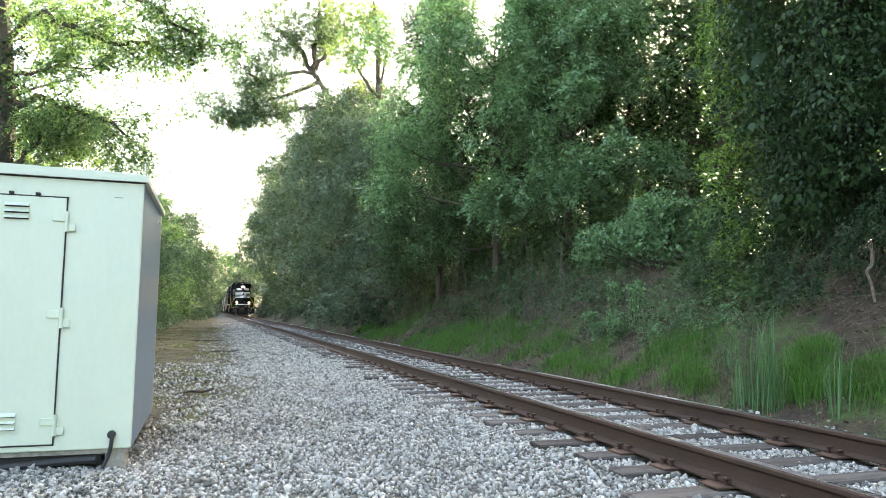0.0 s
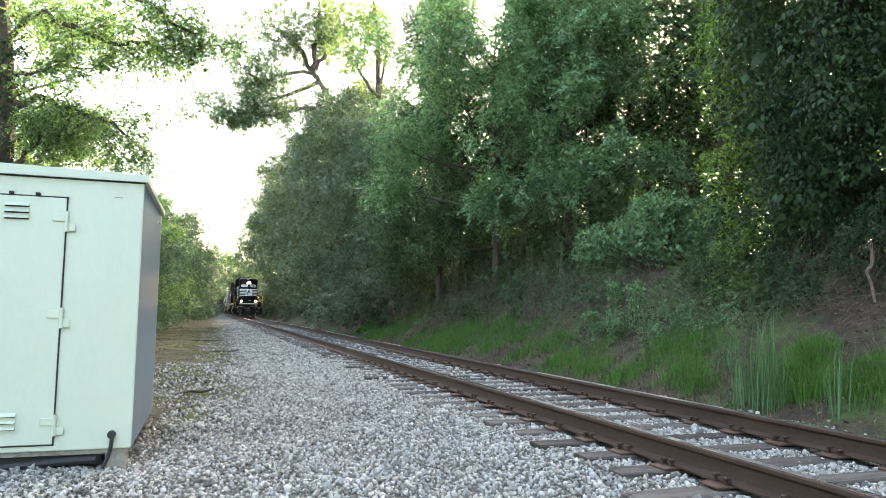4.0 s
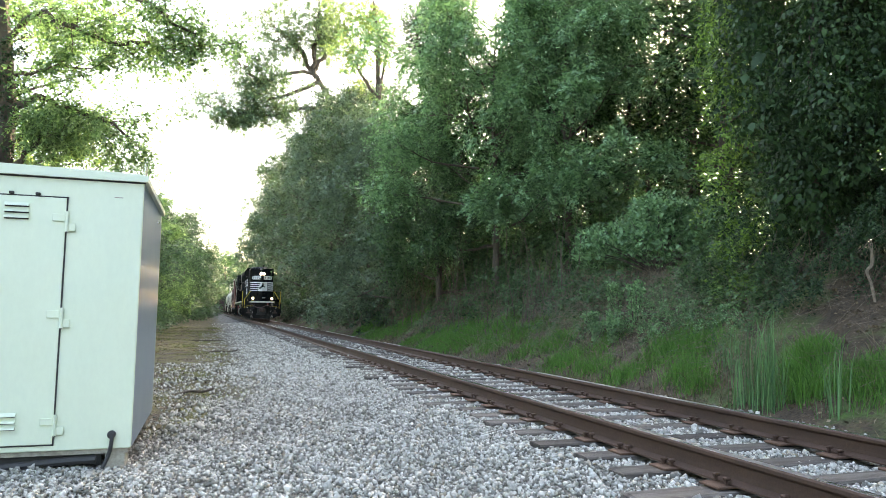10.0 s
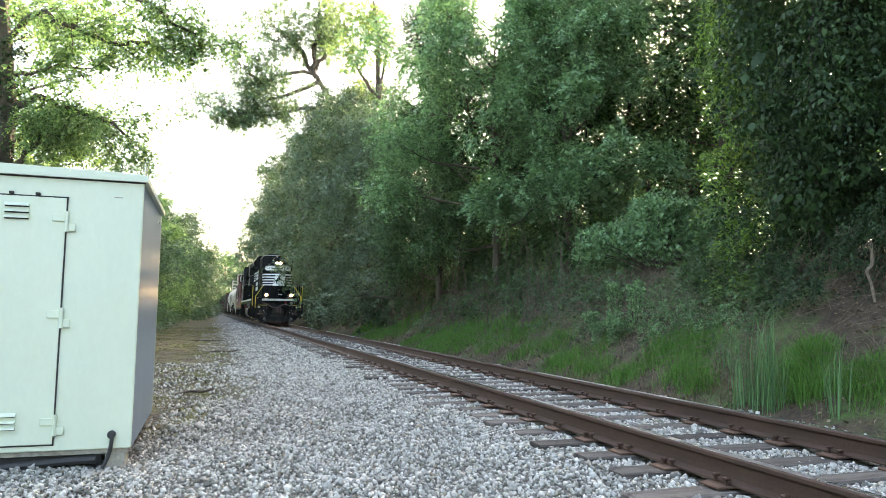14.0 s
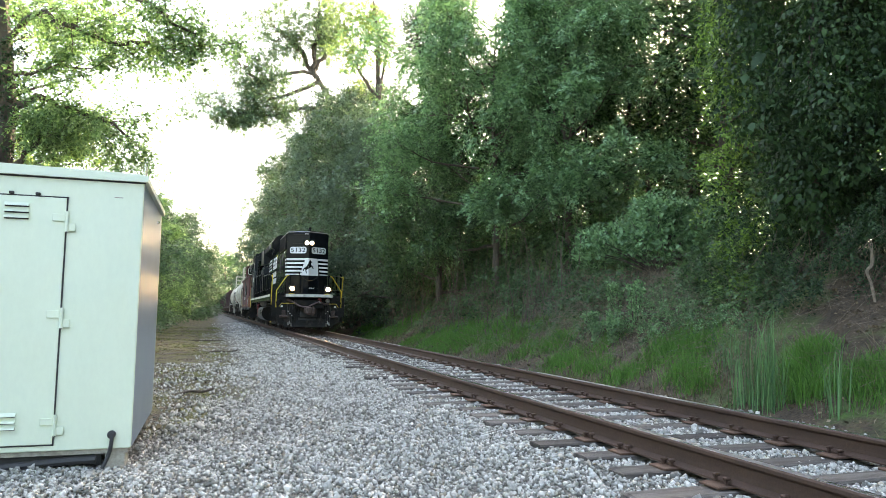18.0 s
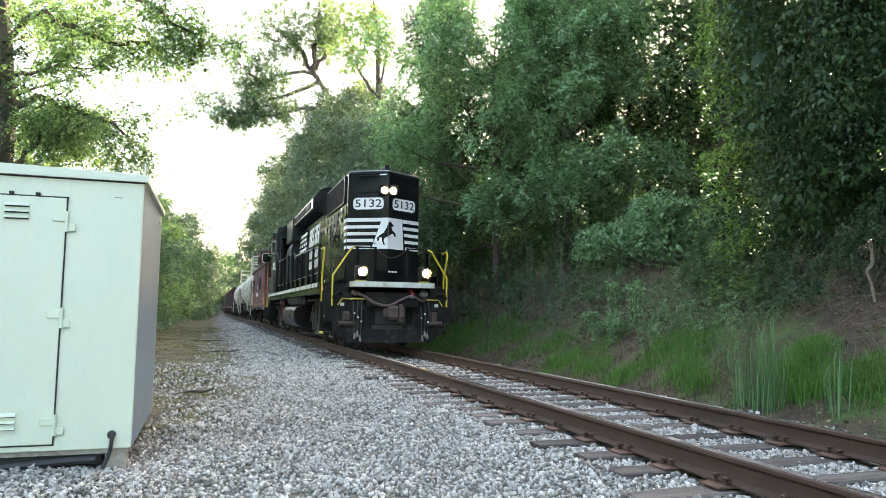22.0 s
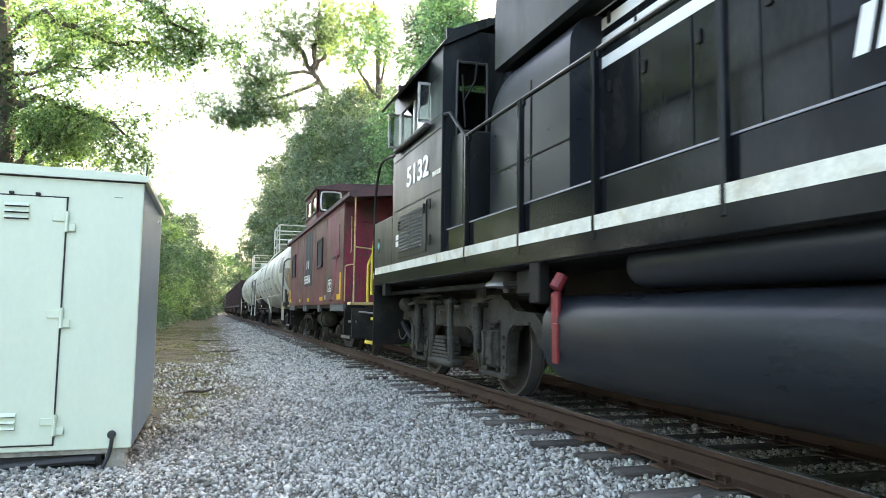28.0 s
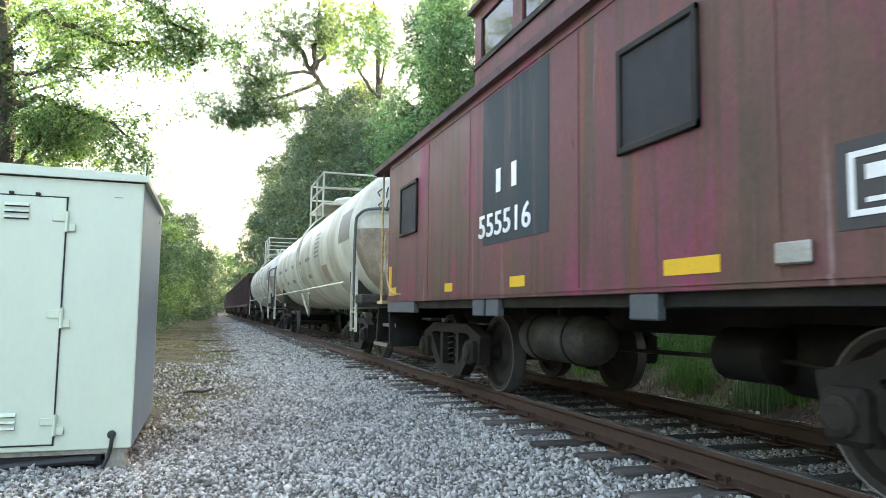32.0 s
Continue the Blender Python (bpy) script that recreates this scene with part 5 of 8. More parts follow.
M_TRUCK = mat("dusty_grey_cast_steel", (0.058, 0.055, 0.046), 0.75, 0, 0.40, 4, 50, 0.35, (0.030, 0.027, 0.021), 3.0, 0.50, spec=0.25)
M_TANKB = mat("semi_gloss_black_tank", (0.014, 0.017, 0.022), 0.34, 0, 0.22, 1.2, 40, 0.05, (0.030, 0.030, 0.030), 1.5, 0.6, stretch=(1, 0.3, 1), spec=0.25)
M_WHITE = mat("white_stripe_paint", (0.80, 0.80, 0.78), 0.4, 0, 0.06, 2, 40, 0.03, (0.62, 0.61, 0.58), 3, 0.62)
M_STRIP = mat("grimy_white_reflector", (0.62, 0.62, 0.53), 0.5, 0, 0.22, 5, 60, 0.05, (0.42, 0.38, 0.27), 3, 0.56)
M_YELLOW = mat("safety_yellow_paint", (0.66, 0.50, 0.045), 0.45, 0, 0.12, 4, 50, 0.05, (0.45, 0.33, 0.05), 6, 0.6)
M_GRILLE = mat("dark_radiator_grille", (0.012, 0.011, 0.011), 0.7, 0, 0.3, 5, 60, 0.3, spec=0.12)
M_RIM = mat("rolling_rim_steel", (0.17, 0.16, 0.15), 0.45, 0.6, 0.25, 5, 60, 0.1)
M_STEEL = mat("bare_worn_steel", (0.34, 0.33, 0.31), 0.4, 0.85, 0.25, 5, 60, 0.1)
M_FTRUCK = mat("dark_brown_truck_casting", (0.026, 0.021, 0.016), 0.8, 0, 0.35, 4, 50, 0.3, (0.018, 0.015, 0.012), 3.0, 0.5, spec=0.25)
M_WHEEL = mat("brown_dusty_wheel_steel", (0.027, 0.022, 0.018), 0.7, 0.1, 0.3, 5, 40, 0.15)
M_RUST = mat("rust_brown_casting", (0.075, 0.050, 0.041), 0.8, 0, 0.35, 6, 50, 0.3)
M_HOSE = mat("black_rubber_hose", (0.035, 0.033, 0.032), 0.6, 0, 0.2)
M_MUHOSE = mat("brown_cable_jacket", (0.10, 0.065, 0.06), 0.55, 0, 0.2)
M_PLACARD = mat("small_white_placard", (0.7, 0.7, 0.66), 0.5, 0, 0.1)
M_ORANGE = mat("orange_sticker", (0.75, 0.32, 0.04), 0.5, 0, 0.1)
M_REDPAINT = mat("bright_red_paint", (0.21, 0.022, 0.026), 0.45, 0, 0.2)
M_TEAL = mat("teal_sticker", (0.10, 0.45, 0.40), 0.5, 0, 0.1)
# Pale grey stands for light caught on the board rim and louvre blades.
M_LIT_EDGE = mat("pale_worn_edge_paint", (0.26, 0.26, 0.28), 0.5, 0, 0.2)
M_HEAD = lamp_mat("lit_headlight_lens", (1.0, 0.80, 0.50), 60)
M_DITCH = lamp_mat("lit_ditch_light_lens", (1.0, 0.72, 0.38), 60)
# Bowl round each lens: the lamp's orange halo is put into its colour.
M_BOWL = mat("amber_lamp_reflector", (0.030, 0.010, 0.002), 0.5, 0, 0.1)
M_GLASS = glass_mat("window_glass")
M_INSIDE = mat("dim_cab_lining", (0.10, 0.11, 0.10), 0.8, 0, 0.2)
M_PIVOT = Matrix(((0, 0, -1, 0), (-1, 0, 0, 0), (0, 1, 0, 0), (0, 0, 0, 1)))  # writing on the side that faces the yard
AXLES = []  # every turning wheelset with its wheel radius


def wheelset(car, y, r, tread=0.7525):
    """An axle with two flanged wheels that turns as the car rolls."""
    ax = part("axle", Geo().cyl((-0.95, 0, 0), (0.95, 0, 0), 0.075, seg=12), M_WHEEL, car)
    ax.matrix_basis = pose(0, y, r)
    prof = [(-0.075, 0.09), (-0.075, 0.15), (-0.02, 0.20), (-0.02, r - 0.09), (-0.07, r - 0.06), (-0.07, r), (0.05, r + 0.004), (0.062, r + 0.026), (0.075, r + 0.02), (0.075, r - 0.07), (0.03, r - 0.1), (0.03, 0.2), (0.07, 0.14), (0.07, 0.09)]
    for s in (-1, 1):
        w = part("wheel", Geo().lathe((s * tread, 0, 0), (-s, 0, 0), prof, 36), M_WHEEL, ax, "dusty brown steel wheel", smooth=True)
        part_rim = Geo().lathe((s * tread, 0, 0), (-s, 0, 0), [(-0.0715, r - 0.014), (-0.0735, r - 0.011), (-0.0735, r - 0.004), (-0.07, r + 0.001), (0.045, r + 0.0055)], 36, False)
        part("worn_rim", part_rim, M_RIM, ax, "bright worn steel rim", smooth=True)
    AXLES.append((ax, y, r))
    return ax


def mark(name, car, y0, y1, z0, z1, material, label="", x=-1.52, slant=0.0, proud=0.004):
    """A painted or stuck-on flat patch on the side that faces the yard."""
    x0 = x - proud
    v = [(x0, y0, z0), (x0, y1, z0), (x0, y1 - slant, z1), (x0, y0 - slant, z1)]
    g = Geo().add(v + [(x, b, c) for _, b, c in v], [(0, 1, 2, 3), (0, 1, 5, 4), (1, 2, 6, 5), (2, 3, 7, 6), (3, 0, 4, 7)])
    return part(name, g, material, car, label)


# ---- locomotive ----
def nose_point(u, z, proud=0.0):
    """A point on the folded hood end; u from -1 (yard side) over 0 (crease) to 1."""
    p = Vector((0.88 * u, -2.75 + 0.5 * abs(u), z))
    n = Vector((-0.494 if u < 0 else 0.494, -0.869, 0))
    return p + n * proud


def nose_plate(name, car, poly, material, label="", proud=0.006):
    """A plate on one half of the hood end from (u, z) corners that all lie on the same half."""
    sign = -1 if sum(u for u, _ in poly) < 0 else 1
    n = Vector((0.494 * sign, -0.869, 0))
    front = [Vector((0.88 * u, -2.75 + 0.5 * abs(u), z)) + n * proud for u, z in poly]
    k = len(front)
    g = Geo().add(front + [p - n * proud for p in front], [tuple(range(k))] + [(i, (i + 1) % k, k + (i + 1) % k, k + i) for i in range(k)])
    return part(name, g, material, car, label)


def loco_truck(car, yc):
    """Two-axle cast truck with arched side frames, hangers, springs and brake gear."""
    b = part("truck_bolster", Geo().box(-0.92, 0.92, yc - 0.35, yc + 0.35, 0.45, 0.9, 0.05).box(-0.35, 0.35, yc - 1.9, yc + 1.9, 0.35, 0.75, 0.04), M_UNDER, car)
    half = [(0.0, 0.70), (0.66, 0.70), (0.80, 0.66), (0.90, 0.57), (0.97, 0.44), (1.04, 0.24), (1.19, 0.22), (1.19, 0.74), (1.56, 0.74), (1.56, 0.22), (1.75, 0.24), (1.78, 0.56), (1.82, 0.68), (1.92, 0.745),
            (2.27, 0.75), (2.36, 0.69), (2.44, 0.58), (2.56, 0.53), (2.72, 0.53), (2.72, 0.62), (2.60, 0.68), (2.48, 0.80), (2.36, 0.875), (1.98, 0.89), (1.86, 0.92), (1.74, 1.00), (1.64, 1.06), (1.32, 1.06), (1.15, 1.03), (0.5, 1.02), (0.0, 1.03)]
    outline = half + [(-y, z) for y, z in reversed(half[1:-1])]
    for s in (-1, 1):
        fr = part("side_frame", Geo().prism([(yc + a, z) for a, z in outline], 0, s * 0.93, s * 1.03), M_TRUCK, b, "dusty cast steel truck side frame")
        g = Geo().prism([(yc - 1.74, 1.0), (yc - 1.64, 1.062), (yc - 1.32, 1.062), (yc - 1.15, 1.032), (yc + 1.15, 1.032), (yc + 1.32, 1.062), (yc + 1.64, 1.062), (yc + 1.74, 1.0), (yc + 1.60, 1.02), (yc + 1.34, 1.02), (yc + 1.15, 0.992), (yc - 1.15, 0.992), (yc - 1.34, 1.02), (yc - 1.60, 1.02)], 0, s * 1.03, s * 1.065)
        for d in (-1, 1):
            g.prism([(yc + d * a, z) for a, z in [(1.02, 0.27), (0.95, 0.46), (0.87, 0.59), (0.78, 0.68), (0.66, 0.725), (0.0, 0.725), (0.0, 0.70), (0.65, 0.70), (0.76, 0.66), (0.85, 0.575), (0.93, 0.45), (0.99, 0.27)]], 0, s * 1.03, s * 1.055)
            g.prism([(yc + d * a, z) for a, z in [(1.74, 0.27), (1.77, 0.56), (1.81, 0.69), (1.92, 0.755), (2.27, 0.76), (2.27, 0.785), (1.91, 0.785), (1.785, 0.71), (1.735, 0.57), (1.70, 0.27)]], 0, s * 1.03, s * 1.055)
        part("cast_rim", g, M_TRUCK, fr)
        for dy in (-0.50, -0.28, 0.28, 0.50):
            part("core_hole", Geo().cyl((s * 1.02, yc + dy, 0.88), (s * 1.033, yc + dy, 0.88), 0.035 if abs(dy) > 0.4 else 0.02, seg=12), M_HOSE, fr)
        for d in (-1, 1):
            ya = yc + d * 1.37
            g = Geo().box(s * 0.90, s * 1.08, ya - 0.165, ya + 0.165, 0.30, 0.70, 0.03).box(s * 1.05, s * 1.10, ya - 0.10, ya + 0.10, 0.38, 0.62, 0.02)
            for q in (-0.12, 0.12):
                g.prism([(ya + q - 0.03, 0.34), (ya + q + 0.03, 0.34), (ya + q * 0.7 + 0.03, 0.52), (ya + q + 0.03, 0.68), (ya + q - 0.03, 0.68), (ya + q * 0.7 - 0.03, 0.52)], 0, s * 1.07, s * 1.12)
            jb = part("journal_box", g, M_TRUCK, b)
            part("dark_gap", Geo().box(s * 1.02, s * 1.034, ya - 0.20, ya + 0.20, 0.70, 0.80, 0.012), M_HOSE, jb)
            g = Geo()
            for k in range(4):
                g.tube([(s * (1.05 + 0.012 * k), ya - 0.20 + 0.02 * k, 0.79 - 0.02 * k), (s * 1.07, ya, 0.755 - 0.02 * k), (s * (1.05 + 0.012 * k), ya + 0.20 - 0.02 * k, 0.79 - 0.02 * k)], 0.009, 5)
            part("spring_strap", g, M_TRUCK, jb)
            part("pedestal_tie", Geo().box(s * 0.94, s * 1.06, ya - 0.36, ya + 0.36, 0.20, 0.25, 0.012), M_TRUCK, b)
            for q in (-0.28, 0.28):
                for z in (0.32, 0.42, 0.52, 0.62):
                    part("bolt", Geo().cyl((s * 1.03, ya + q, z), (s * 1.055, ya + q, z), 0.022, seg=6), M_TRUCK, b)
            part("spring_cap", Geo().box(s * 0.95, s * 1.09, ya + d * -0.26 - 0.13, ya + d * -0.26 + 0.13, 1.03, 1.15, 0.02), M_TRUCK, b)
            g = Geo().cyl((s * 1.13, yc + d * 1.15, 0.50), (s * 1.13, yc + d * 1.15, 0.90), 0.045, seg=10).cyl((s * 1.13, yc + d * 1.15, 0.68), (s * 1.13, yc + d * 1.15, 0.93), 0.058, seg=10).box(s * 1.03, s * 1.16, yc + d * 1.15 - 0.05, yc + d * 1.15 + 0.05, 0.44, 0.50, 0.01).box(s * 1.03, s * 1.16, yc + d * 1.15 - 0.06, yc + d * 1.15 + 0.06, 0.93, 0.98, 0.01)
            part("shock_absorber", g, M_TRUCK, b, smooth=True)
            g = Geo().tube(smooth_bar([(s * 1.12, yc + d * 0.34, 1.02), (s * 1.17, yc + d * 0.345, 0.95), (s * 1.17, yc + d * 0.36, 0.55), (s * 1.17, yc + d * 0.39, 0.30)], 3), 0.042, 8)
            g.box(s * 1.05, s * 1.20, yc + d * 0.34 - 0.07, yc + d * 0.34 + 0.07, 0.96, 1.03, 0.02)
            part("swing_hanger", g, M_TRUCK, b, smooth=True)
            if d * (yc - 5) < 0:
                continue
            g = Geo().lathe((s * 1.12, yc + d * 1.92, 0.98), (0, d * -1, 0), [(0, 0.03), (0.01, 0.095), (0.05, 0.105), (0.17, 0.105), (0.20, 0.07), (0.22, 0.03)], 18)
            g.cyl((s * 1.12, yc + d * 1.7, 0.98), (s * 1.12, yc + d * 1.35, 1.0), 0.022, seg=8)
            part("brake_cylinder", g, M_TRUCK, b, "grey brake cylinder", smooth=True)
            g = Geo().box(s * 0.86, s * 0.95, yc + d * 2.02 - 0.04, yc + d * 2.02 + 0.04, 0.2, 0.8, 0.02).box(s * 0.70, s * 0.86, yc + d * 1.96 - 0.03, yc + d * 1.96 + 0.05, 0.35, 0.65, 0.02)
            part("brake_shoe", g, M_UNDER, b)
            part("brake_chain", Geo().tube(smooth_bar([(s * 1.1, yc + d * 2.35, 0.62), (s * 1.12, yc + d * 2.2, 0.50), (s * 1.12, yc + d * 2.0, 0.46), (s * 1.1, yc + d * 1.85, 0.56)]), 0.007, 5), M_STEEL, b, "pale chain loop")
        part("brake_rod", Geo().tube([(s * 1.12, yc - 0.45, 0.90), (s * 1.12, yc + 0.45, 0.90)], 0.018, 6).tube([(s * 1.12, yc + 0.1, 1.09), (s * 1.12, yc + 1.5, 1.07)], 0.016, 6), M_TRUCK, b)
        part("spring_seat", Geo().box(s * 1.02, s * 1.21, yc - 0.46, yc + 0.46, 0.22, 0.31, 0.03), M_TRUCK, b)
        for i in range(6):
            part("leaf_spring", Geo().box(s * (1.02 - 0.01 * i), s * 1.18, yc - 0.34 + 0.035 * i + 0.05, yc + 0.34 - 0.035 * i + 0.05, 0.315 + 0.045 * i, 0.352 + 0.045 * i, 0.006), M_TRUCK, b)
        for d in (-1, 1):
            part("traction_motor_case", Geo().box(s * 0.55, s * 0.86, yc + d * 0.36, yc + d * 0.80, 0.30, 0.72, 0.08), M_TRUCK, b)
        part("sand_pipe", Geo().tube(smooth_bar([(s * 0.95, yc + 2.45, 1.2), (s * 1.0, yc + 2.4, 0.8), (s * 0.85, yc + 2.05, 0.3), (s * 0.78, yc + 1.98, 0.12)]), 0.02, 6), M_HOSE, b)
    for dy in (-1.37, 1.37):
        wheelset(car, yc + dy, 0.508)


def locomotive():
    t = thing("locomotive", "black high-hood diesel locomotive with white nose stripes and lit lamps", "locomotive")
    # frame and decks
    f = part("frame", Geo().box(-1.47, 1.47, -2.45, 12.68, 1.26, 1.475, 0.015).box(-0.6, 0.6, -3.4, 13.4, 0.95, 1.30, 0.03), M_UNDER, t)
    for s in (-1, 1):
        part("side_sill", Geo().box(s * 1.47, s * 1.515, -2.45, 12.68, 1.27, 1.53, 0.008), M_BLACK, f)
        part("kick_board", Geo().box(s * 1.44, s * 1.47, -2.0, 9.3, 1.505, 1.77, 0.006), M_BLACK, f)
        part("kick_rim", Geo().box(s * 1.435, s * 1.475, -2.0, 9.3, 1.77, 1.782), M_LIT_EDGE, f, "pale edge line, highlight in its colour")
        part("deck", Geo().box(s * 0.86, s * 1.50, -2.45, 12.68, 1.475, 1.505), M_UNDER, f)
    posts = [-2.1, -1.05, -0.05, 1.2, 2.42, 3.6, 4.85, 6.1, 7.3, 8.6]
    ends = posts + [9.5, 10.9, 12.6]
    for a, b in zip(ends[:-1], ends[1:]):
        for s in (-1, 1):
            part("reflective_strip", Geo().box(s * 1.515, s * 1.521, a + 0.006, b - 0.006, 1.425, 1.525), M_STRIP, f, "grimy white edge strip")
    # hood
    hood = [(-0.88, -2.25), (0, -2.75), (0.88, -2.25), (0.88, 9.38), (-0.88, 9.38)]
    g = Geo()
    z0, z1, z2 = 1.505, 4.14, 4.25
    low = [(x, y, z0) for x, y in hood]
    eave = [(x, y, z1) for x, y in hood]
    top = [(x * 0.87, y + (0.06 if y < 0 else 0), z2) for x, y in hood]
    g.add(low + eave + top, [(0, 1, 2, 3, 4), (10, 11, 12, 13, 14)] + [(i, (i + 1) % 5, 5 + (i + 1) % 5, 5 + i) for i in range(5)] + [(5 + i, 5 + (i + 1) % 5, 10 + (i + 1) % 5, 10 + i) for i in range(5)])
    hood_ob = part("long_hood", g, M_BLACK, t, "glossy black hood")
    part("roof_rim", Geo().tube([(-0.84, 1.2, 4.20), (-0.84, -2.22, 4.20), (0, -2.72, 4.20), (0.84, -2.22, 4.20), (0.84, 1.2, 4.2)], 0.022, 6), M_STEEL, hood_ob, "pale worn roof edge")
    for y in (-0.9, 0.35):
        g = Geo().cyl((0, y, 4.24), (0, y, 4.36), 0.55, seg=24)
        part("cooling_fan_shroud", g, M_BLACK, hood_ob, smooth=True)
    part("horn", Geo().cyl((0.1, -1.9, 4.25), (0.1, -1.9, 4.42), 0.05, seg=10).cyl((0.1, -2.1, 4.42), (0.1, -1.7, 4.42), 0.06, 0.03, seg=12), M_UNDER, hood_ob)
    # side doors with latches, hinges and handles
    y = -2.12
    i = 0
    while y < 6.6:
        w = 0.62 if i % 3 else 0.48
        for s in (-1, 1):
            d = part("hood_door", Geo().box(s * 0.88, s * 0.893, y + 0.012, y + w - 0.012, 1.60, 3.40 if y < 0.9 else 3.66, 0.006), M_BLACK, hood_ob)
            if s < 0:
                for z in (1.95, 2.72, 3.3):
                    part("latch", Geo().box(-0.893, -0.912, y + w - 0.10, y + w - 0.055, z - 0.05, z + 0.05, 0.006), M_UNDER, d)
                for z in (1.8, 3.1):
                    part("hinge", Geo().cyl((-0.905, y + 0.02, z - 0.05), (-0.905, y + 0.02, z + 0.05), 0.012, seg=8), M_UNDER, d)
        y += w
        i += 1
    # radiator grilles
    for s in (-1, 1):
        gr = part("radiator_grille", Geo().box(s * 0.88, s * 0.90, -1.95, 0.84, 3.50, 4.12, 0.004), M_GRILLE, hood_ob, "dark ribbed radiator grille")
        for k in range(12):
            part("grille_slat", Geo().box(s * 0.90, s * 0.918, -1.93, 0.82, 3.525 + 0.05 * k, 3.548 + 0.05 * k), M_GRILLE, gr)
        for yy in (-1.97, 0.84):
            part("grille_frame", Geo().box(s * 0.88, s * 0.925, yy, yy + 0.03, 3.48, 4.14, 0.005), M_BLACK, gr)
        part("grille_frame", Geo().box(s * 0.88, s * 0.925, -1.97, 0.87, 3.47, 3.50, 0.005), M_BLACK, gr)
    # brake-grid flare and air-filter hatch
    flare = [(-0.86, 4.42), (-1.02, 4.34), (-1.22, 4.08), (-1.22, 3.80), (-0.86, 3.60)]
    fl = Geo().prism(flare + [(-x, z) for x, z in reversed(flare)], 1, 1.4, 6.0)
    fl_ob = part("brake_flare", fl, M_BLACK, t, "angled black roof flare")
    part("flare_grille", Geo().prism([(-1.224, 4.04), (-1.236, 4.04), (-1.236, 3.84), (-1.224, 3.84)], 1, 1.9, 5.8), M_GRILLE, fl_ob)
    part("warning_plate", Geo().box(-1.245, -1.236, 1.95, 2.75, 3.86, 4.02, 0.003), M_INSIDE, fl_ob, "worn olive vent screen")
    for k in range(2):
        part("grid_fan", Geo().cyl((0, 2.6 + 2.0 * k, 4.40), (0, 2.6 + 2.0 * k, 4.52), 0.6, seg=24), M_BLACK, fl_ob, smooth=True)
    hatch = [(-0.7, 4.40), (-1.05, 4.30), (-1.22, 4.1), (-1.22, 3.36), (-1.16, 3.34), (-0.86, 3.42)]
    part("air_filter_hatch", Geo().prism(hatch + [(-x, z) for x, z in reversed(hatch)], 1, 6.62, 8.55), M_CABPAINT, t, "dark overhanging air filter hatch")
    for s in (-1, 1):
        prof = [(-0.86, 3.36), (-0.98, 3.35), (-1.08, 3.31), (-1.15, 3.24), (-1.19, 3.14), (-1.20, 3.0), (-1.20, 1.55), (-0.86, 1.55)]
        rings = [(7.0, 0.0), (8.36, 0.0), (8.52, 0.03), (8.63, 0.09), (8.69, 0.17), (8.71, 0.26)]
        g = Geo()
        for yy, drop in rings:
            g.v += [(s * -x, yy, z - (drop if z > 2.9 else 0)) for x, z in prof]
        k = len(prof)
        for i in range(len(rings) - 1):
            g.f += [(i * k + j, i * k + (j + 1) % k, (i + 1) * k + (j + 1) % k, (i + 1) * k + j) for j in range(k)]
        g.f += [tuple(range(k)), tuple(range((len(rings) - 1) * k, len(rings) * k))]
        cab = part("blower_cabinet", g, M_TANKB, t, "shiny round-topped blower cabinet", smooth=True)
        part("cabinet_seam", Geo().box(s * 1.20, s * 1.208, 7.0, 8.6, 2.28, 2.295).box(s * 1.20, s * 1.208, 7.72, 7.735, 1.6, 3.0), M_UNDER, cab)
        part("air_box", Geo().box(s * 1.02, s * 1.42, 8.93, 9.34, 1.55, 2.82, 0.02), M_CABPAINT, t)
    # cab
    c = part("cab_base", Geo().box(-1.48, 1.48, 9.40, 11.52, 1.505, 1.70), M_UNDER, t)

    def cab_piece(name, g, m=M_CABPAINT, label=""):
        return part(name, g, m, c, label)

    for s in (-1, 1):
        # wall below, above and beside the window opening
        cab_piece("side_wall", Geo().box(s * 1.48, s * 1.52, 9.36, 11.56, 1.505, 3.10, 0.006))
        cab_piece("side_wall", Geo().box(s * 1.48, s * 1.52, 9.36, 11.56, 3.58, 3.90, 0.006))
        cab_piece("window_pillar", Geo().box(s * 1.48, s * 1.52, 9.36, 9.86, 3.10, 3.58))
        cab_piece("window_pillar", Geo().box(s * 1.48, s * 1.52, 11.20, 11.56, 3.10, 3.58))
        for k, (a, b) in enumerate(((9.88, 10.52), (10.55, 11.18))):
            w = cab_piece("window_pane", Geo().box(s * 1.495, s * 1.505, a, b, 3.13, 3.56), M_GLASS)
            w.visible_shadow = False
            part("pane_frame", Geo().box(s * 1.49, s * 1.525, a - 0.02, a + 0.02, 3.10, 3.58, 0.005).box(s * 1.49, s * 1.525, b - 0.02, b + 0.02, 3.10, 3.58, 0.005), M_STEEL, c, "pale aluminium window frame")
        cab_piece("window_sill", Geo().box(s * 1.52, s * 1.60, 9.80, 11.30, 3.03, 3.10, 0.02), M_HOSE, "padded black arm rest")
        awn = Geo().add([(s * 1.53, 9.85, 3.90), (s * 1.53, 11.45, 3.90), (s * 1.74, 11.45, 3.66), (s * 1.74, 9.85, 3.66), (s * 1.53, 9.85, 3.87), (s * 1.53, 11.45, 3.87), (s * 1.72, 11.45, 3.64), (s * 1.72, 9.85, 3.64)],
                        [(0, 1, 2, 3), (4, 7, 6, 5), (0, 3, 7, 4), (1, 5, 6, 2), (3, 2, 6, 7), (0, 4, 5, 1)])
        cab_piece("sun_awning", awn)
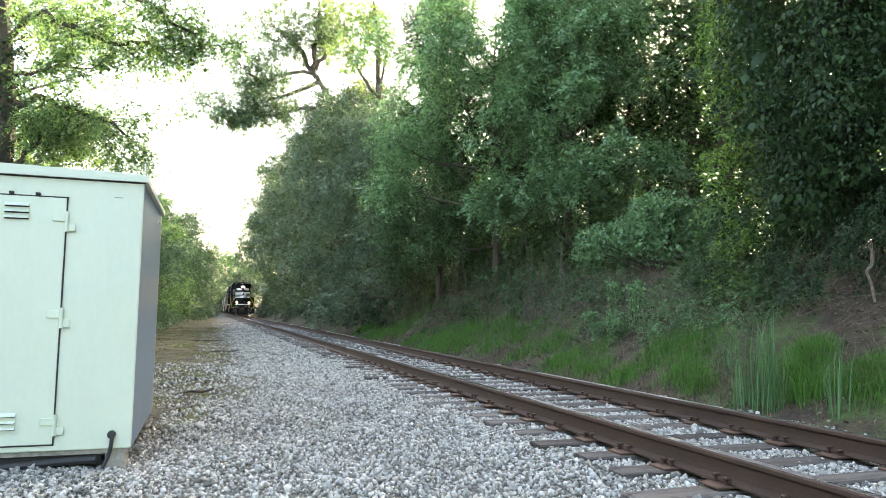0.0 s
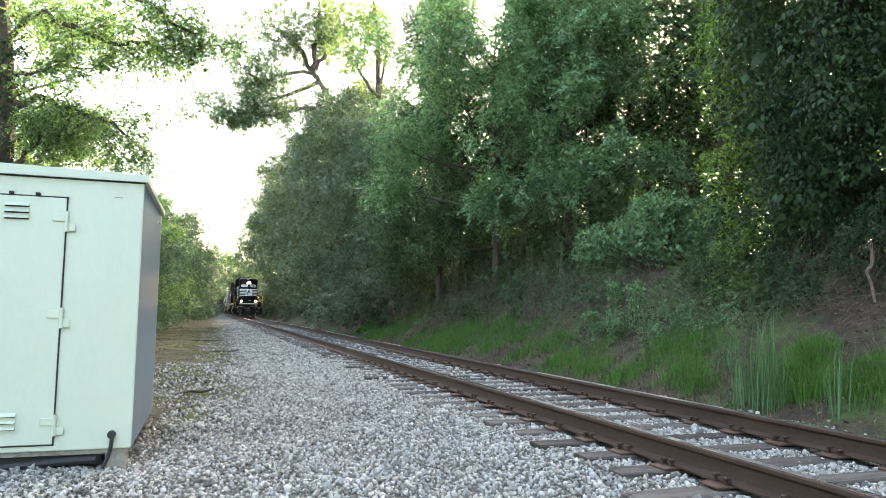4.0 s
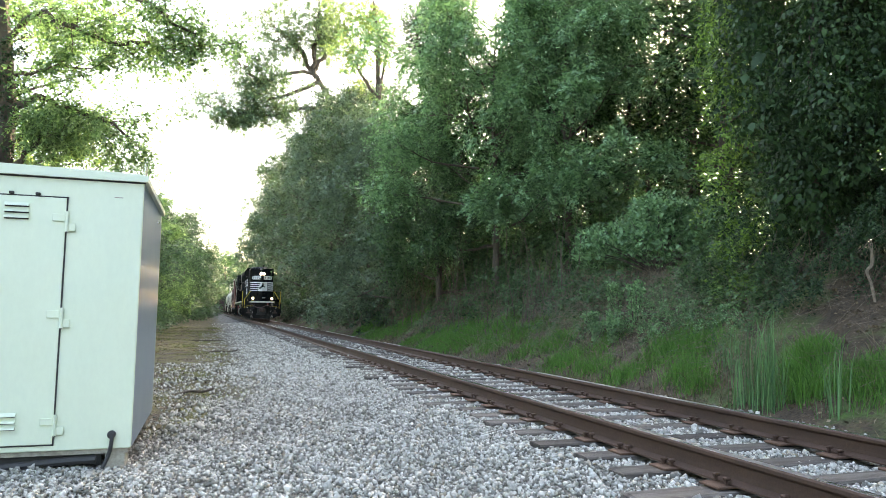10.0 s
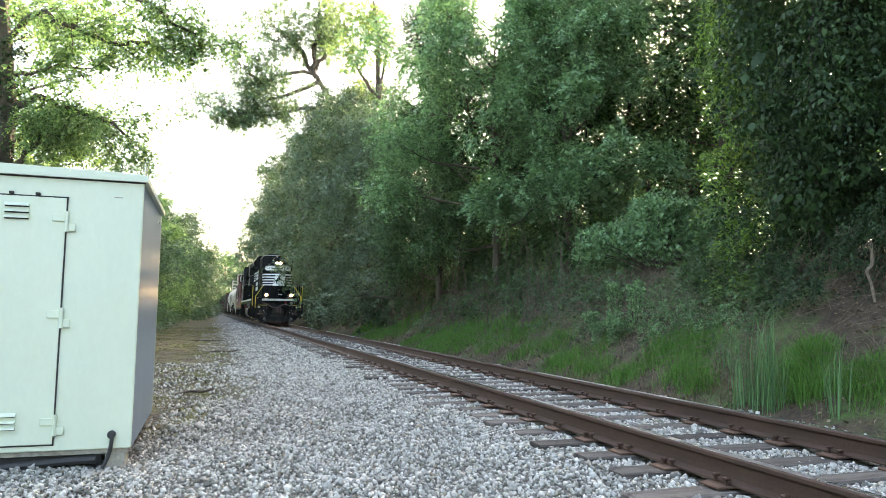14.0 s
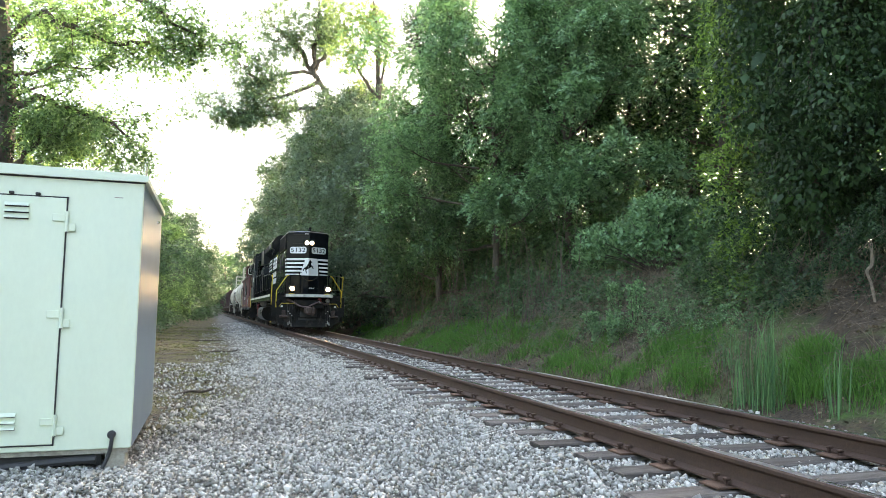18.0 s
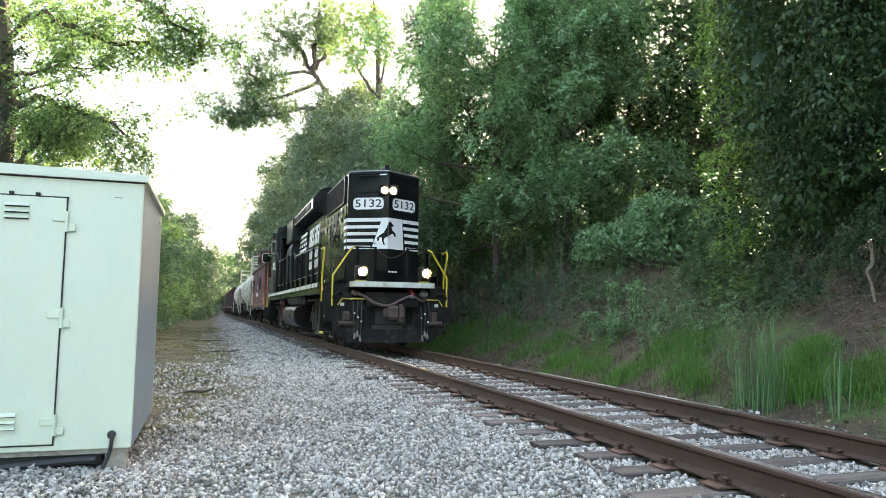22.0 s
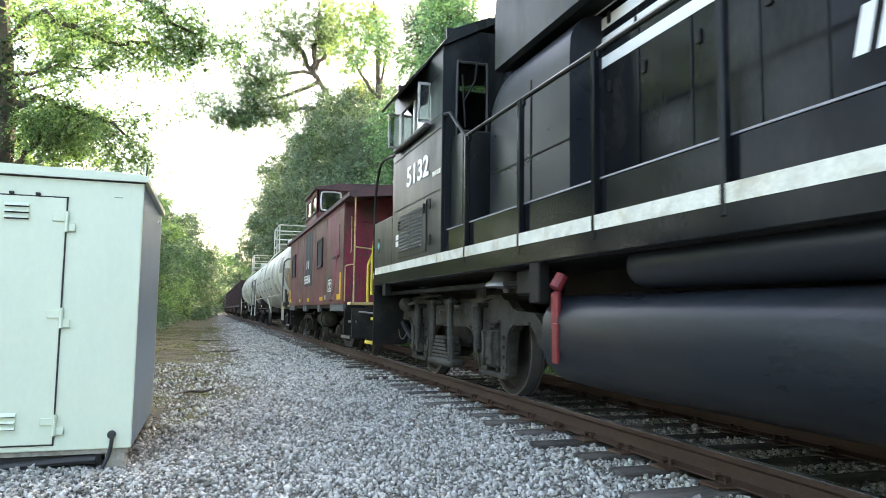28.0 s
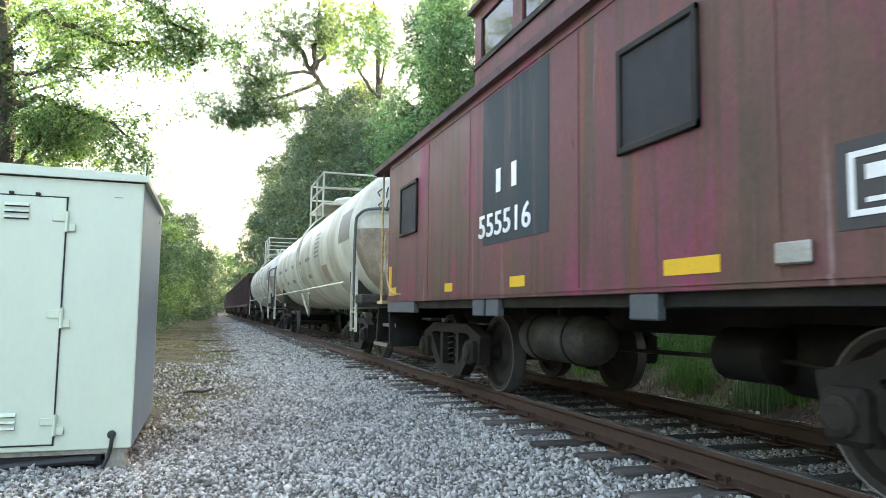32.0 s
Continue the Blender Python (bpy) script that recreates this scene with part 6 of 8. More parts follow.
        for yy in (9.80, 11.24):
            w = cab_piece("wind_deflector", Geo().box(s * 1.53, s * 1.66, yy, yy + 0.012, 3.12, 3.56), M_GLASS)
            cab_piece("deflector_frame", Geo().box(s * 1.53, s * 1.68, yy - 0.004, yy + 0.016, 3.10, 3.13).box(s * 1.53, s * 1.68, yy - 0.004, yy + 0.016, 3.55, 3.58).box(s * 1.655, s * 1.68, yy - 0.004, yy + 0.016, 3.1, 3.58), M_STEEL)
        # walls across, beside the hood, with a window each
        for yy in (9.36, 11.52):
            x0, x1 = (s * 0.88, s * 1.48)
            cab_piece("end_wall", Geo().box(x0, x1, yy, yy + 0.04, 1.505, 2.78))
            cab_piece("end_wall", Geo().box(x0, x1, yy, yy + 0.04, 3.72, 4.10))
            cab_piece("end_wall", Geo().box(x0, s * 0.98, yy, yy + 0.04, 2.78, 3.72))
            cab_piece("end_wall", Geo().box(s * 1.36, x1, yy, yy + 0.04, 2.78, 3.72))
            w = cab_piece("end_window", Geo().box(s * 0.98, s * 1.36, yy + 0.015, yy + 0.025, 2.78, 3.72), M_GLASS)
            w.visible_shadow = False
            yo = yy - 0.012 if yy < 10 else yy + 0.04
            g = Geo().tube(smooth_bar([(s * 0.99, yo, 2.85), (s * 0.99, yo, 3.65), (s * 1.05, yo, 3.71), (s * 1.30, yo, 3.71), (s * 1.35, yo, 3.65), (s * 1.35, yo, 2.85), (s * 1.30, yo, 2.79), (s * 1.05, yo, 2.79), (s * 0.99, yo, 2.85)], 3), 0.016, 6)
            cab_piece("window_gasket", g, M_HOSE)
    cab_piece("wiper", Geo().tube([(-1.12, 9.33, 3.72), (-1.15, 9.31, 3.5), (-1.28, 9.31, 3.25)], 0.012, 6).tube([(-1.30, 9.32, 3.55), (-1.26, 9.32, 2.95)], 0.012, 6), M_UNDER, "dark wiper")
    roof = [(-1.55, 3.88), (-1.40, 4.08), (-1.0, 4.26), (-0.4, 4.36), (0.4, 4.36), (1.0, 4.26), (1.40, 4.08), (1.55, 3.88), (1.50, 3.88), (0.95, 4.18), (0, 4.28), (-0.95, 4.18), (-1.50, 3.88)]
    cab_piece("cab_roof", Geo().prism(roof, 1, 9.30, 11.62))
    part("cab_floor", Geo().box(-1.48, 1.48, 9.4, 11.52, 2.20, 2.26), M_INSIDE, t)
    part("control_stand", Geo().box(0.3, 0.8, 10.0, 10.5, 2.26, 3.3, 0.05), M_INSIDE, t)
    part("cab_seat", Geo().box(-1.2, -0.75, 10.4, 10.85, 2.26, 2.8, 0.06).box(-1.2, -0.75, 10.85, 10.95, 2.7, 3.2, 0.05), M_INSIDE, t)
    part("inner_wall", Geo().box(-0.85, 0.85, 9.40, 9.44, 1.6, 4.1).box(-0.85, 0.85, 11.48, 11.52, 1.6, 4.1), M_INSIDE, t)
    part("cab_seam", Geo().box(-1.52, -1.524, 9.4, 11.5, 2.935, 2.95).box(-1.52, -1.524, 9.4, 11.5, 2.235, 2.25), M_UNDER, c)
    # low box below the cab with louvres
    part("battery_box", Geo().box(0.87, 1.52, 11.56, 12.68, 1.505, 2.22, 0.015), M_CABPAINT, t)
    lb = part("battery_box", Geo().box(-1.52, -0.87, 11.56, 12.68, 1.505, 2.22, 0.015), M_CABPAINT, t)
    part("access_panel", Geo().box(-1.52, -1.532, 9.9, 11.2, 1.58, 2.20, 0.004), M_CABPAINT, lb)
    for a, b in ((10.08, 10.55), (10.63, 11.10)):
        for k in range(11):
            z = 1.66 + 0.045 * k
            g = Geo().add([(-1.532, a, z), (-1.532, b, z), (-1.556, b, z + 0.012), (-1.556, a, z + 0.012), (-1.532, a, z + 0.024), (-1.532, b, z + 0.024)], [(0, 1, 2, 3), (3, 2, 5, 4), (0, 3, 4), (1, 5, 2)])
            part("louvre", g, M_LIT_EDGE, lb, "louvre blade, caught light in its grey")
    for yy, zz in ((9.98, 2.10), (11.14, 2.02), (9.72, 2.12), (9.72, 1.7)):
        part("door_latch", Geo().box(-1.532, -1.55, yy - 0.025, yy + 0.025, zz - 0.06, zz + 0.06, 0.006), M_UNDER, lb)
    for zz in (1.78, 1.87):
        mark("placard", lb, 11.16, 11.30, zz - 0.035, zz + 0.035, M_PLACARD, "small white notice", -1.532)
    mark("placard", lb, 12.30, 12.44, 1.74, 1.96, M_TRUCK, "grey sticker")
    part("round_sticker", Geo().lathe((-1.524, 12.37, 1.85), (-1, 0, 0), [(0, 0.055), (0.004, 0.053)], 20), M_TEAL, lb, "round teal sticker")
    mark("placard", lb, 12.55, 12.62, 1.44, 1.49, M_PLACARD, "small white letter plate", -1.516)
    # short hood behind the cab
    sh = part("short_hood", Geo().box(-0.87, 0.87, 11.56, 13.0, 1.505, 4.14, 0.10), M_BLACK, t)
    for k in range(4):
        mark("hood_stripe", sh, 12.2, 12.98, 2.50 + 0.19 * k, 2.61 + 0.19 * k, M_WHITE, "white paint stripe", -0.87)
    # road number and lettering on the side
    writing("side_number", "5132", 0.36, Matrix.Translation((-1.524, 10.33, 2.60)) @ M_PIVOT, M_WHITE, t, "white painted number", bold=0.008, wide=1.36)
    for k in range(4):
        mark("model_bar", t, 9.40 + 0.078 * k, 9.46 + 0.078 * k, 2.43, 2.485, M_STRIP, "small white lettering", -1.52)
    for z, count, first, pitch in ((2.50, 7, 4.50, 0.30), (2.17, 8, 4.62, 0.285)):
        for k in range(count):
            y1 = first - pitch * k
            mark("lettering_stroke", t, y1 - 0.085, y1, z, z + 0.25, M_WHITE, "white slanted lettering stroke", -0.895, 0.06)
            mark("lettering_stroke", t, y1 - 0.215, y1 - 0.13, z, z + 0.25, M_WHITE, "white slanted lettering stroke", -0.895, 0.06)
    for y0, w in ((3.45, 1.05), (2.30, 1.0)):
        for k in range(3):
            a = y0 + w * k / 3
            mark("emblem_shape", t, a, a + w / 3 - 0.08, 2.90, 3.46, M_WHITE, "large white slanted emblem bar", -0.895, 0.16)
    for k in range(4):
        z = 2.90 + 0.165 * k
        mark("hood_stripe", t, 5.00 + 0.06 * (3 - k), 7.25, z, z + 0.095, M_WHITE, "white paint stripe", -0.895)
    mark("step_sign", t, 1.55, 2.15, 1.62, 1.68, M_ORANGE, "orange notice", -0.895)
    for yy, zz in ((0.2, 3.05), (-1.55, 3.35), (0.9, 1.65), (-1.72, 3.55)):
        mark("placard", t, yy, yy + 0.14, zz, zz + 0.06, M_PLACARD, "small white notice", -0.895)
    mark("placard", t, 2.05, 2.2, 3.35, 3.5, M_YELLOW, "yellow notice", -0.895)
    hole = part("open_hood_door", Geo().box(-0.893, -0.897, -0.98, -0.55, 3.02, 3.36), M_HOSE, t, "open dark hatch")
    # hand-brake wheel
    hb = part("hand_brake_wheel", Geo().tube([(-0.97, -0.58 + 0.30 * math.cos(a), 2.80 + 0.30 * math.sin(a)) for a in (2 * math.pi * i / 20 for i in range(21))], 0.018, 6), M_HOSE, t, "dark spoked hand wheel", smooth=True)
    g = Geo().cyl((-0.88, -0.58, 2.8), (-0.99, -0.58, 2.8), 0.05, seg=10)
    for k in range(5):
        a = 2 * math.pi * k / 5
        g.cyl((-0.97, -0.58, 2.8), (-0.97, -0.58 + 0.3 * math.cos(a), 2.8 + 0.3 * math.sin(a)), 0.012, seg=6)
    part("spokes", g, M_HOSE, hb)
    # hood end: number boards, lamps, grab irons, stripes
    for s in (-1, 1):
        u0, u1 = s * 0.12, s * 0.86
        def lozenge(a, b, z0, z1, r):
            pts = []
            for cx, cz, st in ((b - r, z1 - r * 0.9, 0), (a + r, z1 - r * 0.9, 90), (a + r, z0 + r * 0.9, 180), (b - r, z0 + r * 0.9, 270)):
                pts += [(cx + r * math.cos(radians(st + 22.5 * k)), cz + r * 0.9 * math.sin(radians(st + 22.5 * k))) for k in range(5)]
            return pts
        a, b = min(u0, u1), max(u0, u1)
        nose_plate("number_board_rim", t, lozenge(a - 0.02, b + 0.02, 3.255, 3.575, 0.11), M_UNDER, "", 0.010)
        nb = nose_plate("number_board", t, lozenge(a, b, 3.275, 3.555, 0.10), M_WHITE, "white number board", 0.016)
        ctr = nose_point((a + b) / 2, 3.41, 0.018)
        d = Vector((0.869 * 1, -0.494 if s < 0 else 0.494, 0)).normalized()
        n = Vector((0.494 * s, -0.869, 0))
        frame_m = Matrix((( *d, 0), (0, 0, 1, 0), (*n, 0), (0, 0, 0, 1))).transposed()
        frame_m.translation = ctr
        writing("board_number", "5132", 0.265, frame_m, M_HOSE, t, "black painted number", bold=0.002, wide=1.28)
        # stripes and white field
        for k in range(5):
            z = 2.335 + 0.162 * k
            w = 0.075 if k < 4 else 0.085
            inner = (0.42 - 0.07 * k) if s < 0 else (0.55 - 0.06 * k)
            if s > 0:
                inner = 0.46 + 0.045 * (4 - k) * 0.6
            nose_plate("nose_stripe", t, [(s * 1.0, z), (s * inner, z), (s * inner, z + w), (s * 1.0, z + w)], M_WHITE, "white paint stripe")
            if s < 0:
                mark("nose_stripe", t, -2.25, -1.86 - 0.045 * (4 - k) * 0.6, z, z + w, M_WHITE, "white paint stripe", -0.895)
    nose_plate("emblem_field", t, [(-0.40, 2.335), (-0.001, 2.335), (-0.001, 3.07), (-0.14, 3.07)], M_WHITE, "white emblem field", 0.008)
    nose_plate("emblem_field", t, [(0.001, 2.335), (0.50, 2.335), (0.44, 3.07), (0.001, 3.07)], M_WHITE, "white emblem field", 0.008)
    left = [(-0.001, 2.93), (-0.03, 2.84), (-0.10, 2.72), (-0.20, 2.655), (-0.265, 2.59), (-0.25, 2.51), (-0.22, 2.53), (-0.20, 2.60), (-0.15, 2.60), (-0.14, 2.52), (-0.10, 2.42), (-0.07, 2.43), (-0.10, 2.54), (-0.06, 2.60), (-0.001, 2.62)]
    nose_plate("emblem_shape", t, left, M_BLACK, "dark leaping emblem shape", 0.012)
    right = [(0.001, 2.62), (0.001, 2.95), (0.06, 2.99), (0.10, 2.95), (0.18, 2.88), (0.10, 2.86), (0.12, 2.78), (0.22, 2.72), (0.24, 2.62), (0.19, 2.64), (0.16, 2.70), (0.08, 2.68)]
    nose_plate("emblem_shape", t, right, M_BLACK, "dark leaping emblem shape", 0.012)
    hl = part("headlight_case", Geo().box(-0.26, 0.26, -2.74, -2.60, 3.58, 3.86, 0.03), M_BLACK, t)
    for x in (-0.105, 0.105):
        part("headlight_lens", Geo().lathe((x, -2.745, 3.72), (0, -1, 0), [(0, 0.066), (0.012, 0.062), (0.03, 0.03)], 20), M_HEAD, hl, "glowing headlight", smooth=True)
        part("reflector_bowl", Geo().lathe((x, -2.742, 3.72), (0, -1, 0), [(0, 0.064), (0.002, 0.066), (0.014, 0.094), (0.012, 0.096)], 20, False), M_BOWL, hl, "lamp bowl, orange halo in its colour", smooth=True)
        part("headlight_ring", Geo().tube([(x + 0.105 * math.cos(a), -2.75, 3.72 + 0.105 * math.sin(a)) for a in (2 * math.pi * i / 20 for i in range(21))], 0.012, 6), M_UNDER, hl)
    for z in (4.08, 3.68, 3.20, 2.76, 2.46):
        pts = [nose_point(-0.72, z, 0.0), nose_point(-0.72, z, 0.06), nose_point(-0.22 if z > 3 else -0.3, z, 0.06), nose_point(-0.22 if z > 3 else -0.3, z, 0.0)]
        part("grab_iron", Geo().tube(pts, 0.0095, 6), M_UNDER, t)
    nose_plate("builder_plate", t, [(-0.22, 4.09), (-0.06, 4.09), (-0.06, 4.12), (-0.22, 4.12)], M_PLACARD, "small white plate", 0.008)
    for k in range(3):
        nose_plate("class_bar", t, [(0.03 + 0.1 * k, 1.78), (0.10 + 0.1 * k, 1.78), (0.10 + 0.1 * k, 1.82), (0.03 + 0.1 * k, 1.82)], M_PLACARD, "small white lettering", 0.008)
    # front platform
    p = part("front_platform", Geo().prism([(-0.94, -2.45), (-0.94, -3.42), (-0.84, -3.50), (0.84, -3.50), (0.94, -3.42), (0.94, -2.45)], 2, 1.40, 1.50), M_UNDER, t)
    part("platform_edge", Geo().prism([(-0.95, -3.10), (-0.95, -3.44), (-0.85, -3.52), (0.85, -3.52), (0.95, -3.44), (0.95, -3.10), (0.92, -3.10), (0.92, -3.42), (0.83, -3.49), (-0.83, -3.49), (-0.92, -3.42), (-0.92, -3.10)], 2, 1.405, 1.525), M_STRIP, p, "white platform edge")
    for s in (-1, 1):
        # Ring added round the lens to keep its light off the nose.
        part("lamp_hood", Geo().lathe((s * 0.735, -3.36, 1.74), (0, -1, 0), [(0, 0.125), (0.14, 0.125), (0.14, 0.112), (0, 0.112)], 20), M_UNDER, t)
        dl = part("ditch_light", Geo().box(s * 0.60, s * 0.87, -3.38, -3.18, 1.56, 1.88, 0.03).cyl((s * 0.735, -3.38, 1.74), (s * 0.735, -3.42, 1.74), 0.115, seg=20), M_UNDER, t)
        part("ditch_lens", Geo().lathe((s * 0.735, -3.422, 1.74), (0, -1, 0), [(0, 0.064), (0.015, 0.060), (0.03, 0.03)], 20), M_DITCH, dl, "glowing ditch light", smooth=True)
        part("reflector_bowl", Geo().lathe((s * 0.735, -3.421, 1.74), (0, -1, 0), [(0, 0.062), (0.002, 0.064), (0.03, 0.104), (0.028, 0.108)], 20, False), M_BOWL, dl, "lamp bowl, orange halo in its colour", smooth=True)
        part("ditch_bracket", Geo().box(s * 0.62, s * 0.85, -3.36, -3.2, 1.52, 1.56), M_YELLOW, dl, "yellow lamp bracket")
    # pilot, set back under the platform
    pil = [(-1.30, 1.30), (-1.30, 0.52), (-1.22, 0.34), (-0.95, 0.20), (0.95, 0.20), (1.22, 0.34), (1.30, 0.52), (1.30, 1.30)]
    pb = part("pilot_plate", Geo().prism([(x, z) for x, z in pil], 1, -3.10, -3.04), M_PILOT, t, "dusty black steel pilot")
    part("plow_blade", Geo().add([(-1.1, -3.10, 0.5), (1.1, -3.10, 0.5), (0.98, -3.20, 0.17), (-0.98, -3.20, 0.17), (-1.1, -3.07, 0.5), (1.1, -3.07, 0.5), (0.98, -3.16, 0.17), (-0.98, -3.16, 0.17)],
                                 [(0, 1, 2, 3), (4, 7, 6, 5), (3, 2, 6, 7), (0, 3, 7, 4), (1, 5, 6, 2), (0, 4, 5, 1)]), M_PILOT, pb)
    g = Geo().box(-0.11, 0.11, -3.5, -3.0, 0.74, 0.96, 0.03).box(-0.17, 0.10, -3.66, -3.42, 0.68, 1.0, 0.06).box(0.09, 0.21, -3.70, -3.46, 0.70, 0.98, 0.05).cyl((0.12, -3.60, 0.64), (0.12, -3.60, 1.03), 0.045, seg=10).box(-0.24, -0.16, -3.62, -3.40, 0.74, 0.94, 0.03)
    cp = part("coupler", g, M_RUST, t, "rust brown knuckle coupler")
    part("coupler_pocket", Geo().box(-0.36, 0.36, -3.115, -3.10, 0.58, 1.14), M_HOSE, t)
    part("draft_slot", Geo().box(-0.42, 0.30, -3.112, -3.10, 0.44, 0.56), M_HOSE, t)
    part("striker_frame", Geo().box(-0.42, -0.36, -3.16, -3.10, 0.56, 1.16, 0.01).box(0.36, 0.42, -3.16, -3.10, 0.56, 1.16, 0.01).box(-0.42, 0.42, -3.16, -3.10, 1.14, 1.20, 0.01), M_UNDER, t)
    for d in (-1, 1):
        part("uncoupling_lever", Geo().tube([(d * 1.22, -3.20, 1.0), (d * 1.13, -3.20, 1.14), (d * 0.45, -3.20, 1.14)], 0.014, 6), M_YELLOW, t, "yellow lever bar")
    for s in (-1, 1):
        for k in range(3):
            x = s * (0.68 + 0.095 * k)
            xe, ze = x - s * (0.035 * k - 0.04), 0.25 + 0.05 * ((k * 2) % 3)
            h = part("brake_hose", Geo().tube(smooth_bar([(x, -3.11, 1.10), (x, -3.20, 1.06), (x + s * 0.015, -3.26, 0.85), (x * 0.5 + xe * 0.5, -3.28, 0.55), (xe, -3.27, ze + 0.06)]), 0.0145, 8), M_HOSE, t, smooth=True)
            part("hose_elbow", Geo().cyl((x, -3.10, 1.10), (x, -3.20, 1.07), 0.024, seg=8), M_RUST, h, "rusty pipe elbow")
            part("hose_glad_hand", Geo().cyl((xe, -3.27, ze + 0.08), (xe, -3.27, ze), 0.019, 0.024, seg=8).lathe((xe - 0.03, -3.28, ze - 0.03), (1, 0, 0.2), [(0, 0.02), (0.02, 0.042), (0.045, 0.042), (0.06, 0.02)], 10), M_STEEL, h, "worn steel hose end")
            zb = 0.62 + 0.09 * ((k + (s > 0)) % 3)
            part("hose_band", Geo().cyl((x + (xe - x) * 0.45, -3.277, zb + 0.035), (x + (xe - x) * 0.5, -3.279, zb), 0.018, seg=8), M_PLACARD, h)
        part("hose_shelf", Geo().box(s * 0.62, s * 0.94, -3.17, -3.10, 1.12, 1.16, 0.01), M_STRIP, t, "worn pale hose bracket")
        part("pilot_lug", Geo().box(s * 0.50, s * 0.56, -3.15, -3.10, 0.30, 1.10, 0.012), M_PILOT, t)
        part("footboard_bracket", Geo().box(s * 0.90, s * 1.12, -3.28, -3.10, 0.58, 0.64, 0.015).cyl((s * 0.84, -3.24, 0.60), (s * 1.20, -3.24, 0.60), 0.05, seg=10).box(s * 0.94, s * 1.10, -3.22, -3.10, 0.64, 0.86, 0.03), M_RUST, t, "rusty footboard bracket")
        part("placard", Geo().box(s * 1.06, s * 1.15, -3.106, -3.10, 0.98, 1.05), M_PLACARD, t, "small white notice")
        part("air_pipe_elbow", Geo().tube(smooth_bar([(s * 1.34, -3.06, 1.1), (s * 1.30, -3.18, 1.2), (s * 1.20, -3.18, 1.28), (s * 1.12, -3.10, 1.25)]), 0.03, 8), M_UNDER, t)
    mu = smooth_bar([(-0.80, -3.16, 1.27), (-0.68, -3.36, 1.21), (-0.42, -3.46, 1.04), (-0.12, -3.48, 1.0), (0.15, -3.48, 1.12), (0.40, -3.44, 1.21), (0.66, -3.38, 1.11), (0.80, -3.2, 1.16)], 8)
    part("jumper_cable", Geo().tube(mu, 0.034, 10), M_MUHOSE, t, "brown jumper cable", smooth=True)
    part("jumper_plug", Geo().cyl((-0.88, -3.12, 1.28), (-0.77, -3.22, 1.25), 0.06, seg=10), M_RUST, t)
    part("red_receptacle", Geo().tube(smooth_bar([(0.40, -3.20, 1.36), (0.42, -3.38, 1.30), (0.46, -3.46, 1.22)]), 0.035, 8).box(0.36, 0.50, -3.30, -3.14, 1.26, 1.38, 0.03), M_REDPAINT, t, "red cable socket", smooth=True)
    part("jumper_clamp", Geo().cyl((0.36, -3.45, 1.20), (0.46, -3.43, 1.20), 0.046, seg=10), M_STEEL, t, "bright steel cable clamp")
    part("glad_dish", Geo().lathe((0.78, -3.14, 1.27), (0, -1, 0), [(0, 0.10), (0.02, 0.10), (0.05, 0.04)], 14), M_STEEL, t, "small steel dish")
    # step wells at the four corners
    for ye, d, w in ((-2.46, -1, 0.60), (12.68, 1, 0.66)):
        for s in (-1, 1):
            sw = part("step_well", Geo().box(s * 0.96, s * 1.0, ye, ye + d * w, 0.38, 1.42), M_UNDER, t)
            part("step_riser_plate", Geo().box(s * 1.0, s * 1.51, ye, ye + d * 0.03, 0.36, 1.40), M_UNDER, sw)
            if d < 0:
                part("pilot_side", Geo().prism([(ye + d * w, 1.20), (ye + d * w, 0.72), (ye + d * (w + 0.0), 0.45), (-3.10, 0.30), (-3.10, 1.20)], 0, s * 1.28, s * 1.31), M_UNDER, sw)
                part("well_end_plate", Geo().box(s * 1.0, s * 1.49, ye + d * w, ye + d * (w + 0.03), 0.62, 1.40), M_UNDER, sw)
            for k, z in enumerate((0.40, 0.77, 1.10)):
                part("step_tread", Geo().box(s * 1.0, s * (1.50 - 0.09 * k), ye + d * 0.04, ye + d * (w - 0.04), z - 0.03, z, 0.004), M_UNDER, sw)
                part("yellow_nosing", Geo().box(s * (1.50 - 0.09 * k), s * (1.512 - 0.09 * k), ye + d * 0.06, ye + d * (w - 0.06), z - 0.045, z + 0.004), M_YELLOW, sw, "yellow step edge")
            # yellow grab rails
            if d < 0:
                inner = [(s * 1.48, ye + d * 0.02, 1.08), (s * 1.48, ye + d * 0.02, 1.62), (s * 1.48, ye + d * 0.28, 2.24), (s * 1.48, ye + d * 0.24, 2.31), (s * 1.48, ye - d * 0.15, 2.30)]
                outer = [(s * 1.34, ye + d * 0.68, 0.98), (s * 1.34, ye + d * 0.68, 1.66), (s * 0.95, ye + d * 0.70, 2.26), (s * 0.86, ye + d * 0.67, 2.31)]
                yr = ye + d * 0.67
            else:
                inner = [(s * 1.48, ye + 0.32, 1.13), (s * 1.48, ye + 0.32, 1.72), (s * 1.48, ye + 0.12, 2.14), (s * 1.48, ye + 0.06, 2.22)]
                outer = [(s * 1.47, ye + 0.66, 1.02), (s * 1.47, ye + 0.67, 1.62), (s * 1.36, ye + 0.36, 2.08), (s * 1.30, ye + 0.30, 2.14)]
                yr = ye + d * 0.68
            part("yellow_grab_rail", Geo().tube(inner, 0.021, 8), M_YELLOW, t, "yellow hand rail", smooth=True)
            part("yellow_grab_rail", Geo().tube(outer, 0.021, 8), M_YELLOW, t, "yellow hand rail", smooth=True)
            part("end_railing", Geo().tube([(s * (0.88 if d < 0 else 1.12), yr, 2.31), (s * (0.36 if d < 0 else 0.5), yr, 2.31)], 0.02, 8), M_BLACK, t)
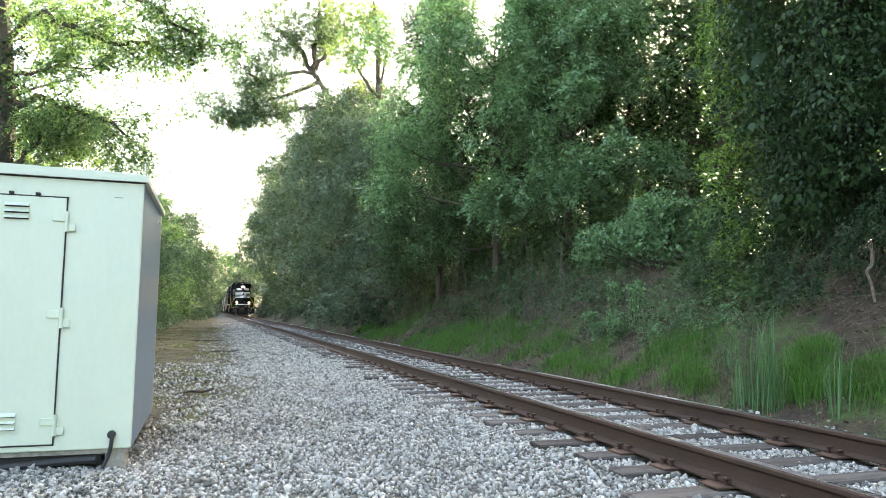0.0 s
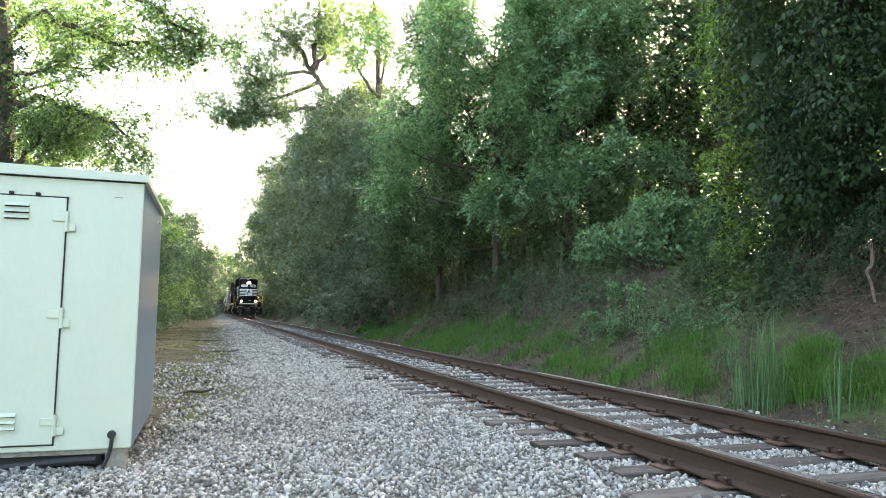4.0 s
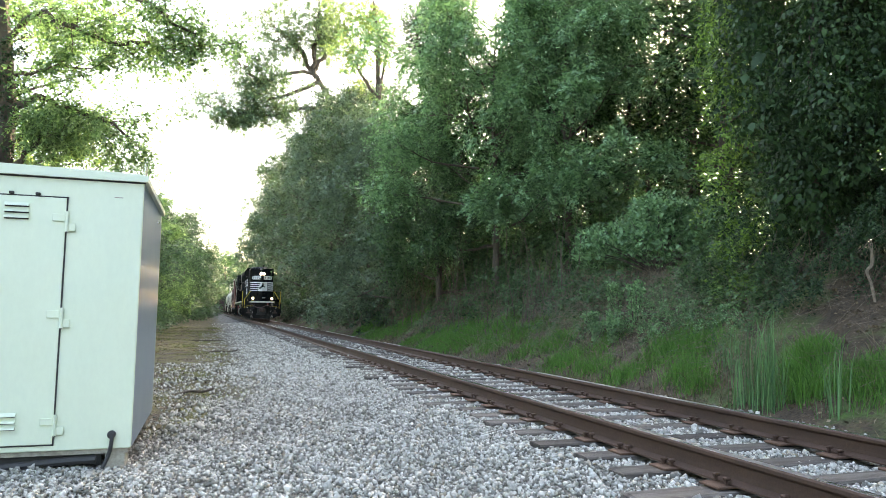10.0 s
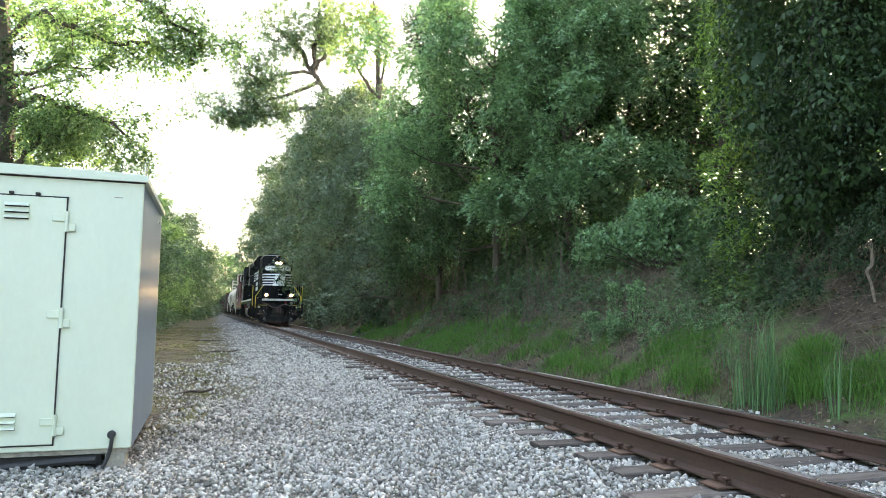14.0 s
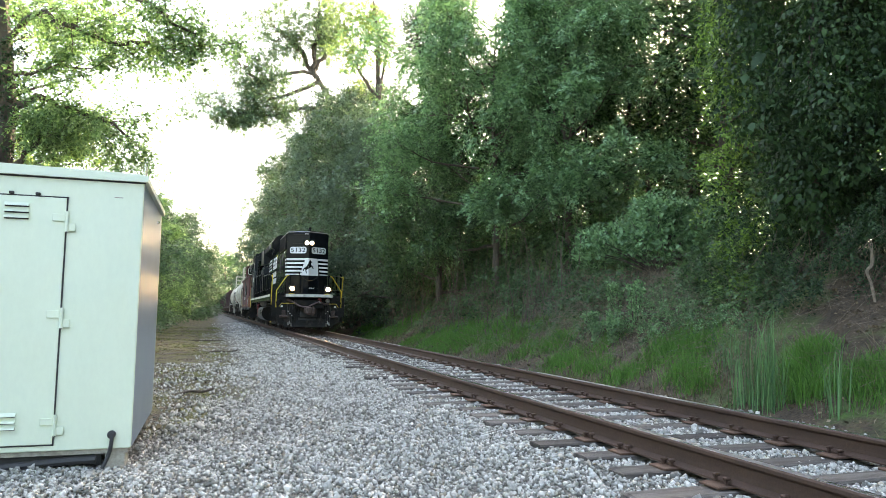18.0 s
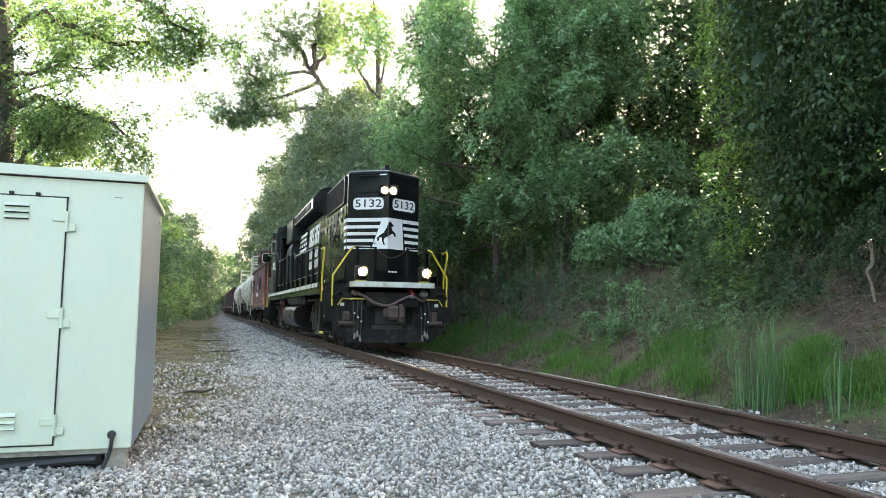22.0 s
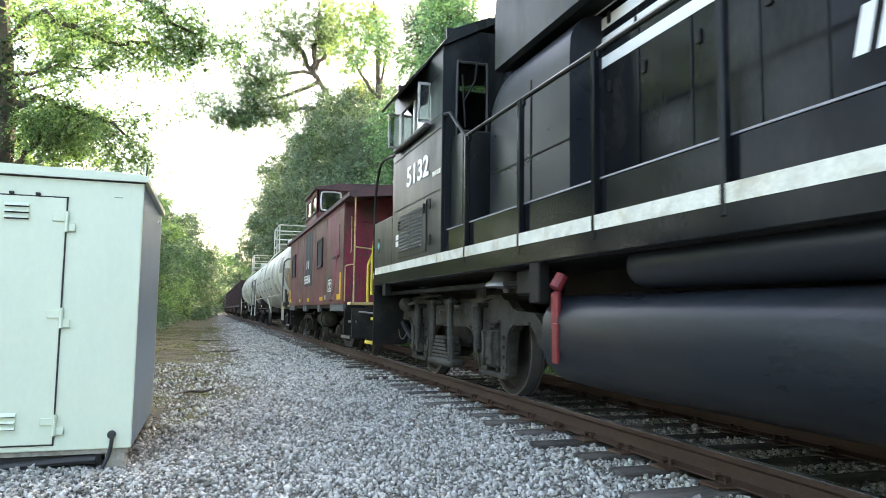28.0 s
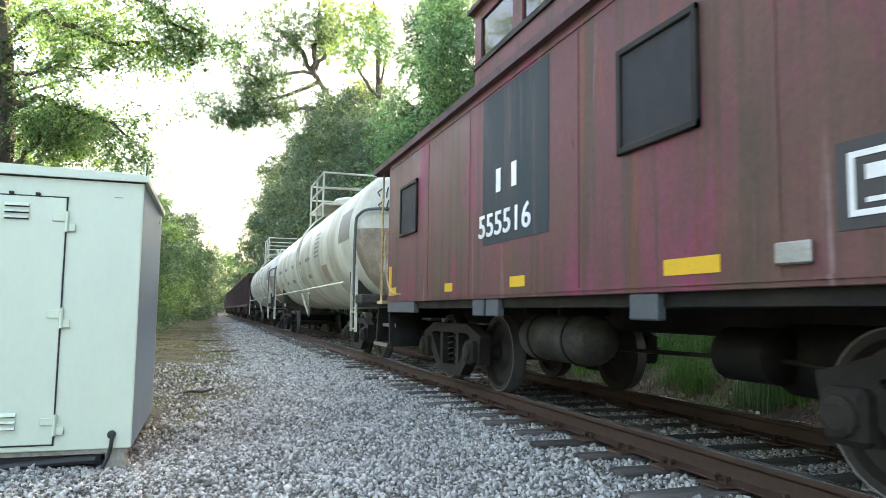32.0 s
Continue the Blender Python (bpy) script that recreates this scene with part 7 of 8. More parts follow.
            for x in ((0.80, 0.38) if d < 0 else (1.08, 0.55)):
                part("railing_post", Geo().box(s * x - 0.03, s * x + 0.03, yr - 0.02, yr + 0.02, 1.45, 2.33, 0.01), M_BLACK, t)
            if d < 0:
                part("orange_notice", Geo().box(s * 1.512, s * 1.518, ye + d * 0.2, ye + d * 0.46, 1.32, 1.40), M_ORANGE, t, "orange notice")
    chain = [(-0.36 + 0.72 * k / 12, -3.14, 2.29 - 0.20 * math.sin(math.pi * k / 12)) for k in range(13)]
    part("platform_chain", Geo().tube(chain, 0.010, 6), M_UNDER, t, "sagging dark chain")
    # walkway rails
    for s in (-1, 1):
        part("walkway_rail", Geo().tube([(s * 1.48, -2.3, 2.32), (s * 1.48, -1.05, 2.42), (s * 1.48, 2.9, 2.50), (s * 1.48, 3.1, 2.42), (s * 1.48, 3.4, 2.64), (s * 1.48, 8.7, 2.68), (s * 1.48, 9.2, 3.06), (s * 1.50, 9.34, 3.08)], 0.02, 8), M_CABPAINT, t)
        for y in posts:
            top = 2.44 if y < 3 else 2.66
            part("rail_post", Geo().box(s * 1.47, s * 1.525, y - 0.022, y + 0.022, 1.36, top, 0.008).box(s * 1.46, s * 1.50, y - 0.03, y + 0.03, top - 0.06, top + 0.02, 0.01), M_BLACK, t)
    # rear curved grab pipe at the cab
    part("cab_grab_pipe", Geo().tube(smooth_bar([(-1.52, 11.5, 3.06), (-1.5, 12.4, 3.12), (-1.5, 12.74, 2.7), (-1.5, 12.78, 2.2), (-1.5, 12.76, 1.5)], 5), 0.02, 8), M_UNDER, t, smooth=True)
    # under the deck
    tank = [(-1.02, 1.03), (-1.25, 1.01), (-1.38, 0.95), (-1.44, 0.84), (-1.45, 0.62), (-1.40, 0.48), (-1.25, 0.36), (-0.9, 0.27)]
    ft = part("fuel_tank", Geo().prism(tank + [(-x, z) for x, z in reversed(tank)], 1, 3.15, 7.0), M_TANKB, t, "smooth black fuel tank", smooth=True)
    part("tank_end_ring", Geo().prism([(x * 1.008, z) for x, z in tank] + [(-x * 1.008, z) for x, z in reversed(tank)], 1, 3.10, 3.17), M_UNDER, ft)
    part("fuel_filler", Geo().box(-1.46, -1.40, 6.75, 6.84, 0.74, 1.04, 0.02).cyl((-1.44, 6.79, 1.06), (-1.38, 6.79, 1.16), 0.05, seg=10), M_REDPAINT, ft, "red fuel filler")
    part("sight_gauge", Geo().box(-1.465, -1.44, 6.72, 6.80, 0.50, 0.80, 0.005), M_REDPAINT, ft, "red gauge strip")
    for s in (-1, 1):
        part("air_reservoir", Geo().lathe((s * 1.24, 2.0, 1.19), (0, 1, 0), [(0, 0.05), (0.05, 0.13), (0.14, 0.155), (3.85, 0.155), (3.94, 0.13), (3.99, 0.05)], 20), M_TANKB, t, "long black air reservoir", smooth=True)
        for y in (1.2, 7.25):
            part("cable_box", Geo().box(s * 1.1, s * 1.4, y, y + 0.35, 1.02, 1.24, 0.02), M_UNDER, t)
        for a, b in ((-2.4, 1.9), (7.2, 12.6)):
            part("brake_pipe", Geo().tube([(s * 1.3, a, 1.14), (s * 1.3, b, 1.14)], 0.03, 8), M_UNDER, t)
        for a, z in ((12.0, 1.1), (6.95, 0.95)):
            part("lifting_bracket", Geo().box(s * 1.40, s * 1.50, a, a + 0.18, z, 1.28, 0.01), M_UNDER, t)
    part("bell", Geo().lathe((-1.22, 8.22, 1.40), (0, 0, -1), [(0, 0.05), (0.02, 0.09), (0.14, 0.11), (0.21, 0.145), (0.25, 0.195), (0.275, 0.205), (0.285, 0.19), (0.30, 0.04), (0.335, 0.03)], 24), M_STEEL, t, "grey cast bell", smooth=True)
    part("coupler", Geo().box(-0.12, 0.12, 13.4, 13.95, 0.72, 0.98, 0.03).box(-0.24, 0.2, 13.85, 14.12, 0.66, 1.02, 0.06), M_RUST, t, "rust brown knuckle coupler")
    part("rear_platform_edge", Geo().box(-1.40, 1.40, 13.34, 13.37, 1.40, 1.49, 0.006), M_STRIP, t, "white platform edge")
    part("rear_tool_box", Geo().box(-1.38, -1.05, 13.15, 13.36, 1.50, 1.80, 0.02), M_BLACK, t)
    part("tool_box_stripe", Geo().box(-1.33, -1.10, 13.36, 13.366, 1.60, 1.68), M_STRIP, t, "white stripe")
    part("rear_pilot", Geo().box(-1.0, 1.0, 13.30, 13.35, 0.42, 1.38), M_UNDER, t)
    part("rear_hose", Geo().tube(smooth_bar([(-0.9, 13.5, 1.2), (-1.0, 12.9, 1.0), (-1.05, 12.75, 0.75), (-1.0, 12.3, 0.45)]), 0.03, 8), M_HOSE, t, smooth=True)
    for yc in (-0.02, 10.36):
        loco_truck(t, yc)
    return t


TRAIN = [locomotive()]

# ---- caboose and freight cars ----
def weathered_paint(name, base, layers, rough=0.55):
    """Old paint: each layer is (colour, scale, stretch, threshold, softness) laid over the one before."""
    m = mat(name, base, rough, 0, 0.2, 2.0, 35, 0.04, spec=0.18)
    n, l = m.node_tree.nodes, m.node_tree.links
    mix0 = next(a for a in n if a.type == "MIX")
    target = mix0.outputs["Result"].links[0].to_socket
    last = mix0.outputs["Result"]
    tc = next(a for a in n if a.type == "TEX_COORD")
    for colour, scale, stretch, at, soft in layers:
        mp = n.new("ShaderNodeMapping")
        mp.inputs["Scale"].default_value = stretch
        mp.inputs["Location"].default_value = (scale * 3.1, at * 17.0, scale)
        l.new(tc.outputs["Object"], mp.inputs["Vector"])
        t = n.new("ShaderNodeTexNoise")
        t.inputs["Scale"].default_value = scale
        t.inputs["Detail"].default_value = 7.0
        t.inputs["Roughness"].default_value = 0.62
        l.new(mp.outputs[0], t.inputs["Vector"])
        r = n.new("ShaderNodeMapRange")
        l.new(t.outputs["Fac"], r.inputs[0])
        for k, v in enumerate((at, at + soft, 0.0, 0.9)):
            r.inputs[k + 1].default_value = v
        x = n.new("ShaderNodeMix")
        x.data_type = "RGBA"
        l.new(r.outputs[0], x.inputs["Factor"])
        l.new(last, x.inputs["A"])
        x.inputs["B"].default_value = (*colour, 1)
        last = x.outputs["Result"]
    l.new(last, target)
    return m


M_CAB_RED = weathered_paint("faded_red_caboose_paint", (0.150, 0.056, 0.060), [
    ((0.118, 0.066, 0.048), 0.8, (1, 1.0, 0.55), 0.47, 0.14),
    ((0.225, 0.044, 0.082), 1.1, (1, 1.0, 0.40), 0.52, 0.10),
    ((0.090, 0.056, 0.040), 2.4, (1, 2.4, 0.10), 0.52, 0.08),
    ((0.270, 0.195, 0.180), 3.2, (1, 2.2, 0.12), 0.63, 0.12),
    ((0.190, 0.065, 0.034), 3.0, (1, 2.6, 0.09), 0.60, 0.07),
    ((0.050, 0.037, 0.032), 5.0, (1, 1.0, 0.7), 0.66, 0.05)])
M_CAB_END = mat("red_caboose_end_paint", (0.21, 0.030, 0.050), 0.55, 0, 0.25, 1.6, 35, 0.06, (0.085, 0.050, 0.042), 2.2, 0.50, stretch=(1, 1, 0.35), spec=0.25)
M_CAB_PINK = mat("faded_pink_red_paint", (0.32, 0.10, 0.13), 0.6, 0, 0.2, 4, 40, 0.06)
M_CAB_ROOF = mat("sooty_roof_red", (0.11, 0.055, 0.055), 0.8, 0, 0.3, 2, 40, 0.15, (0.05, 0.04, 0.04), 1.5)
M_NAVY = mat("faded_dark_blue_panel", (0.026, 0.040, 0.046), 0.6, 0, 0.25, 2, 40, 0.06, (0.105, 0.070, 0.070), 2.6, 0.6, stretch=(1, 2.0, 0.2), spec=0.18)
M_SCREEN = mat("black_window_screen", (0.020, 0.020, 0.022), 0.8, 0, 0.25, 6, 120, 0.2)
M_PALEYEL = mat("worn_pale_yellow_paint", (0.50, 0.36, 0.15), 0.55, 0, 0.25, 6, 60, 0.1, (0.30, 0.19, 0.10), 9, 0.55)
M_MARKYEL = mat("yellow_reflector_patch", (0.70, 0.40, 0.012), 0.45, 0, 0.08, 4, 50, 0.03)
M_GREY_SILL = mat("grey_under_sill", (0.075, 0.085, 0.090), 0.6, 0, 0.25)
M_TANKW = mat("off_white_tank_paint", (0.60, 0.60, 0.51), 0.5, 0, 0.12, 1.0, 30, 0.04, (0.42, 0.39, 0.30), 0.9, 0.50, stretch=(1, 0.9, 0.5))
M_TANKDIRT = mat("brown_stained_tank_end", (0.30, 0.235, 0.17), 0.6, 0, 0.3, 2.5, 40, 0.08, (0.50, 0.47, 0.40), 2.0, 0.55)
M_TANKMARK = mat("faded_stencil_paint", (0.20, 0.19, 0.165), 0.6, 0, 0.25, 5)
M_SPRAY = mat("black_spray_paint", (0.03, 0.03, 0.03), 0.6, 0, 0.2)
M_HOPPER = mat("dark_oxide_hopper_paint", (0.060, 0.032, 0.030), 0.8, 0, 0.35, 1.4, 30, 0.15, (0.035, 0.028, 0.028), 1.0, stretch=(1, 1, 0.4))
M_AMBER = lamp_mat("amber_marker_lens", (1.0, 0.16, 0.02), 0.18)


def freight_truck(car, yc, material=None, wheels=True):
    """Two-axle cast freight truck: side frames of bars with open windows, springs, journal boxes."""
    m = material or M_FTRUCK
    b = part("truck_bolster", Geo().box(-1.0, 1.0, yc - 0.2, yc + 0.2, 0.42, 0.72, 0.04), M_UNDER, car)
    for s in (-1, 1):
        x0, x1 = s * 0.99, s * 1.12
        g = Geo()
        g.prism([(yc + a, z) for a, z in [(-1.02, 0.62), (-0.62, 0.74), (0.62, 0.74), (1.02, 0.62), (1.02, 0.52), (0.6, 0.63), (-0.6, 0.63), (-1.02, 0.52)]], 0, x0, x1)
        g.prism([(yc + a, z) for a, z in [(-0.42, 0.13), (0.42, 0.13), (0.36, 0.24), (-0.36, 0.24)]], 0, x0, x1)
        for d in (-1, 1):
            g.prism([(yc + d * a, z) for a, z in [(0.40, 0.14), (0.88, 0.52), (0.72, 0.60), (0.30, 0.24)]], 0, x0, x1)
            g.prism([(yc + d * a, z) for a, z in [(0.24, 0.20), (0.34, 0.20), (0.34, 0.68), (0.24, 0.68)]], 0, x0, x1)
            g.prism([(yc + d * a, z) for a, z in [(0.72, 0.30), (1.0, 0.30), (1.05, 0.62), (0.70, 0.62)]], 0, x0, x1)
        part("side_frame", g, m, b, "dusty cast truck side frame")
        for dy in (-0.84, 0.84):
            jb = Geo().box(s * 1.02, s * 1.20, yc + dy - 0.12, yc + dy + 0.12, 0.30, 0.56, 0.03)
            jb.lathe((s * 1.195, yc + dy, 0.43), (s, 0, 0), [(0, 0.10), (0.025, 0.095), (0.04, 0.06)], 12)
            part("journal_box", jb, m, b)
        for dy in (-0.12, 0.12):
            part("coil_spring", Geo().tube([(s * 1.02 + 0.06 * math.cos(a), yc + dy + 0.06 * math.sin(a), 0.25 + 0.010 * k) for k, a in ((k, 0.9 * k) for k in range(36))], 0.014, 5), M_UNDER, b)
    if wheels:
        for dy in (-0.84, 0.84):
            wheelset(car, yc + dy, 0.42)


def caboose():
    t = thing("caboose", "weathered red caboose with a cupola and yellow hand rails", "caboose")
    Y0, Y1 = 15.5, 24.95
    for s in (-1, 1):
        w = part("side_wall", Geo().box(s * 1.46, s * 1.50, Y0, Y1, 1.0, 3.0, 0.004), M_CAB_RED, t, "faded red steel side")
        part("letter_rail", Geo().box(s * 1.50, s * 1.508, Y0, Y1, 2.90, 2.93).box(s * 1.50, s * 1.508, Y0, Y1, 1.03, 1.05), M_CAB_RED, w)
        for y in (17.6, 19.42, 21.6, 23.0):
            part("sheet_seam", Geo().box(s * 1.50, s * 1.504, y, y + 0.015, 1.05, 2.9), M_CAB_RED, w)
        for a, b in ((18.12, 18.90), (23.45, 24.25)):
            f = part("window_frame", Geo().box(s * 1.50, s * 1.53, a, b, 1.86, 1.91, 0.008).box(s * 1.50, s * 1.53, a, b, 2.49, 2.54, 0.008).box(s * 1.50, s * 1.53, a, a + 0.05, 1.86, 2.54, 0.008).box(s * 1.50, s * 1.53, b - 0.05, b, 1.86, 2.54, 0.008), M_UNDER, t, "dark window frame")
            part("window_screen", Geo().box(s * 1.50, s * 1.512, a + 0.04, b - 0.04, 1.90, 2.50), M_SCREEN, f, "black screened window")
        part("under_sill", Geo().box(s * 1.42, s * 1.49, Y0 - 0.02, 17.0, 0.86, 1.0, 0.008), M_GREY_SILL, t, "grey sill")
        part("under_sill", Geo().box(s * 1.42, s * 1.49, 23.6, Y1 + 0.02, 0.86, 1.0, 0.008), M_GREY_SILL, t, "grey sill")
        for y in (18.55, 20.9, 21.25):
            part("jacking_bracket", Geo().box(s * 1.42, s * 1.49, y, y + 0.28, 0.84, 1.0, 0.01), M_GREY_SILL, t)
    part("underframe", Geo().box(-1.44, 1.44, Y0, Y1, 0.92, 1.0).box(-0.3, 0.3, 14.6, 25.8, 0.72, 0.95, 0.02), M_UNDER, t)
    # end walls with doors
    for y, d in ((Y0, -1), (Y1, 1)):
        e = part("end_wall", Geo().box(-1.46, 1.46, y, y - d * 0.04, 1.0, 3.12), M_CAB_END, t, "red end wall")
        part("end_door", Geo().box(-0.62, 0.12, y, y + d * 0.025, 1.02, 2.95, 0.006), M_CAB_END, e)
        part("door_glass", Geo().box(-0.52, 0.02, y + d * 0.025, y + d * 0.032, 2.02, 2.78), M_GLASS, e, "dark door window")
        part("door_backing", Geo().box(-0.52, 0.02, y + d * 0.024, y + d * 0.028, 2.02, 2.78), M_SCREEN, e)
        for x in (-1.3, 0.5):
            part("end_panel_seam", Geo().box(x, x + 0.55, y, y + d * 0.006, 1.95, 1.965), M_CAB_ROOF, e)
        part("end_grab", Geo().tube([(-1.36, y, 2.70), (-1.36, y + d * 0.07, 2.68), (-1.36, y + d * 0.07, 2.02), (-1.36, y, 2.0)], 0.010, 6), M_PALEYEL, e, "worn yellow grab iron")
        part("end_grab", Geo().tube([(-1.15, y, 2.62), (-1.15, y + d * 0.06, 2.62), (-0.8, y + d * 0.06, 2.62), (-0.8, y, 2.62)], 0.013, 6), M_CAB_END, e)
        # platform, roof overhang, posts, rails, steps
        yo = y + d * 0.78
        part("platform", Geo().box(-1.05, 1.05, y, yo, 0.92, 1.0, 0.01).box(-1.0, 1.0, yo, yo + d * 0.06, 0.78, 1.02, 0.01), M_UNDER, t)
        part("platform_edge", Geo().box(-1.48, -1.02, yo - d * 0.02, yo - d * 0.35, 0.98, 1.03, 0.006), M_PALEYEL, t, "worn yellow platform edge")
        for s in (-1, 1):
            part("corner_post", Geo().tube([(s * 1.42, yo - d * 0.06, 1.0), (s * 1.42, yo - d * 0.06, 3.06)], 0.0165, 8), M_PALEYEL, t, "worn yellow post")
            part("platform_rail", Geo().tube([(s * 1.42, yo - d * 0.06, 2.05), (s * 0.72, yo - d * 0.06, 1.98)], 0.0135, 8), M_PALEYEL, t, "worn yellow rail")
            part("rail_upright", Geo().cyl((s * 1.0, yo - d * 0.06, 1.0), (s * 1.0, yo - d * 0.06, 2.0), 0.012, seg=6), M_PALEYEL, t)
            part("step_grab", Geo().tube(smooth_bar([(s * 1.46, y + d * 0.02, 1.05), (s * 1.46, y + d * 0.02, 1.62), (s * 1.46, y + d * 0.10, 1.73), (s * 1.42, y + d * 0.62, 1.73)], 4), 0.0125, 8), M_PALEYEL, t, "worn yellow grab rail", smooth=True)
            st = part("step_back", Geo().box(s * 0.98, s * 1.0, y, yo, 0.4, 0.92), M_UNDER, t, "grey steel end steps")
            part("step_side", Geo().prism([(y + d * 0.04, 0.92), (y - d * 0.06, 0.38), (y + d * 0.02, 0.38), (y + d * 0.08, 0.92)], 0, s * 1.0, s * 1.46), M_UNDER, st)
            part("step_side", Geo().prism([(yo - d * 0.03, 0.92), (yo + d * 0.07, 0.38), (yo, 0.38), (yo - d * 0.07, 0.92)], 0, s * 1.0, s * 1.46), M_UNDER, st)
            for k, z in enumerate((0.40, 0.68)):
                part("step_tread", Geo().box(s * (1.02), s * (1.49 - 0.12 * k), y - d * 0.02, yo + d * 0.02, z - 0.025, z + 0.01, 0.006), M_UNDER, st)
                part("tread_edge", Geo().box(s * (1.49 - 0.12 * k), s * (1.505 - 0.12 * k), y - d * 0.02, yo + d * 0.02, z - 0.035, z + 0.014), M_STEEL, st, "worn steel step edge")
        part("uncoupling_lever", Geo().tube([(-1.35, yo + d * 0.1, 0.86), (-1.0, yo + d * 0.12, 0.82), (-0.3, yo + d * 0.12, 0.86)], 0.016, 6), M_STEEL, t)
        part("air_hose", Geo().tube(smooth_bar([(-0.95, yo + d * 0.1, 0.72), (-0.9, yo + d * 0.2, 0.5), (-0.6, yo + d * 0.35, 0.36), (-0.2, yo + d * 0.5, 0.36)]), 0.025, 8), M_HOSE, t, smooth=True)
        part("hose_handle", Geo().tube(smooth_bar([(-1.0, yo + d * 0.11, 0.80), (-0.96, yo + d * 0.14, 0.62), (-1.06, yo + d * 0.13, 0.50)]), 0.022, 8), M_STEEL, t, "pale bent lever", smooth=True)
        part("coupler", Geo().box(-0.12, 0.12, yo, yo + d * 0.5, 0.72, 0.98, 0.03).box(-0.22, 0.22, yo + d * 0.42, yo + d * 0.66, 0.66, 1.02, 0.05), M_RUST, t, "rusty coupler")
    # hand brake on the leading platform
    sh = [(-1.02, 1.0), (-0.46, 1.0), (-0.46, 1.93), (-0.50, 1.97), (-0.95, 1.97), (-1.0, 1.94), (-1.02, 1.88)]
    part("brake_shield", Geo().prism(sh, 1, 14.76, 14.79), M_CAB_END, t, "rust-streaked red platform shield")
    part("brake_stand", Geo().box(-0.45, -0.10, 14.70, 14.86, 1.80, 2.27, 0.05).prism([(-0.44, 1.0), (-0.14, 1.0), (-0.18, 1.82), (-0.40, 1.82)], 1, 14.74, 14.82), M_CAB_END, t, "red hand brake housing")
    ctr = Vector((-0.67, 14.86, 2.13))
    bw = part("brake_wheel", Geo().tube([ctr + Vector((0.20 * math.cos(a), 0, 0.20 * math.sin(a))) for a in (2 * math.pi * i / 24 for i in range(25))], 0.020, 8), M_CAB_PINK, t, "faded pink spoked brake wheel", smooth=True)
    g = Geo().lathe(ctr + Vector((0, 0.02, 0)), (0, -1, 0), [(0, 0.085), (0.05, 0.08), (0.09, 0.05), (0.10, 0.0)], 16)
    for k in range(6):
        a = 2 * math.pi * k / 6 + 0.3
        g.cyl(ctr, ctr + Vector((0.2 * math.cos(a), 0, 0.2 * math.sin(a))), 0.014, seg=6)
    part("wheel_spokes", g, M_CAB_PINK, bw, smooth=True)
    part("wheel_shaft", Geo().cyl(ctr, ctr + Vector((0.25, 0, -0.02)), 0.03, seg=8), M_CAB_END, bw)
    # roof
    ro = [(-1.56, 2.98), (-1.56, 3.06), (-1.1, 3.20), (-0.4, 3.28), (0.4, 3.28), (1.1, 3.20), (1.56, 3.06), (1.56, 2.98), (1.4, 2.98), (0.4, 3.2), (-0.4, 3.2), (-1.4, 2.98)]
    rf = part("roof", Geo().prism(ro, 1, 14.70, 25.75), M_CAB_ROOF, t, "sooty red arched roof")
    for y in (14.68, 25.75):
        part("roof_fascia", Geo().prism([(-1.56, 3.06), (-1.1, 3.20), (-0.4, 3.28), (0.4, 3.28), (1.1, 3.20), (1.56, 3.06), (1.5, 2.96), (0.5, 3.06), (-0.5, 3.06), (-1.5, 2.96)], 1, y, y + 0.03), M_CAB_ROOF, rf)
    part("marker_lamp", Geo().cyl((-0.20, 14.68, 3.10), (-0.20, 14.56, 3.10), 0.10, seg=16), M_UNDER, t)
    part("marker_ring", Geo().tube([(-0.20 + 0.085 * math.cos(a), 14.555, 3.10 + 0.085 * math.sin(a)) for a in (2 * math.pi * i / 18 for i in range(19))], 0.016, 6), M_PLACARD, t, "pale lamp ring")
    part("marker_lens", Geo().lathe((-0.20, 14.56, 3.10), (0, -1, 0), [(0, 0.07), (0.012, 0.065), (0.02, 0.04)], 16), M_AMBER, t, "orange marker lens", smooth=True)
    part("small_lamp", Geo().box(-0.56, -0.46, 14.62, 14.68, 2.78, 2.90, 0.01), M_PLACARD, t, "small white reflector lamp")
    part("running_board", Geo().box(-0.28, 0.28, 14.75, 19.4, 3.34, 3.37).box(-0.28, 0.28, 21.6, 25.7, 3.34, 3.37), M_CAB_ROOF, rf)
    # cupola
    cb = part("cupola_base", Geo().box(-1.48, 1.48, 19.5, 21.55, 3.0, 3.32, 0.006), M_CAB_RED, t)
    for s in (-1, 1):
        part("cupola_wall", Geo().box(s * 1.43, s * 1.48, 19.5, 21.55, 3.76, 3.92), M_CAB_RED, cb)
        for a, b in ((19.5, 19.66), (20.42, 20.62), (21.38, 21.55)):
            part("cupola_post", Geo().box(s * 1.43, s * 1.48, a, b, 3.32, 3.76), M_CAB_RED, cb)
        for a, b in ((19.66, 20.42), (20.62, 21.38)):
            w = part("cupola_pane", Geo().box(s * 1.45, s * 1.46, a, b, 3.32, 3.76), M_GLASS, cb, "cupola window pane")
            w.visible_shadow = False
        part("cupola_trim", Geo().box(s * 1.48, s * 1.50, 19.5, 21.55, 3.28, 3.34, 0.004), M_UNDER, cb)
    for y, d in ((19.5, -1), (21.55, 1)):
        for a, b in ((-1.48, -1.40), (-0.86, -0.78), (0.78, 0.86), (1.40, 1.48)):
            part("cupola_post", Geo().box(a, b, y, y - d * 0.05, 3.32, 3.92), M_CAB_END, cb)
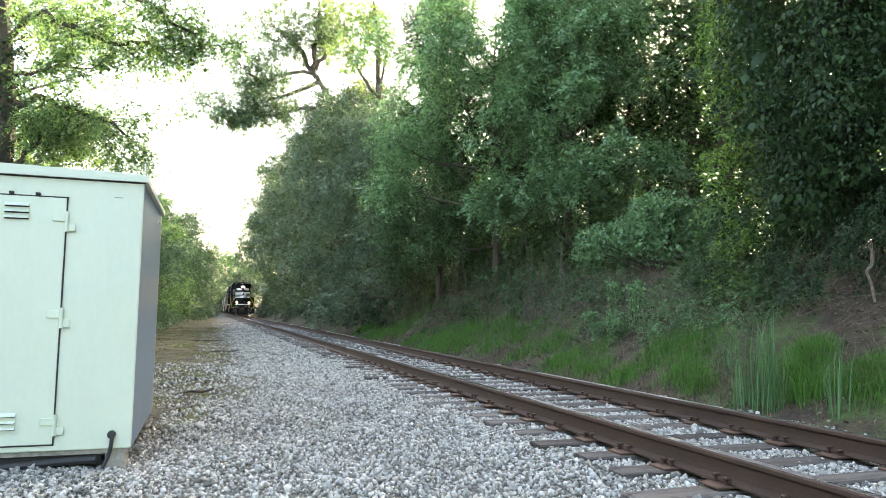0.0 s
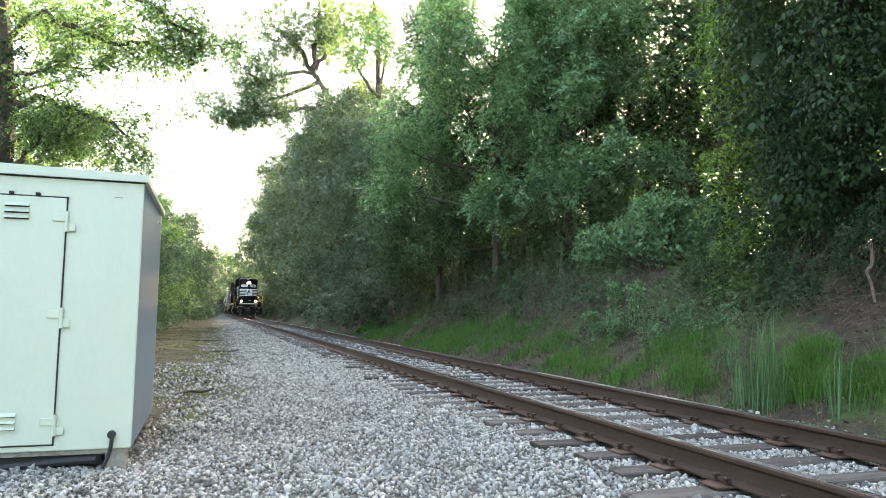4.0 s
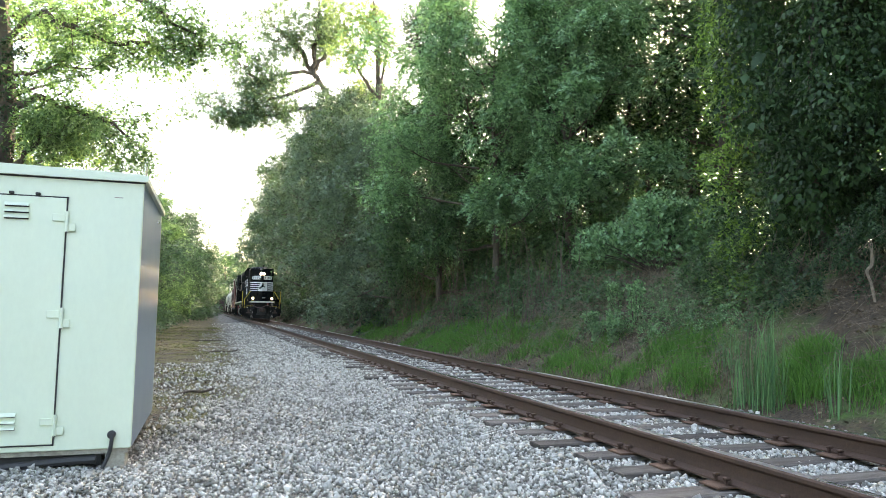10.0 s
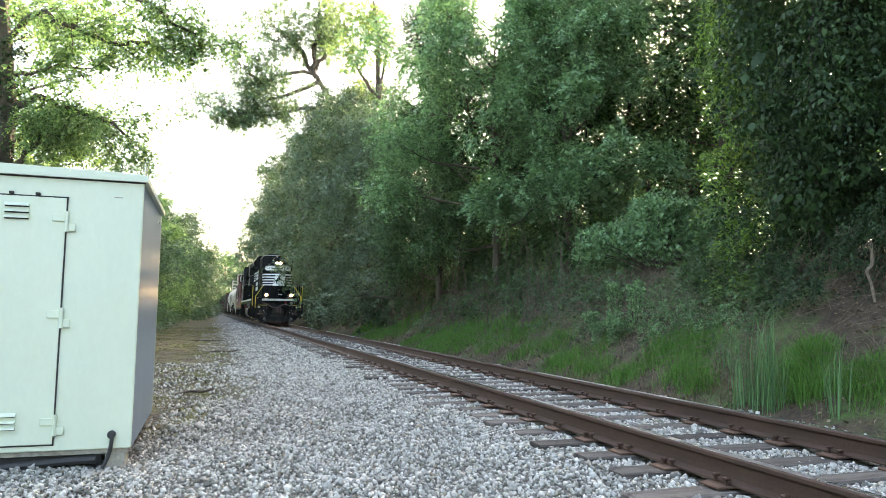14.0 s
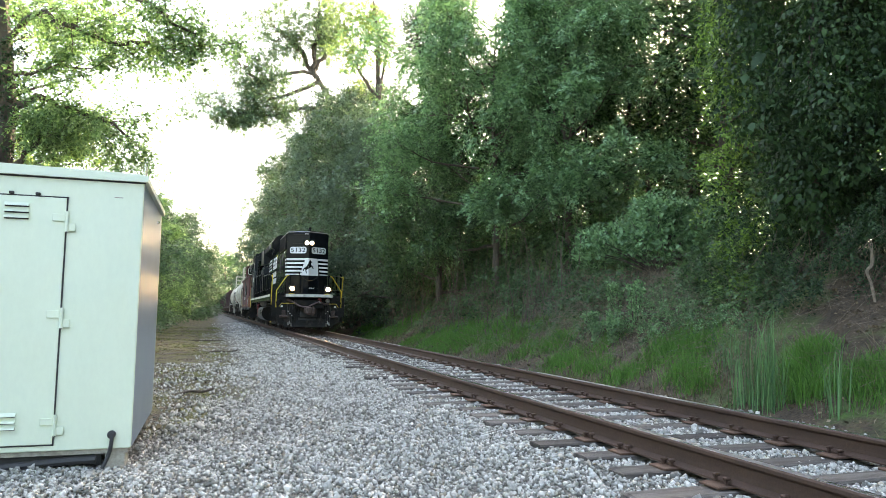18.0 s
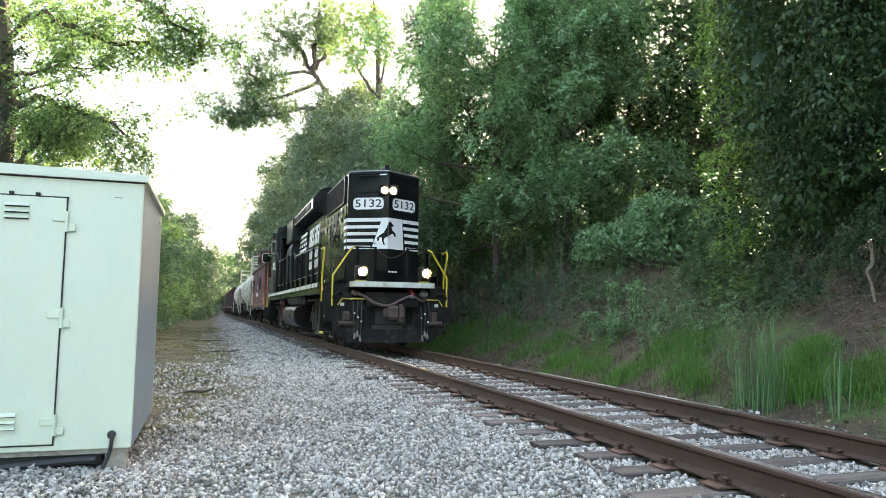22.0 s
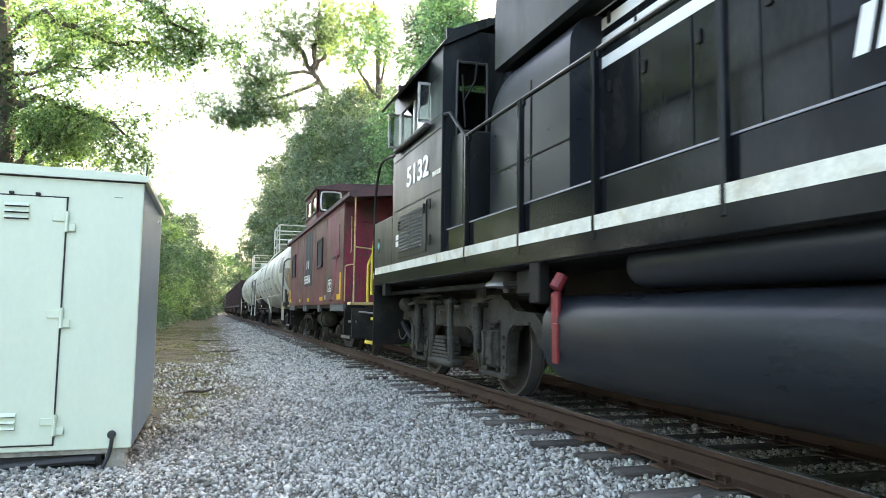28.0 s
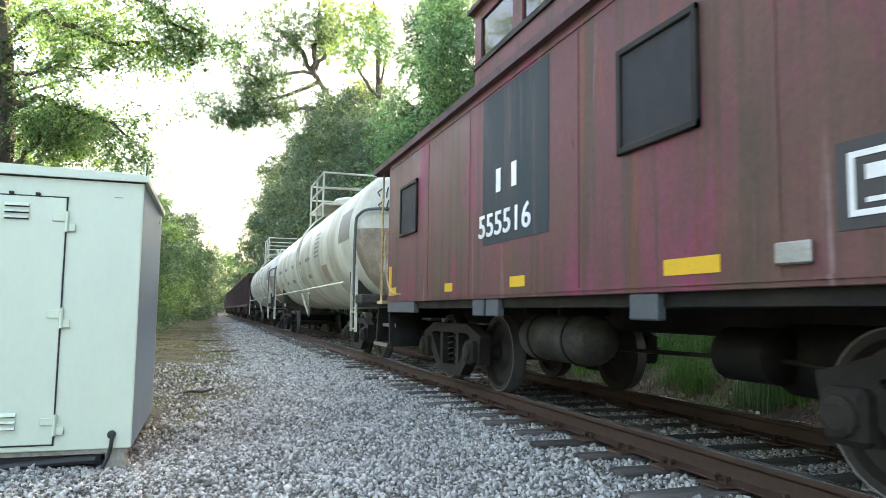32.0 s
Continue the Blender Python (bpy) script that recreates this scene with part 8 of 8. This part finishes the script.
        part("cupola_wall", Geo().box(-0.8, 0.8, y, y - d * 0.05, 3.32, 3.92), M_CAB_END, cb)
        part("cupola_header", Geo().box(-1.48, 1.48, y + d * 0.004, y - d * 0.05, 3.86, 3.98), M_CAB_END, cb)
        for s in (-1, 1):
            w = part("cupola_pane", Geo().box(s * 0.86, s * 1.40, y - d * 0.02, y - d * 0.03, 3.32, 3.87), M_GLASS, cb, "cupola window pane")
            w.visible_shadow = False
            x0, x1 = s * 0.88, s * 1.38
            yy = y + d * 0.012
            part("pane_gasket", Geo().tube(smooth_bar([(x0, yy, 3.45), (x0, yy, 3.75), (x0 + s * 0.07, yy, 3.83), (x1 - s * 0.07, yy, 3.83), (x1, yy, 3.75), (x1, yy, 3.45), (x1 - s * 0.07, yy, 3.37), (x0 + s * 0.07, yy, 3.37), (x0, yy, 3.45)], 3), 0.018, 6), M_PLACARD, cb, "pale window gasket")
    part("cupola_roof", Geo().prism([(-1.54, 3.92), (-1.0, 4.05), (0, 4.10), (1.0, 4.05), (1.54, 3.92), (1.54, 3.88), (-1.54, 3.88)], 1, 19.42, 21.63), M_CAB_ROOF, t)
    part("cupola_floor", Geo().box(-1.4, 1.4, 19.56, 21.5, 3.02, 3.06), M_SCREEN, t)
    # markings on the side that faces the yard
    X = -1.50
    mark("number_panel", t, 19.88, 21.24, 1.49, 2.88, M_NAVY, "faded dark blue panel", X, 0, 0.003)
    writing("car_number", "555516", 0.30, Matrix.Translation((X - 0.005, 20.76, 1.66)) @ M_PIVOT, M_WHITE, t, "white painted number", bold=0.003, wide=1.30)
    for y in (20.86, 20.52):
        mark("mark_block", t, y - 0.05, y + 0.05, 1.95, 2.16, M_WHITE, "white painted initial shape", X - 0.003)
    sq = mark("notice_panel", t, 16.74, 17.30, 1.22, 1.58, M_HOSE, "black notice panel", X, 0, 0.004)
    for a, b, c, d in ((16.80, 17.24, 1.27, 1.295), (16.80, 17.24, 1.505, 1.53), (16.80, 16.83, 1.27, 1.53), (17.21, 17.24, 1.27, 1.53), (16.90, 17.0, 1.41, 1.47), (17.06, 17.16, 1.41, 1.47), (16.88, 17.16, 1.32, 1.34), (17.0, 17.03, 1.33, 1.5)):
        mark("notice_line", sq, a, b, c, d, M_PLACARD, "", X - 0.004)
    for a, b in ((18.0, 18.46), (20.3, 20.6), (22.1, 22.35), (17.46, 17.46)):
        if b > a:
            mark("yellow_patch", t, a, b, 1.09, 1.18, M_MARKYEL, "yellow reflector patch", X)
    for a, b, c, d in ((15.70, 15.84, 1.09, 1.62), (15.84, 16.14, 1.09, 1.20)):
        mark("yellow_corner", t, a, b, c, d, M_MARKYEL, "yellow corner mark", X)
    for a, b, c, d in ((24.72, 24.86, 1.09, 1.50), (24.45, 24.72, 1.09, 1.20)):
        mark("yellow_corner", t, a, b, c, d, M_MARKYEL, "yellow corner mark", X)
    part("battery_lamp", Geo().box(X, X - 0.03, 17.42, 17.62, 1.10, 1.20, 0.008), M_STEEL, t, "small grey vent box")
    hatch = part("side_hatch", Geo().box(X, X - 0.012, 15.95, 16.66, 1.98, 2.60, 0.003), M_CAB_RED, t)
    part("hatch_rail", Geo().box(X, X - 0.03, 15.93, 16.68, 1.955, 1.98), M_CAB_ROOF, hatch)
    part("curved_grab", Geo().tube(smooth_bar([(X, 15.80, 2.02), (X - 0.07, 15.82, 2.02), (X - 0.08, 15.88, 1.6), (X - 0.08, 16.1, 1.25), (X - 0.08, 16.5, 1.09), (X, 16.6, 1.08)], 6), 0.0105, 8), M_CAB_PINK, t, "curved faded pink grab iron", smooth=True)
    part("curved_grab", Geo().tube(smooth_bar([(X, 24.85, 2.02), (X - 0.07, 24.84, 2.02), (X - 0.08, 24.80, 1.6), (X - 0.08, 24.6, 1.25), (X - 0.08, 24.3, 1.12), (X, 24.2, 1.10)], 6), 0.0105, 8), M_PALEYEL, t, "curved yellowed grab iron", smooth=True)
    # underneath
    part("air_tank", Geo().lathe((-0.95, 20.0, 0.66), (0, 1, 0), [(0, 0.06), (0.06, 0.17), (0.16, 0.21), (1.15, 0.21), (1.25, 0.17), (1.31, 0.06)], 20), M_TRUCK, t, "grey riveted air tank", smooth=True)
    for y in (20.3, 20.95):
        part("tank_strap", Geo().box(-1.18, -0.72, y, y + 0.05, 0.86, 0.95).tube([(-0.95 + 0.215 * math.cos(a), y + 0.025, 0.66 + 0.215 * math.sin(a)) for a in (math.pi * i / 10 for i in range(-10, 11))], 0.012, 5), M_UNDER, t)
    part("brake_cylinder", Geo().lathe((-0.5, 18.6, 0.62), (0, 1, 0), [(0, 0.1), (0.05, 0.18), (0.5, 0.18), (0.55, 0.1)], 16), M_UNDER, t, smooth=True)
    part("water_tank", Geo().lathe((-0.2, 17.9, 0.60), (0, 1, 0), [(0, 0.1), (0.1, 0.25), (0.9, 0.25), (1.0, 0.1)], 16), M_UNDER, t, smooth=True)
    part("brake_rod", Geo().tube([(-0.6, 17.2, 0.55), (-0.55, 18.6, 0.6), (-0.6, 22.4, 0.55)], 0.018, 6), M_UNDER, t)
    for yc in (16.76, 23.30):
        freight_truck(t, yc)
    return t


def tank_car(y0, y1, label, marks=True):
    t = thing("tank_car", label, "tank car", "white tank cars of the train")
    r, zc = 1.43, 2.36
    prof = [(0, 0.3), (0.04, 0.8), (0.14, 1.15), (0.30, 1.36), (0.50, r), (y1 - y0 - 0.5, r), (y1 - y0 - 0.30, 1.36), (y1 - y0 - 0.14, 1.15), (y1 - y0 - 0.04, 0.8), (y1 - y0, 0.3)]
    b = part("tank_barrel", Geo().lathe((0, y0, zc), (0, 1, 0), prof, 48), M_TANKW, t, "weathered off-white tank", smooth=True)
    # stained lower half of the leading end
    g = Geo()
    ring, seg = [(0.004, 0.05), (0.035, 0.79), (0.136, 1.155), (0.296, 1.368), (0.50, r + 0.006), (0.62, r + 0.006)], 20
    for d, rr in ring:
        g.v += [(rr * math.cos(a), y0 + d - 0.006, zc + rr * math.sin(a)) for a in (math.pi + math.pi * i / seg for i in range(seg + 1))]
    for k in range(len(ring) - 1):
        g.f += [(k * (seg + 1) + i, k * (seg + 1) + i + 1, (k + 1) * (seg + 1) + i + 1, (k + 1) * (seg + 1) + i) for i in range(seg)]
    part("end_stain", g, M_TANKDIRT, b, "brown stained lower tank end", smooth=True)
    n = 5
    for k in range(1, n):
        y = y0 + 0.5 + (y1 - y0 - 1) * k / n
        part("weld_seam", Geo().lathe((0, y, zc), (0, 1, 0), [(0, r - 0.02), (0.004, r + 0.008), (0.03, r + 0.008), (0.034, r - 0.02)], 48, False), M_TANKW, b, smooth=True)
    ym = (y0 + y1) / 2
    # dome platform
    p = part("top_platform", Geo().box(-1.05, 1.05, ym - 1.3, ym + 1.3, zc + r + 0.04, zc + r + 0.09), M_TANKW, t, "white top platform")
    z0, z1 = zc + r + 0.09, zc + r + 0.95
    for x in (-1.02, 1.02):
        for y in (ym - 1.27, ym, ym + 1.27):
            part("railing_post", Geo().cyl((x, y, z0 - 0.4), (x, y, z1), 0.028, seg=8), M_TANKW, p)
        for z in (z1, (z0 + z1) / 2):
            part("railing_bar", Geo().cyl((x, ym - 1.27, z), (x, ym + 1.27, z), 0.026, seg=8), M_TANKW, p)
    for y in (ym - 1.27, ym + 1.27):
        for z in (z1, (z0 + z1) / 2):
            part("railing_bar", Geo().cyl((-1.02, y, z), (1.02, y, z), 0.026, seg=8), M_TANKW, p)
    part("dome", Geo().lathe((0, ym, zc + r - 0.05), (0, 0, 1), [(0, 0.5), (0.4, 0.5), (0.46, 0.45), (0.5, 0.3)], 24), M_TANKW, p, smooth=True)
    for s in (-1, 1):
        pts = [(s * (r + 0.10) * math.cos(a), ym - 0.2, zc + (r + 0.10) * math.sin(a)) for a in (radians(x) for x in range(-38, 60, 6))]
        lad = part("ladder", Geo().tube(pts, 0.022, 6), M_TANKW, t)
        part("ladder_rail", Geo().tube([(x, y + 0.4, z) for x, y, z in pts], 0.022, 6), M_TANKW, lad)
        for k in range(0, len(pts), 2):
            part("rung", Geo().cyl(pts[k], (pts[k][0], pts[k][1] + 0.4, pts[k][2]), 0.015, seg=6), M_TANKW, lad)
        # side hand rail along the tank and end hoops
        part("side_rail", Geo().tube([(s * 1.46, y0 + 1.4, 1.42), (s * 1.46, y1 - 1.4, 1.42)], 0.024, 8), M_TANKW, t, "white side rail")
        for y, d in ((y0, 1), (y1, -1)):
            hoop = smooth_bar([(s * 1.46, y + d * 0.35, 1.15), (s * 1.46, y + d * 0.35, 2.35), (s * 1.40, y + d * 0.28, 2.62), (s * 1.15, y + d * 0.05, 2.70), (s * 0.2, y - d * 0.02, 2.70)], 4)
            part("end_hoop", Geo().tube(hoop, 0.028, 8), M_GREY_SILL, t, "grey end hand rail", smooth=True)
            part("end_sill", Geo().box(s * 0.3, s * 1.46, y - d * 0.35, y + d * 0.35, 1.0, 1.16, 0.02), M_TRUCK, t)
            part("corner_ladder", Geo().box(s * 1.42, s * 1.46, y + d * 0.2, y + d * 0.26, 0.5, 1.7).box(s * 1.42, s * 1.46, y + d * 0.62, y + d * 0.68, 0.5, 1.7), M_TANKW, t)
            for z in (0.55, 0.85, 1.2, 1.5):
                part("corner_rung", Geo().cyl((s * 1.44, y + d * 0.2, z), (s * 1.44, y + d * 0.68, z), 0.014, seg=6), M_TANKW, t)
            part("saddle_strut", Geo().prism([(y + d * 1.9, 1.0), (y + d * 2.0, 1.0), (y + d * 1.35, 1.75), (y + d * 1.25, 1.75)], 0, s * 1.15, s * 1.2), M_TANKW, t)
        part("bottom_brace", Geo().tube([(s * 1.3, ym - 1.0, 1.35), (s * 1.2, ym - 0.3, 0.72), (s * 1.3, ym + 0.6, 1.35)], 0.03, 6), M_TANKW, t)
    for y, d in ((y0, 1), (y1, -1)):
        part("stub_sill", Geo().box(-0.35, 0.35, y - d * 0.7, y + d * 3.2, 0.72, 1.05, 0.03), M_TRUCK, t)
        part("tank_saddle", Geo().prism([(-1.2, 0.95), (1.2, 0.95), (1.25, 1.65), (0.8, 1.2), (0, 1.02), (-0.8, 1.2), (-1.25, 1.65)], 1, y + d * 1.5, y + d * 1.9), M_TRUCK, t)
        part("coupler", Geo().box(-0.12, 0.12, y - d * 1.1, y - d * 0.5, 0.72, 0.98, 0.03), M_RUST, t)
        freight_truck(t, y + d * 1.7)
    # stencils on the yard side
    def patch(ya, yb, za, zb, m=M_TANKMARK, label="faded stencil block"):
        a0, a1 = math.asin((za - zc) / r), math.asin((zb - zc) / r)
        g = Geo()
        for i in range(5):
            a = a0 + (a1 - a0) * i / 4
            x, z = -(r + 0.006) * math.cos(a), zc + (r + 0.006) * math.sin(a)
            g.v += [(x, ya, z), (x, yb, z)]
        g.f += [(2 * i, 2 * i + 1, 2 * i + 3, 2 * i + 2) for i in range(4)]
        part("stencil", g, m, b, label)
    rng = random.Random(int(y0))
    patch(y0 + 1.1, y0 + 2.3, 2.25, 2.85)
    patch(y0 + 4.2, y0 + 5.0, 1.55, 1.95, M_TANKDIRT, "rusty stain patch")
    for k in range(6):
        patch(y0 + 5.2, y0 + 5.9, 2.2 + 0.11 * k, 2.25 + 0.11 * k)
    for k in range(5):
        y = y0 + 6.8 + 1.9 * k
        patch(y, y + rng.uniform(0.5, 1.2), 2.2, 2.3)
        patch(y + 0.2, y + rng.uniform(0.5, 1.0), 1.75, 1.85)
    if marks:
        rows = [(2.78, 9), (3.02, 8)]
        for z, cnt in rows:
            for k in range(cnt):
                x = -1.05 + 0.105 * k
                rr = math.hypot(x, z - zc)
                yy = y0 + float(np.interp(rr, [0.3, 0.8, 1.15, 1.36, 1.43], [0, 0.04, 0.14, 0.30, 0.5])) - 0.02
                h = 0.07 + 0.03 * ((k * 7) % 3)
                g = Geo().tube([(x, yy, z - h), (x + 0.05 * ((k % 3) - 1), yy, z), (x + 0.03, yy, z + h)], 0.012, 5)
                part("spray_bar", g, M_SPRAY, b, "black sprayed stroke")
    return t


def hopper_car(y0):
    t = thing("hopper_car", "dark oxide-red open hopper car with ribbed sides", "hopper car", "hopper cars of the train")
    y1 = y0 + 13.2
    for s in (-1, 1):
        w = part("side_sheet", Geo().box(s * 1.42, s * 1.46, y0, y1, 1.25, 3.30), M_HOPPER, t)
        part("top_chord", Geo().box(s * 1.40, s * 1.54, y0, y1, 3.22, 3.36, 0.02), M_HOPPER, w)
        part("bottom_chord", Geo().box(s * 1.38, s * 1.52, y0, y1, 1.05, 1.27, 0.02), M_HOPPER, w)
        for k in range(11):
            y = y0 + 0.05 + k * 1.3
            part("side_rib", Geo().box(s * 1.46, s * 1.54, y, y + 0.12, 1.2, 3.24, 0.015), M_HOPPER, w)
    for y, d in ((y0, 1), (y1, -1)):
        part("slope_sheet", Geo().add([(-1.42, y, 3.3), (1.42, y, 3.3), (1.42, y + d * 2.6, 1.3), (-1.42, y + d * 2.6, 1.3), (-1.42, y + d * 0.05, 3.3), (1.42, y + d * 0.05, 3.3), (1.42, y + d * 2.65, 1.35), (-1.42, y + d * 2.65, 1.35)],
                                      [(0, 1, 2, 3), (4, 7, 6, 5), (0, 4, 5, 1), (0, 3, 7, 4), (1, 5, 6, 2), (3, 2, 6, 7)]), M_HOPPER, t)
        part("end_top", Geo().box(-1.5, 1.5, y, y + d * 0.1, 3.0, 3.36, 0.02), M_HOPPER, t)
        for x in (-0.9, 0.9):
            part("end_post", Geo().box(x - 0.06, x + 0.06, y, y + d * 0.12, 1.1, 3.0), M_HOPPER, t)
        part("end_sill", Geo().box(-1.5, 1.5, y - d * 0.1, y + d * 0.1, 0.95, 1.2, 0.02), M_HOPPER, t)
        part("coupler", Geo().box(-0.12, 0.12, y - d * 0.42, y, 0.72, 0.98, 0.03), M_RUST, t)
        freight_truck(t, y + d * 1.7, M_UNDER)
    mark("side_stencil", t, y0 + 3.0, y0 + 3.3, 2.6, 3.0, M_PLACARD, "small white stencil", -1.46)
    for k in range(3):
        part("hopper_bay", Geo().prism([(y0 + 3.4 + 2.4 * k, 1.3), (y0 + 5.4 + 2.4 * k, 1.3), (y0 + 4.8 + 2.4 * k, 0.5), (y0 + 4.0 + 2.4 * k, 0.5)], 0, -1.3, 1.3), M_HOPPER, t)
    part("coal_load", Geo().box(-1.4, 1.4, y0 + 1.5, y1 - 1.5, 2.6, 2.8, 0.1), M_SPRAY, t)
    return t


TRAIN += [caboose(), tank_car(27.3, 44.6, "white tank car with a stained end and sprayed strokes"), tank_car(47.0, 63.4, "white tank car with a railed top platform", False)]
for k in range(6):
    TRAIN.append(hopper_car(64.9 + 14.1 * k))

# ---- the train's run ----
RUN = [(0, 95.9), (21.5, 20.53), (22, 18.78), (23, 15.27), (24, 11.75), (24.5, 10.0), (25, 8.25), (25.5, 6.5), (27.5, -0.34), (28, -2.01),
       (28.5, -3.65), (29, -5.31), (29.5, -6.99), (30, -8.64), (30.5, -10.29), (31, -11.89), (31.5, -13.51), (32, -15.11)]


def run_at(t):
    return float(np.interp(t, [a for a, _ in RUN], [b for _, b in RUN]))


def motions():
    steps = [0.25 * k for k in range(129)]
    for car in TRAIN:
        walk(car, [(t, pose(CX, run_at(t), 0)) for t in steps])
    ticks = [0.125 * k for k in range(257)]
    for ax, y, r in AXLES:
        walk(ax, [(t, pose(0, y, r, math.degrees((run_at(0) - run_at(t)) / r) % 360)) for t in ticks])


motions()
